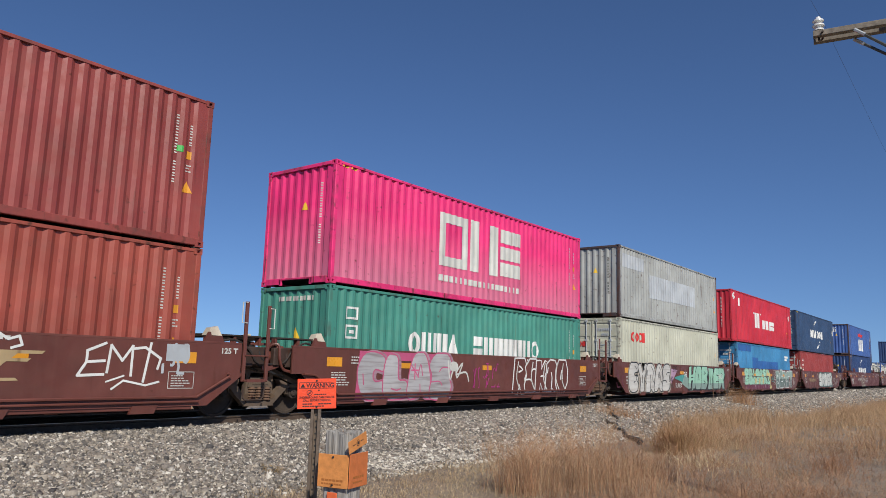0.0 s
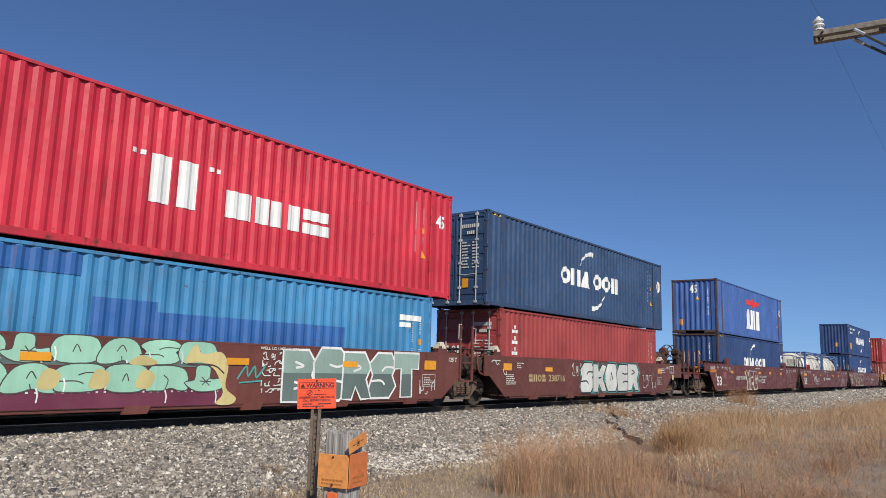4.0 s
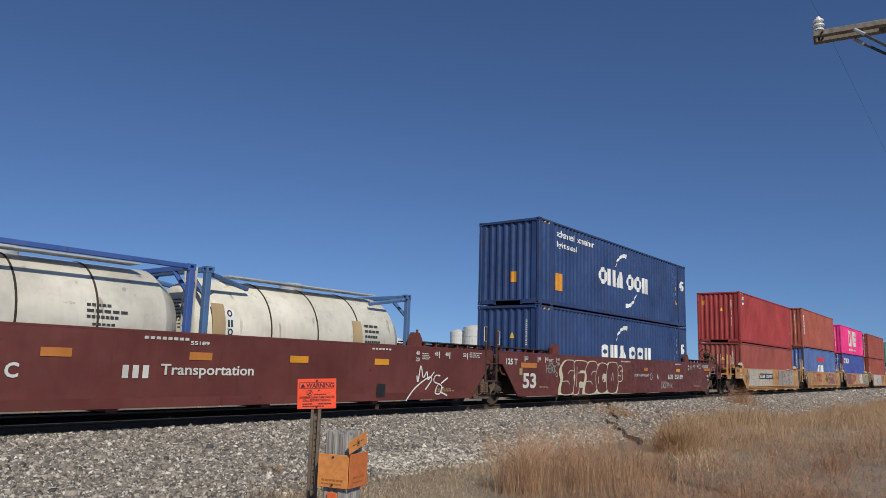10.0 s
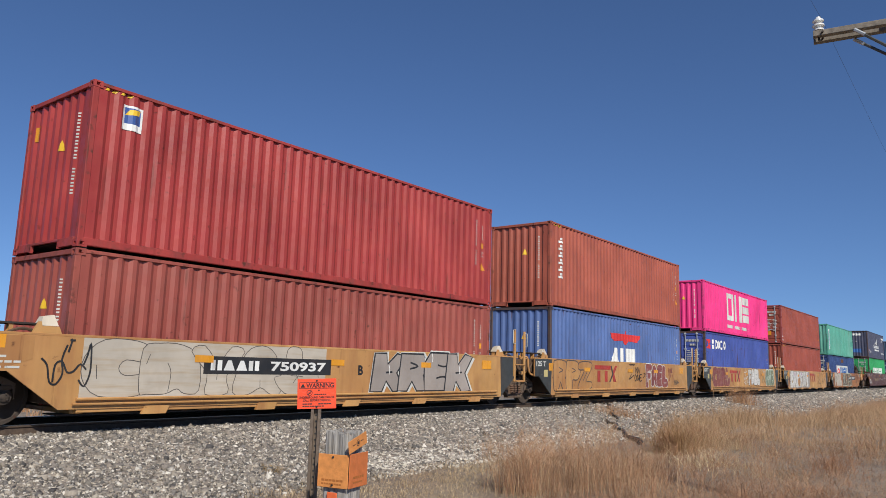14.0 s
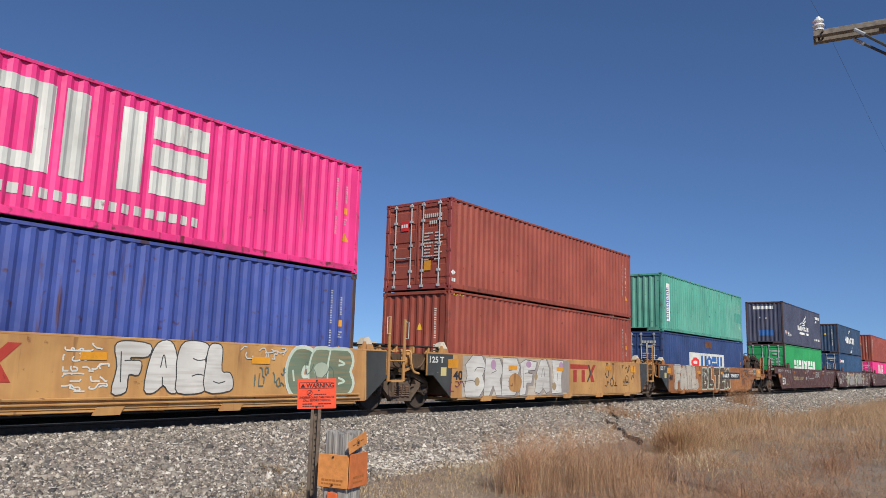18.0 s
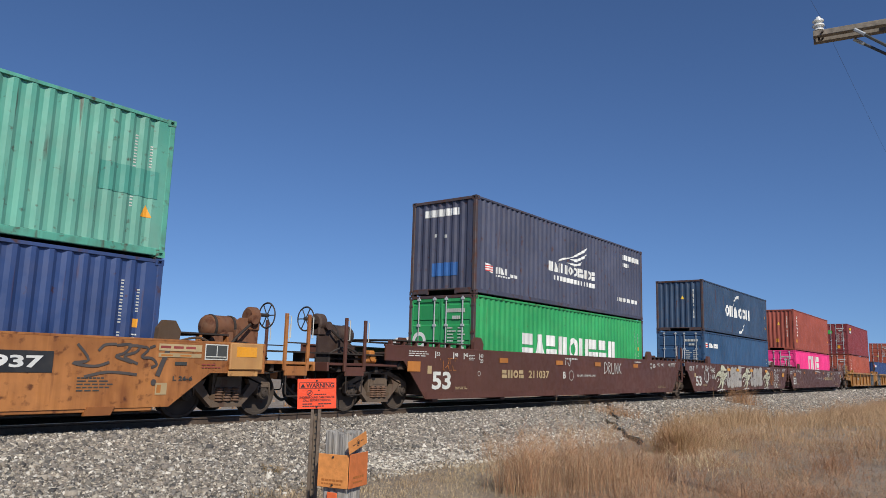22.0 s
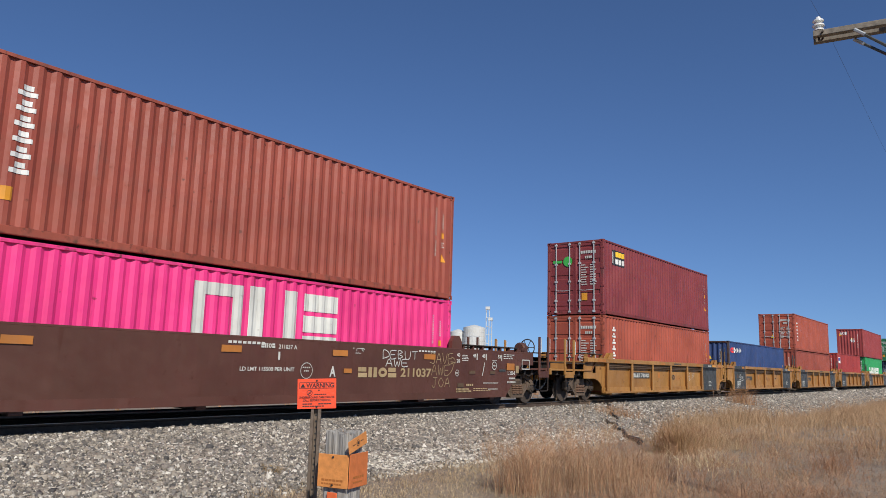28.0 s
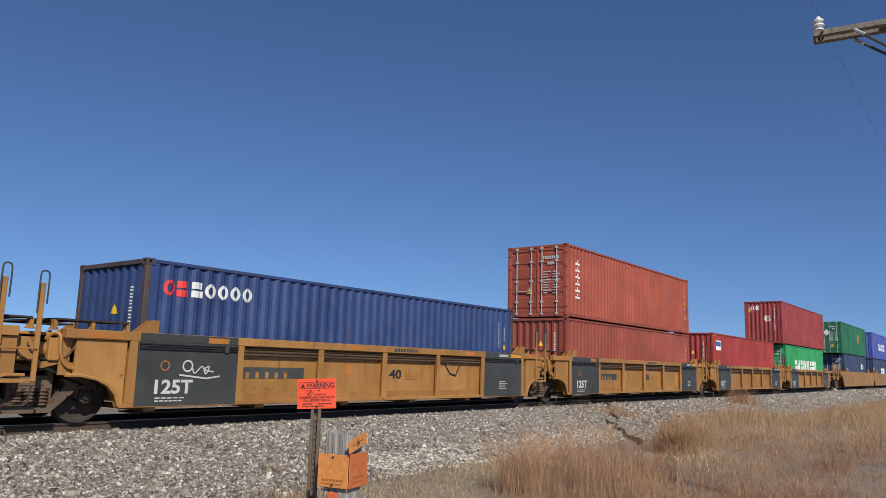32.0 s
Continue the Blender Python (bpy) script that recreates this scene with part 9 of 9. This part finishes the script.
def marker_post():
    """A grey split wooden post with orange plates on two faces."""
    ob = thing("marker_post", "weathered grey wooden marker post with faded orange plates", "post", pose(3.04, 3.045, -0.608, 0, 0, -76))
    rng = random.Random(4)
    n, pts = 72, []
    for i in range(n):
        a = 2 * math.pi * i / n
        c, s = math.cos(a), math.sin(a)
        r = 0.082 * (abs(c) ** 6 + abs(s) ** 6) ** (-1 / 6) * (rng.uniform(0.99, 1.008) if rng.random() > 0.08 else 0.93)
        pts.append((r * c, r * s))
    q = Shape()
    for j, z in enumerate((0.0, 0.5, 1.0, 1.2, 1.345)):
        q.v += [(x * (1 + 0.01 * j), y * (1 - 0.005 * j), z + (rng.uniform(-0.02, 0.012) if j == 4 else 0)) for x, y in pts]
    for j in range(4):
        q.f += [(j * n + i, j * n + (i + 1) % n, (j + 1) * n + (i + 1) % n, (j + 1) * n + i) for i in range(n)]
    q.v.append((0, 0, 1.335))
    q.f += [(4 * n + i, 4 * n + (i + 1) % n, 5 * n) for i in range(n)]
    m, nt, b, v = material("grey_wood")
    base = mixed(nt, lin("7c7873"), lin("aeaaa3"), noisy(nt, v, 1.0, 8, 0.3, 0.7, (90, 90, 4)))
    base = mixed(nt, base, lin("45423e"), times(nt, noisy(nt, v, 1.0, 6, 0.56, 0.7, (110, 110, 5)), 0.5))
    base = mixed(nt, base, lin("8f8472"), times(nt, noisy(nt, v, 9, 4, 0.5, 0.7), 0.5))
    nt.links.new(base, b.inputs["Base Color"])
    b.inputs["Roughness"].default_value = 0.9
    bumped(nt, b, noisy(nt, v, 1.0, 8, 0.3, 0.7, (110, 110, 5)), 0.6, 0.006)
    part("post", q, m, ob)
    fade = plain("faded_orange", "d58c4c", 0.55, 0.15, 25)
    # side plate: a darker orange, with that face's weaker light in the colour
    fade_shaded = plain("faded_orange_shaded", "c9713c", 0.55, 0.15, 25)
    a = part("marker_plate", Shape().box(-0.098, 0.098, -0.105, -0.1, 1.05, 1.23, 0.002), fade, ob)
    b2 = part("marker_plate", Shape().box(0.1, 0.105, -0.1, 0.1, 1.05, 1.235, 0.002), fade_shaded, ob)
    pr = plain("worn_print", "a8672f", 0.6, 0.1, 25)
    painted("worn_print", bars(-0.07, 1.085, 0.14, 0.011, 6, fill=0.85) + bars(-0.07, 1.067, 0.13, 0.008, 8, fill=0.85), pr, a, lambda u, v, d: (u, -0.105 + d, v), lift=0.001)
    painted("worn_print", bars(-0.06, 1.1, 0.12, 0.012, 5, fill=0.85) + bars(-0.06, 1.075, 0.1, 0.009, 6, fill=0.85), pr, b2, lambda u, v, d: (0.105 - d, u, v), lift=0.001)
    t = part("tag", Shape().box(-0.1, 0.1, -0.003, 0.0, -0.035, 0.035, 0.001), fade, ob, "tilted orange tag", pose(0.11, -0.035, 1.295, 0, 0, 90) @ pose(0, 0, 0, 0, -14, 0))
    painted("tag_arrow", hoop(0.0, 0.0, 0.017, 0.003, 16) + rect(-0.008, -0.008, 0.016, 0.014) + strokes([(-0.058, 0.0), (-0.03, 0.0)], 0.004) + strokes([(0.03, 0.0), (0.058, 0.0)], 0.004), mat("black"), t, lambda u, v, d: (u, -0.003 + d, v), lift=0.001)
    part("lower_plate", Shape().box(-0.035, 0.03, -0.1, -0.095, 0.84, 1.025, 0.002), plain("orange_strip", "e06a3c", 0.5, 0.1, 30), ob)
    for z in (1.215, 1.065):
        part("nail", Shape().rod((0, -0.104, z), (0, -0.112, z), 0.006, 7), mat("dark_iron"), ob)


marker_post()


def utility_pole():
    """A line pole with a double crossarm, of which one end reaches over the verge."""
    ob = thing("utility_pole", "weathered grey wooden line pole with double crossarm and insulators", "utility pole", pose(9.35, 0.305, 0.0, 0, 0, 9))
    wood = plain("weathered_arm", "7d7468", 0.85, 0.3, 16)
    q = Shape()
    q.lathe([(0.0, -0.65), (0.15, -0.65), (0.14, 2.0), (0.12, 5.0), (0.11, 5.7), (0.0, 5.72)], 18, "z", (0, 0, 0))
    part("pole", q, wood, ob, smooth=True)
    za = 5.045
    for xx in (-0.2, -0.02):
        part("crossarm", Shape().box(xx - 0.04, xx + 0.04, -1.3, 1.3, za, za + 0.068, 0.005), wood, ob)
    for y in (-1.15, -0.6, 0.42, 1.24):
        part("insulator", Shape().lathe([(0.0, 0.175), (0.026, 0.17), (0.03, 0.148), (0.06, 0.132), (0.062, 0.116), (0.026, 0.108), (0.024, 0.088), (0.064, 0.074), (0.066, 0.056), (0.028, 0.048), (0.026, 0.03), (0.058, 0.018), (0.058, 0.0), (0.0, 0.0)], 16, "z"), plain("white_porcelain", "dcdcd8", 0.25, 0.08, 30), ob, "white ribbed porcelain insulator", (-0.17, y, za + 0.085), smooth=True, key=("insulator",))
        part("pin", Shape().rod((-0.17, y, za - 0.03), (-0.17, y, za + 0.1), 0.012, 8), mat("dark_iron"), ob)
    for s in (-1, 1):
        for xx in (-0.245, 0.03):
            part("brace", Shape().rod((xx, s * 0.86, za - 0.02), (xx * 0.6, s * 0.1, za - 0.62), 0.016, 6), mat("ttx_gray"), ob)
            part("brace_plate", Shape().rod((xx - 0.004, s * 0.88, za - 0.005), (xx - 0.004, s * 0.78, za - 0.085), 0.02, 6), mat("silver"), ob)
    part("spacer_bolt", Shape().rod((-0.26, 1.2, za + 0.035), (0.05, 1.2, za + 0.035), 0.012, 8), mat("dark_iron"), ob)
    for y in (1.2, 0.42, -0.6, -1.15):
        w = new("overhead_wire", Shape().pipe([(8.95 + x, y + 0.27, za + 0.24 - 0.5 * (1 - ((x % 40) / 20 - 1) ** 2) * (1 if x % 40 else 0)) for x in range(-40, 121, 5)], 0.0014, 4).mesh("overhead_wire", mat("dark_iron")))
        tagged(w, "thin dark overhead wire along the track", "wire", "overhead wires")


utility_pole()


def old_cable():
    """A black broken cable half buried in the ballast."""
    rng = random.Random(9)
    ob = thing("old_cable", "black broken cable lying across the ballast", "cable", Matrix())
    for (x0, y0), (x1, y1), r in (((26.2, 12.35), (23.2, 10.75), 0.035), ((22.9, 10.6), (21.5, 9.75), 0.04), ((20.6, 9.6), (18.9, 8.35), 0.05), ((18.9, 8.35), (17.0, 7.1), 0.065)):
        pts = []
        for k in range(8):
            f = k / 7
            x, y = x0 + (x1 - x0) * f + rng.uniform(-0.16, 0.16), y0 + (y1 - y0) * f + rng.uniform(-0.06, 0.06)
            pts.append((x, y, max(bed(x, y), ground_z(x, y) if y < TRACK - 5.2 else -9) + 0.05))
        part("cable", Shape().pipe(pts, r, 7), mat("black"), ob)


old_cable()

def silos():
    """A far grain elevator, pale bins beside a leg tower."""
    ob = thing("grain_elevator", "distant pale steel grain bins with leg towers", "grain elevator", pose(326, 232, -0.6, 0, 0, 30))
    st = plain("pale_steel", "c9c9c4", 0.6, 0.08, 1.0)
    for i, (x, y, r, h) in enumerate(((-0.0, -1.0, 6.0, 22.4), (3.1, 8.1, 4.5, 20.0), (-28, 30, 4, 14), (-37, 34, 3.5, 13))):
        b = part("bin", Shape().lathe([(0, h + 1.6), (r * 0.3, h + 1.2), (r, h), (r, 0), (0, 0)], 24, "z", (x, y, 0)), st, ob)
        for k in range(1, 9):
            part("hoop", Shape().lathe([(r + 0.02, h * k / 9 - 0.1), (r + 0.12, h * k / 9), (r + 0.02, h * k / 9 + 0.1)], 24, "z", (x, y, 0)), st, b)
    for x, y, h in ((1.6, -8.1, 32.5), (10.7, -9.0, 27.1)):
        q = Shape()
        for a in (-0.8, 0.8):
            for c in (-0.8, 0.8):
                q.rod((x + a, y + c, 0), (x + a, y + c, h), 0.16, 5)
        for k in range(7):
            q.box(x - 0.9, x + 0.9, y - 0.9, y + 0.9, h * k / 7, h * k / 7 + 0.25)
        part("leg_tower", q.box(x - 1.2, x + 1.2, y - 1.2, y + 1.2, h, h + 1.6), st, ob)


silos()


def far_shed():
    """A long low pale shed at the edge of the fields, seen under the couplings."""
    ob = thing("storage_shed", "distant long white steel storage shed", "shed", pose(150, 290, -0.62))
    wall, roof = plain("shed_wall", "c4c6c4", 0.7, 0.08, 0.5), plain("shed_roof", "dcdedc", 0.5, 0.06, 0.5)
    part("wall", Shape().box(-62, 62, -7, 7, 0, 3.9), wall, ob)
    part("roof", Shape().add([(-63, -7.6, 3.8), (63, -7.6, 3.8), (63, 0, 5.7), (-63, 0, 5.7), (-63, 7.6, 3.8), (63, 7.6, 3.8)], [(0, 1, 2, 3), (3, 2, 5, 4), (0, 3, 4), (1, 5, 2), (0, 4, 5, 1)]), roof, ob)
    for i in range(12):
        part("door", lambda: Shape().box(-1.6, 1.6, -7.08, -7.0, 0, 3.2), mat("ttx_gray"), ob, at=(-56 + i * 10.2, 0, 0), key=("shed_door",))
        part("vent", lambda: Shape().box(-0.5, 0.5, -0.4, 0.4, 5.5, 6.2), roof, ob, at=(-52 + i * 9.6, 0, 0), key=("shed_vent",))


far_shed()


# ---- grass ----
def straw(name, cols, calm=0.45, patch=0.5):
    """Dead grass: a tone for each blade, drawn together by calm, in patches of redder, greyer and darker growth."""
    m = bpy.data.materials.new(name)
    m.use_nodes = True
    nt = m.node_tree
    b = nt.nodes["Principled BSDF"]
    v = nt.nodes.new("ShaderNodeTexCoord").outputs["Object"]
    g = nt.nodes.new("ShaderNodeNewGeometry")
    ramp = nt.nodes.new("ShaderNodeValToRGB")
    els = ramp.color_ramp.elements
    while len(els) < len(cols):
        els.new(0.5)
    tones = [lin(c) for c in cols]
    for i, c in enumerate(tones):
        els[i].position, els[i].color = i / (len(cols) - 1), c
    nt.links.new(g.outputs["Random Per Island"], ramp.inputs[0])
    mean = tuple(sum(c[k] for c in tones) / len(tones) for k in range(3)) + (1,)
    base = mixed(nt, ramp.outputs[0], mean, calm)
    base = mixed(nt, base, lin("8a5a40"), times(nt, noisy(nt, v, 0.55, 4, 0.45, 0.65), patch * 0.7))
    base = mixed(nt, base, lin("8d8068"), times(nt, noisy(nt, v, 0.8, 4, 0.55, 0.72, (1.0, 1.3, 1.0)), patch * 0.8))
    base = mixed(nt, base, lin("5f4c3c"), times(nt, noisy(nt, v, 1.7, 5, 0.5, 0.72), patch))
    nt.links.new(base, b.inputs["Base Color"])
    b.inputs["Roughness"].default_value = 0.85
    return m


def swell(x, y):
    """How high the grass stands at a place: clumps, low spots and the worn strip beside the cable."""
    k = 0.85 + 0.75 * noise.noise(Vector((x * 0.55, y * 0.8, 6.3))) + 0.35 * noise.noise(Vector((x * 1.6, y * 1.9, 2.1)))
    for cx, cy, rx, ry, d in ((14.3, 6.3, 2.3, 1.0, 0.85), (18.2, 7.4, 1.6, 0.6, 0.8), (13.4, 3.0, 1.2, 0.5, 0.45), (11.3, 3.5, 0.7, 0.4, 0.35)):
        k *= 1 - d * math.exp(-((x - cx) / rx) ** 2 - ((y - cy) / ry) ** 2)
    return max(0.12, k)


def grass(name, n, spots, hgt, wid, cols, seed, label, lean=0.35, fluff=0, calm=0.45, patch=0.5):
    """Dead grass: bent blades in tufts, with short side blades near the tips where fluff is given."""
    rng = np.random.default_rng(seed)
    X, Y, k = spots(rng, n)
    n = len(X)
    Z = np.array([max(ground_z(float(a), float(b)), bed(float(a), float(b)) if abs(b - TRACK) < 5.3 else -9) for a, b in zip(X, Y)]) - 0.02
    h = hgt * k * rng.uniform(0.35, 1.15, n)
    az = rng.uniform(0, 6.283, n)
    ln = lean * rng.uniform(0.1, 1.6, n) * h
    w = wid * rng.uniform(0.6, 1.4, n)
    stems = n
    if fluff:
        rep = np.repeat(np.arange(n), fluff)
        t = rng.uniform(0.4, 0.98, len(rep))
        X = np.concatenate([X, X[rep] + np.cos(az[rep]) * ln[rep] * t * t])
        Y = np.concatenate([Y, Y[rep] + np.sin(az[rep]) * ln[rep] * t * t])
        Z = np.concatenate([Z, Z[rep] + h[rep] * t * 0.95])
        h2 = rng.uniform(0.04, 0.13, len(rep)) * (0.4 + h[rep])
        h, w = np.concatenate([h, h2 * 0.8]), np.concatenate([w, w[rep] * 0.75])
        az, ln = np.concatenate([az, rng.uniform(0, 6.283, len(rep))]), np.concatenate([ln, h2 * 0.9])
        n = len(X)
    fx = rng.uniform(0, 6.283, n)
    dx, dy = np.cos(az) * ln, np.sin(az) * ln
    ux, uy = np.cos(fx) * w, np.sin(fx) * w
    at = lambda i, t, s: np.stack([X[i] + dx[i] * t * t + ux[i] * s, Y[i] + dy[i] * t * t + uy[i] * s, Z[i] + h[i] * (t if t < 1 else 1 - 0.25 * min(lean, 1.6))], 1)
    long, short = slice(0, stems), slice(stems, n)
    P = np.stack([at(long, 0, -1), at(long, 0, 1), at(long, 0.55, -0.75), at(long, 0.55, 0.75), at(long, 1, 0)], 1).reshape(-1, 3)
    Q = np.stack([at(short, 0, -1), at(short, 0, 1), at(short, 1, 0)], 1).reshape(-1, 3)
    a, b = (np.arange(stems) * 5)[:, None], (np.arange(n - stems) * 3)[:, None] + len(P)
    quads = a + np.array([[0, 1, 3, 2]])
    tris = np.concatenate([a + np.array([[2, 3, 4]]), b + np.array([[0, 1, 2]])], 0)
    P = np.concatenate([P, Q], 0)
    me = bpy.data.meshes.new(name)
    me.vertices.add(len(P))
    me.vertices.foreach_set("co", P.ravel())
    idx = np.concatenate([quads.ravel(), tris.ravel()]).astype(np.int32)
    me.loops.add(len(idx))
    me.loops.foreach_set("vertex_index", idx)
    me.polygons.add(len(quads) + len(tris))
    me.polygons.foreach_set("loop_start", np.concatenate([np.arange(len(quads)) * 4, len(quads) * 4 + np.arange(len(tris)) * 3]).astype(np.int32))
    me.update(calc_edges=True)
    me.materials.append(straw(name, cols, calm, patch))
    return tagged(new(name, me), label, "grass", kind="stuff")


def edge(x):
    """Where the tall grass ends towards the track."""
    return float(np.interp(x, [7, 8.2, 18, 26, 28, 34, 42, 60, 170], [4.6, 4.95, 6.8, 8.0, 7.9, 6.5, 6.3, 6.0, 5.0]))


def verge(x0, x1, margin=0.0, low=0.02, crowd=14, wide=0.11, rough=True):
    def spots(rng, n):
        m = n // crowd
        cx = rng.uniform(x0, x1, m)
        lo = cx * low - 0.6
        hi = np.array([edge(float(a)) for a in cx]) + margin
        cy = lo + (hi - lo) * rng.uniform(0, 1, m) ** 0.85
        tall = rng.lognormal(-0.1, 0.28, m)
        if rough:
            tall = tall * np.array([swell(float(a), float(b)) for a, b in zip(cx, cy)])
        i = rng.integers(0, m, n)
        return cx[i] + rng.normal(0, wide, n), cy[i] + rng.normal(0, wide, n), tall[i]
    return spots


def strip(x0, x1, y0, y1):
    def spots(rng, n):
        cx, cy = rng.uniform(x0, x1, n // 10), rng.uniform(y0, y1, n // 10)
        i = rng.integers(0, n // 10, n)
        return cx[i] + rng.normal(0, 0.09, n), cy[i] + rng.normal(0, 0.09, n), rng.uniform(0.5, 1.2, n // 10)[i]
    return spots


def tuft(x, y, r):
    return lambda rng, n: (x + rng.normal(0, r, n), y + rng.normal(0, r, n), rng.uniform(0.6, 1.1, n))


DRY = ["a28b6c", "cdb48c", "dcc59c", "b0966f", "e6d2aa", "bd9f76", "86714f"]
RED = ["8c6246", "c2936a", "aa7850", "d8b288", "734f38", "b88a60"]
STALK = ["976a4e", "cc9c74", "745440", "dcb48c", "e8d0a8", "84583f", "c08c66", "5c4636", "d4ac84", "bc8058"]
GREY = ["8d8272", "b5a68e", "a39680", "c9b998", "7a6e60"]
OLIVE = ["745c3c", "967848", "ac8e5a", "bea272", "604c32"]
grass("dry_grass", 7000, verge(8.3, 20, 0.2, 0.02, 40, 0.2), 0.55, 0.0022, STALK, 11, "tall reddish-tan dead grass on the verge", 0.85, 7, 0.3, 0.75)
grass("dry_grass", 9000, verge(8.2, 22, 0.1, 0.02, 35, 0.2), 0.36, 0.0022, STALK + GREY, 23, "tangled reddish dead grass on the verge", 1.5, 4, 0.3, 0.75)
grass("dry_grass", 34000, verge(8.0, 22, 0.2, 0.02, 40, 0.25), 0.17, 0.0022, GREY + RED + DRY, 12, "low straw-coloured dead grass on the verge", 1.3, 0, 0.3, 0.6)
grass("dry_grass", 15000, verge(21, 60, 0.5, 0.08, 18, 0.2), 0.62, 0.004, STALK + DRY, 13, "tall dead grass along the track", 0.7, 3, 0.65, 0.35)
grass("dry_grass", 22000, verge(21, 60, 0.5, 0.08, 14, 0.2), 0.34, 0.005, DRY + RED, 21, "low dead grass along the track", 0.9, 0, 0.65, 0.35)
grass("dry_grass", 20000, verge(60, 170, 0.2, 0.09, 14, 0.3), 0.5, 0.016, DRY + RED, 14, "far dead grass along the track", 0.6, 0, 0.7, 0.3)
grass("dry_grass", 24000, strip(6.2, 13.5, 5.0, 8.1), 0.13, 0.0026, GREY + DRY, 15, "short grey-tan dead grass on bare earth", 1.2, 0, 0.1, 0.3)
grass("dry_grass", 8000, strip(13, 21, 5.6, 8.6), 0.08, 0.003, GREY + DRY, 24, "short sparse dead grass on bare earth", 1.0)
grass("dry_grass", 90, tuft(7.36, 8.85, 0.1), 0.14, 0.003, OLIVE, 25, "small clump of dead grass in the ballast", 0.9, 3)
grass("dry_grass", 240, tuft(20.3, 7.0, 0.35), 0.4, 0.003, RED, 31, "brown dead weeds beside the ballast", 0.5, 4)
grass("dry_grass", 380, tuft(22.6, 10.2, 0.45), 0.5, 0.0035, RED, 32, "rusty dead weeds beside the cable", 0.6, 4)
grass("dry_grass", 420, tuft(12.6, 7.6, 0.7), 0.3, 0.0025, RED, 33, "sparse dead weeds on bare earth", 0.6, 4)
grass("dry_grass", 700, strip(12, 19, 7.4, 8.8), 0.5, 0.0022, RED + DRY, 34, "thin dead stems before the ballast", 0.4, 4)
grass("dry_grass", 300, strip(14, 60, 7.6, 9.2), 0.4, 0.0035, RED, 16, "single dead weeds in the ballast", 0.5, 3)
grass("dry_grass", 1700, tuft(16.2, 6.0, 0.2), 0.85, 0.003, OLIVE + RED, 18, "dense olive-tan tuft of dead grass", 0.75, 0, 0.2, 0.4)
grass("dry_grass", 1800, tuft(18.0, 6.0, 0.5), 0.6, 0.003, DRY + RED, 19, "tan dead grass beside a tuft", 0.8, 1, 0.3, 0.4)
grass("dry_grass", 3000, strip(21, 29, 7.2, 8.3), 0.75, 0.004, DRY + RED, 27, "soft tan dead grass beside the ballast", 0.6, 2, 0.6, 0.35)
grass("dry_grass", 260, tuft(14.3, 5.0, 0.7), 0.5, 0.0032, ["e6d4ac", "d4be90"], 26, "flattened pale straw on the verge", 2.4, 0, 0.3, 0.0)
for i, (x, y, r) in enumerate(((9.0, 5.5, 0.2), (9.5, 5.65, 0.3), (9.9, 5.3, 0.4), (10.9, 5.6, 0.4), (10.2, 4.7, 0.5), (11.4, 5.0, 0.4))):
    grass("dry_grass", 420, tuft(x, y, r), 0.95, 0.0021, STALK, 40 + i, "thin tall dead stems at the verge's edge", 0.42, 8, 0.25, 0.55)
grass("dry_grass", 60, tuft(20.5, 10.3, 0.5), 0.75, 0.004, ["8d7a60", "a08c70"], 20, "thin dead weed stems in the ballast", 0.3, 4)
grass("dry_grass", 420, tuft(37.0, 10.4, 0.35), 0.95, 0.005, RED, 22, "brown dead weeds at the ballast's edge", 0.5, 4)
grass("dry_grass", 9000, strip(5, 120, 18.5, 34), 0.3, 0.012, RED, 17, "dead grass beyond the track", 0.5)


def motions():
    """Everything on the train runs with it; each wheelset turns on its truck."""
    ts = [i * 1.0 for i in range(33)]
    for ob, x, y, z in MOVING:
        walk(ob, [(t, pose(x - run(t), y, z)) for t in ts])
    turns = [(i / 15, -math.degrees((run(i / 15) - run(0)) / R_WHEEL)) for i in range(481)]
    for ob, x in WHEELS:
        walk(ob, [(t, pose(x, 0, R_WHEEL, 0, a, 0)) for t, a in turns])


motions()
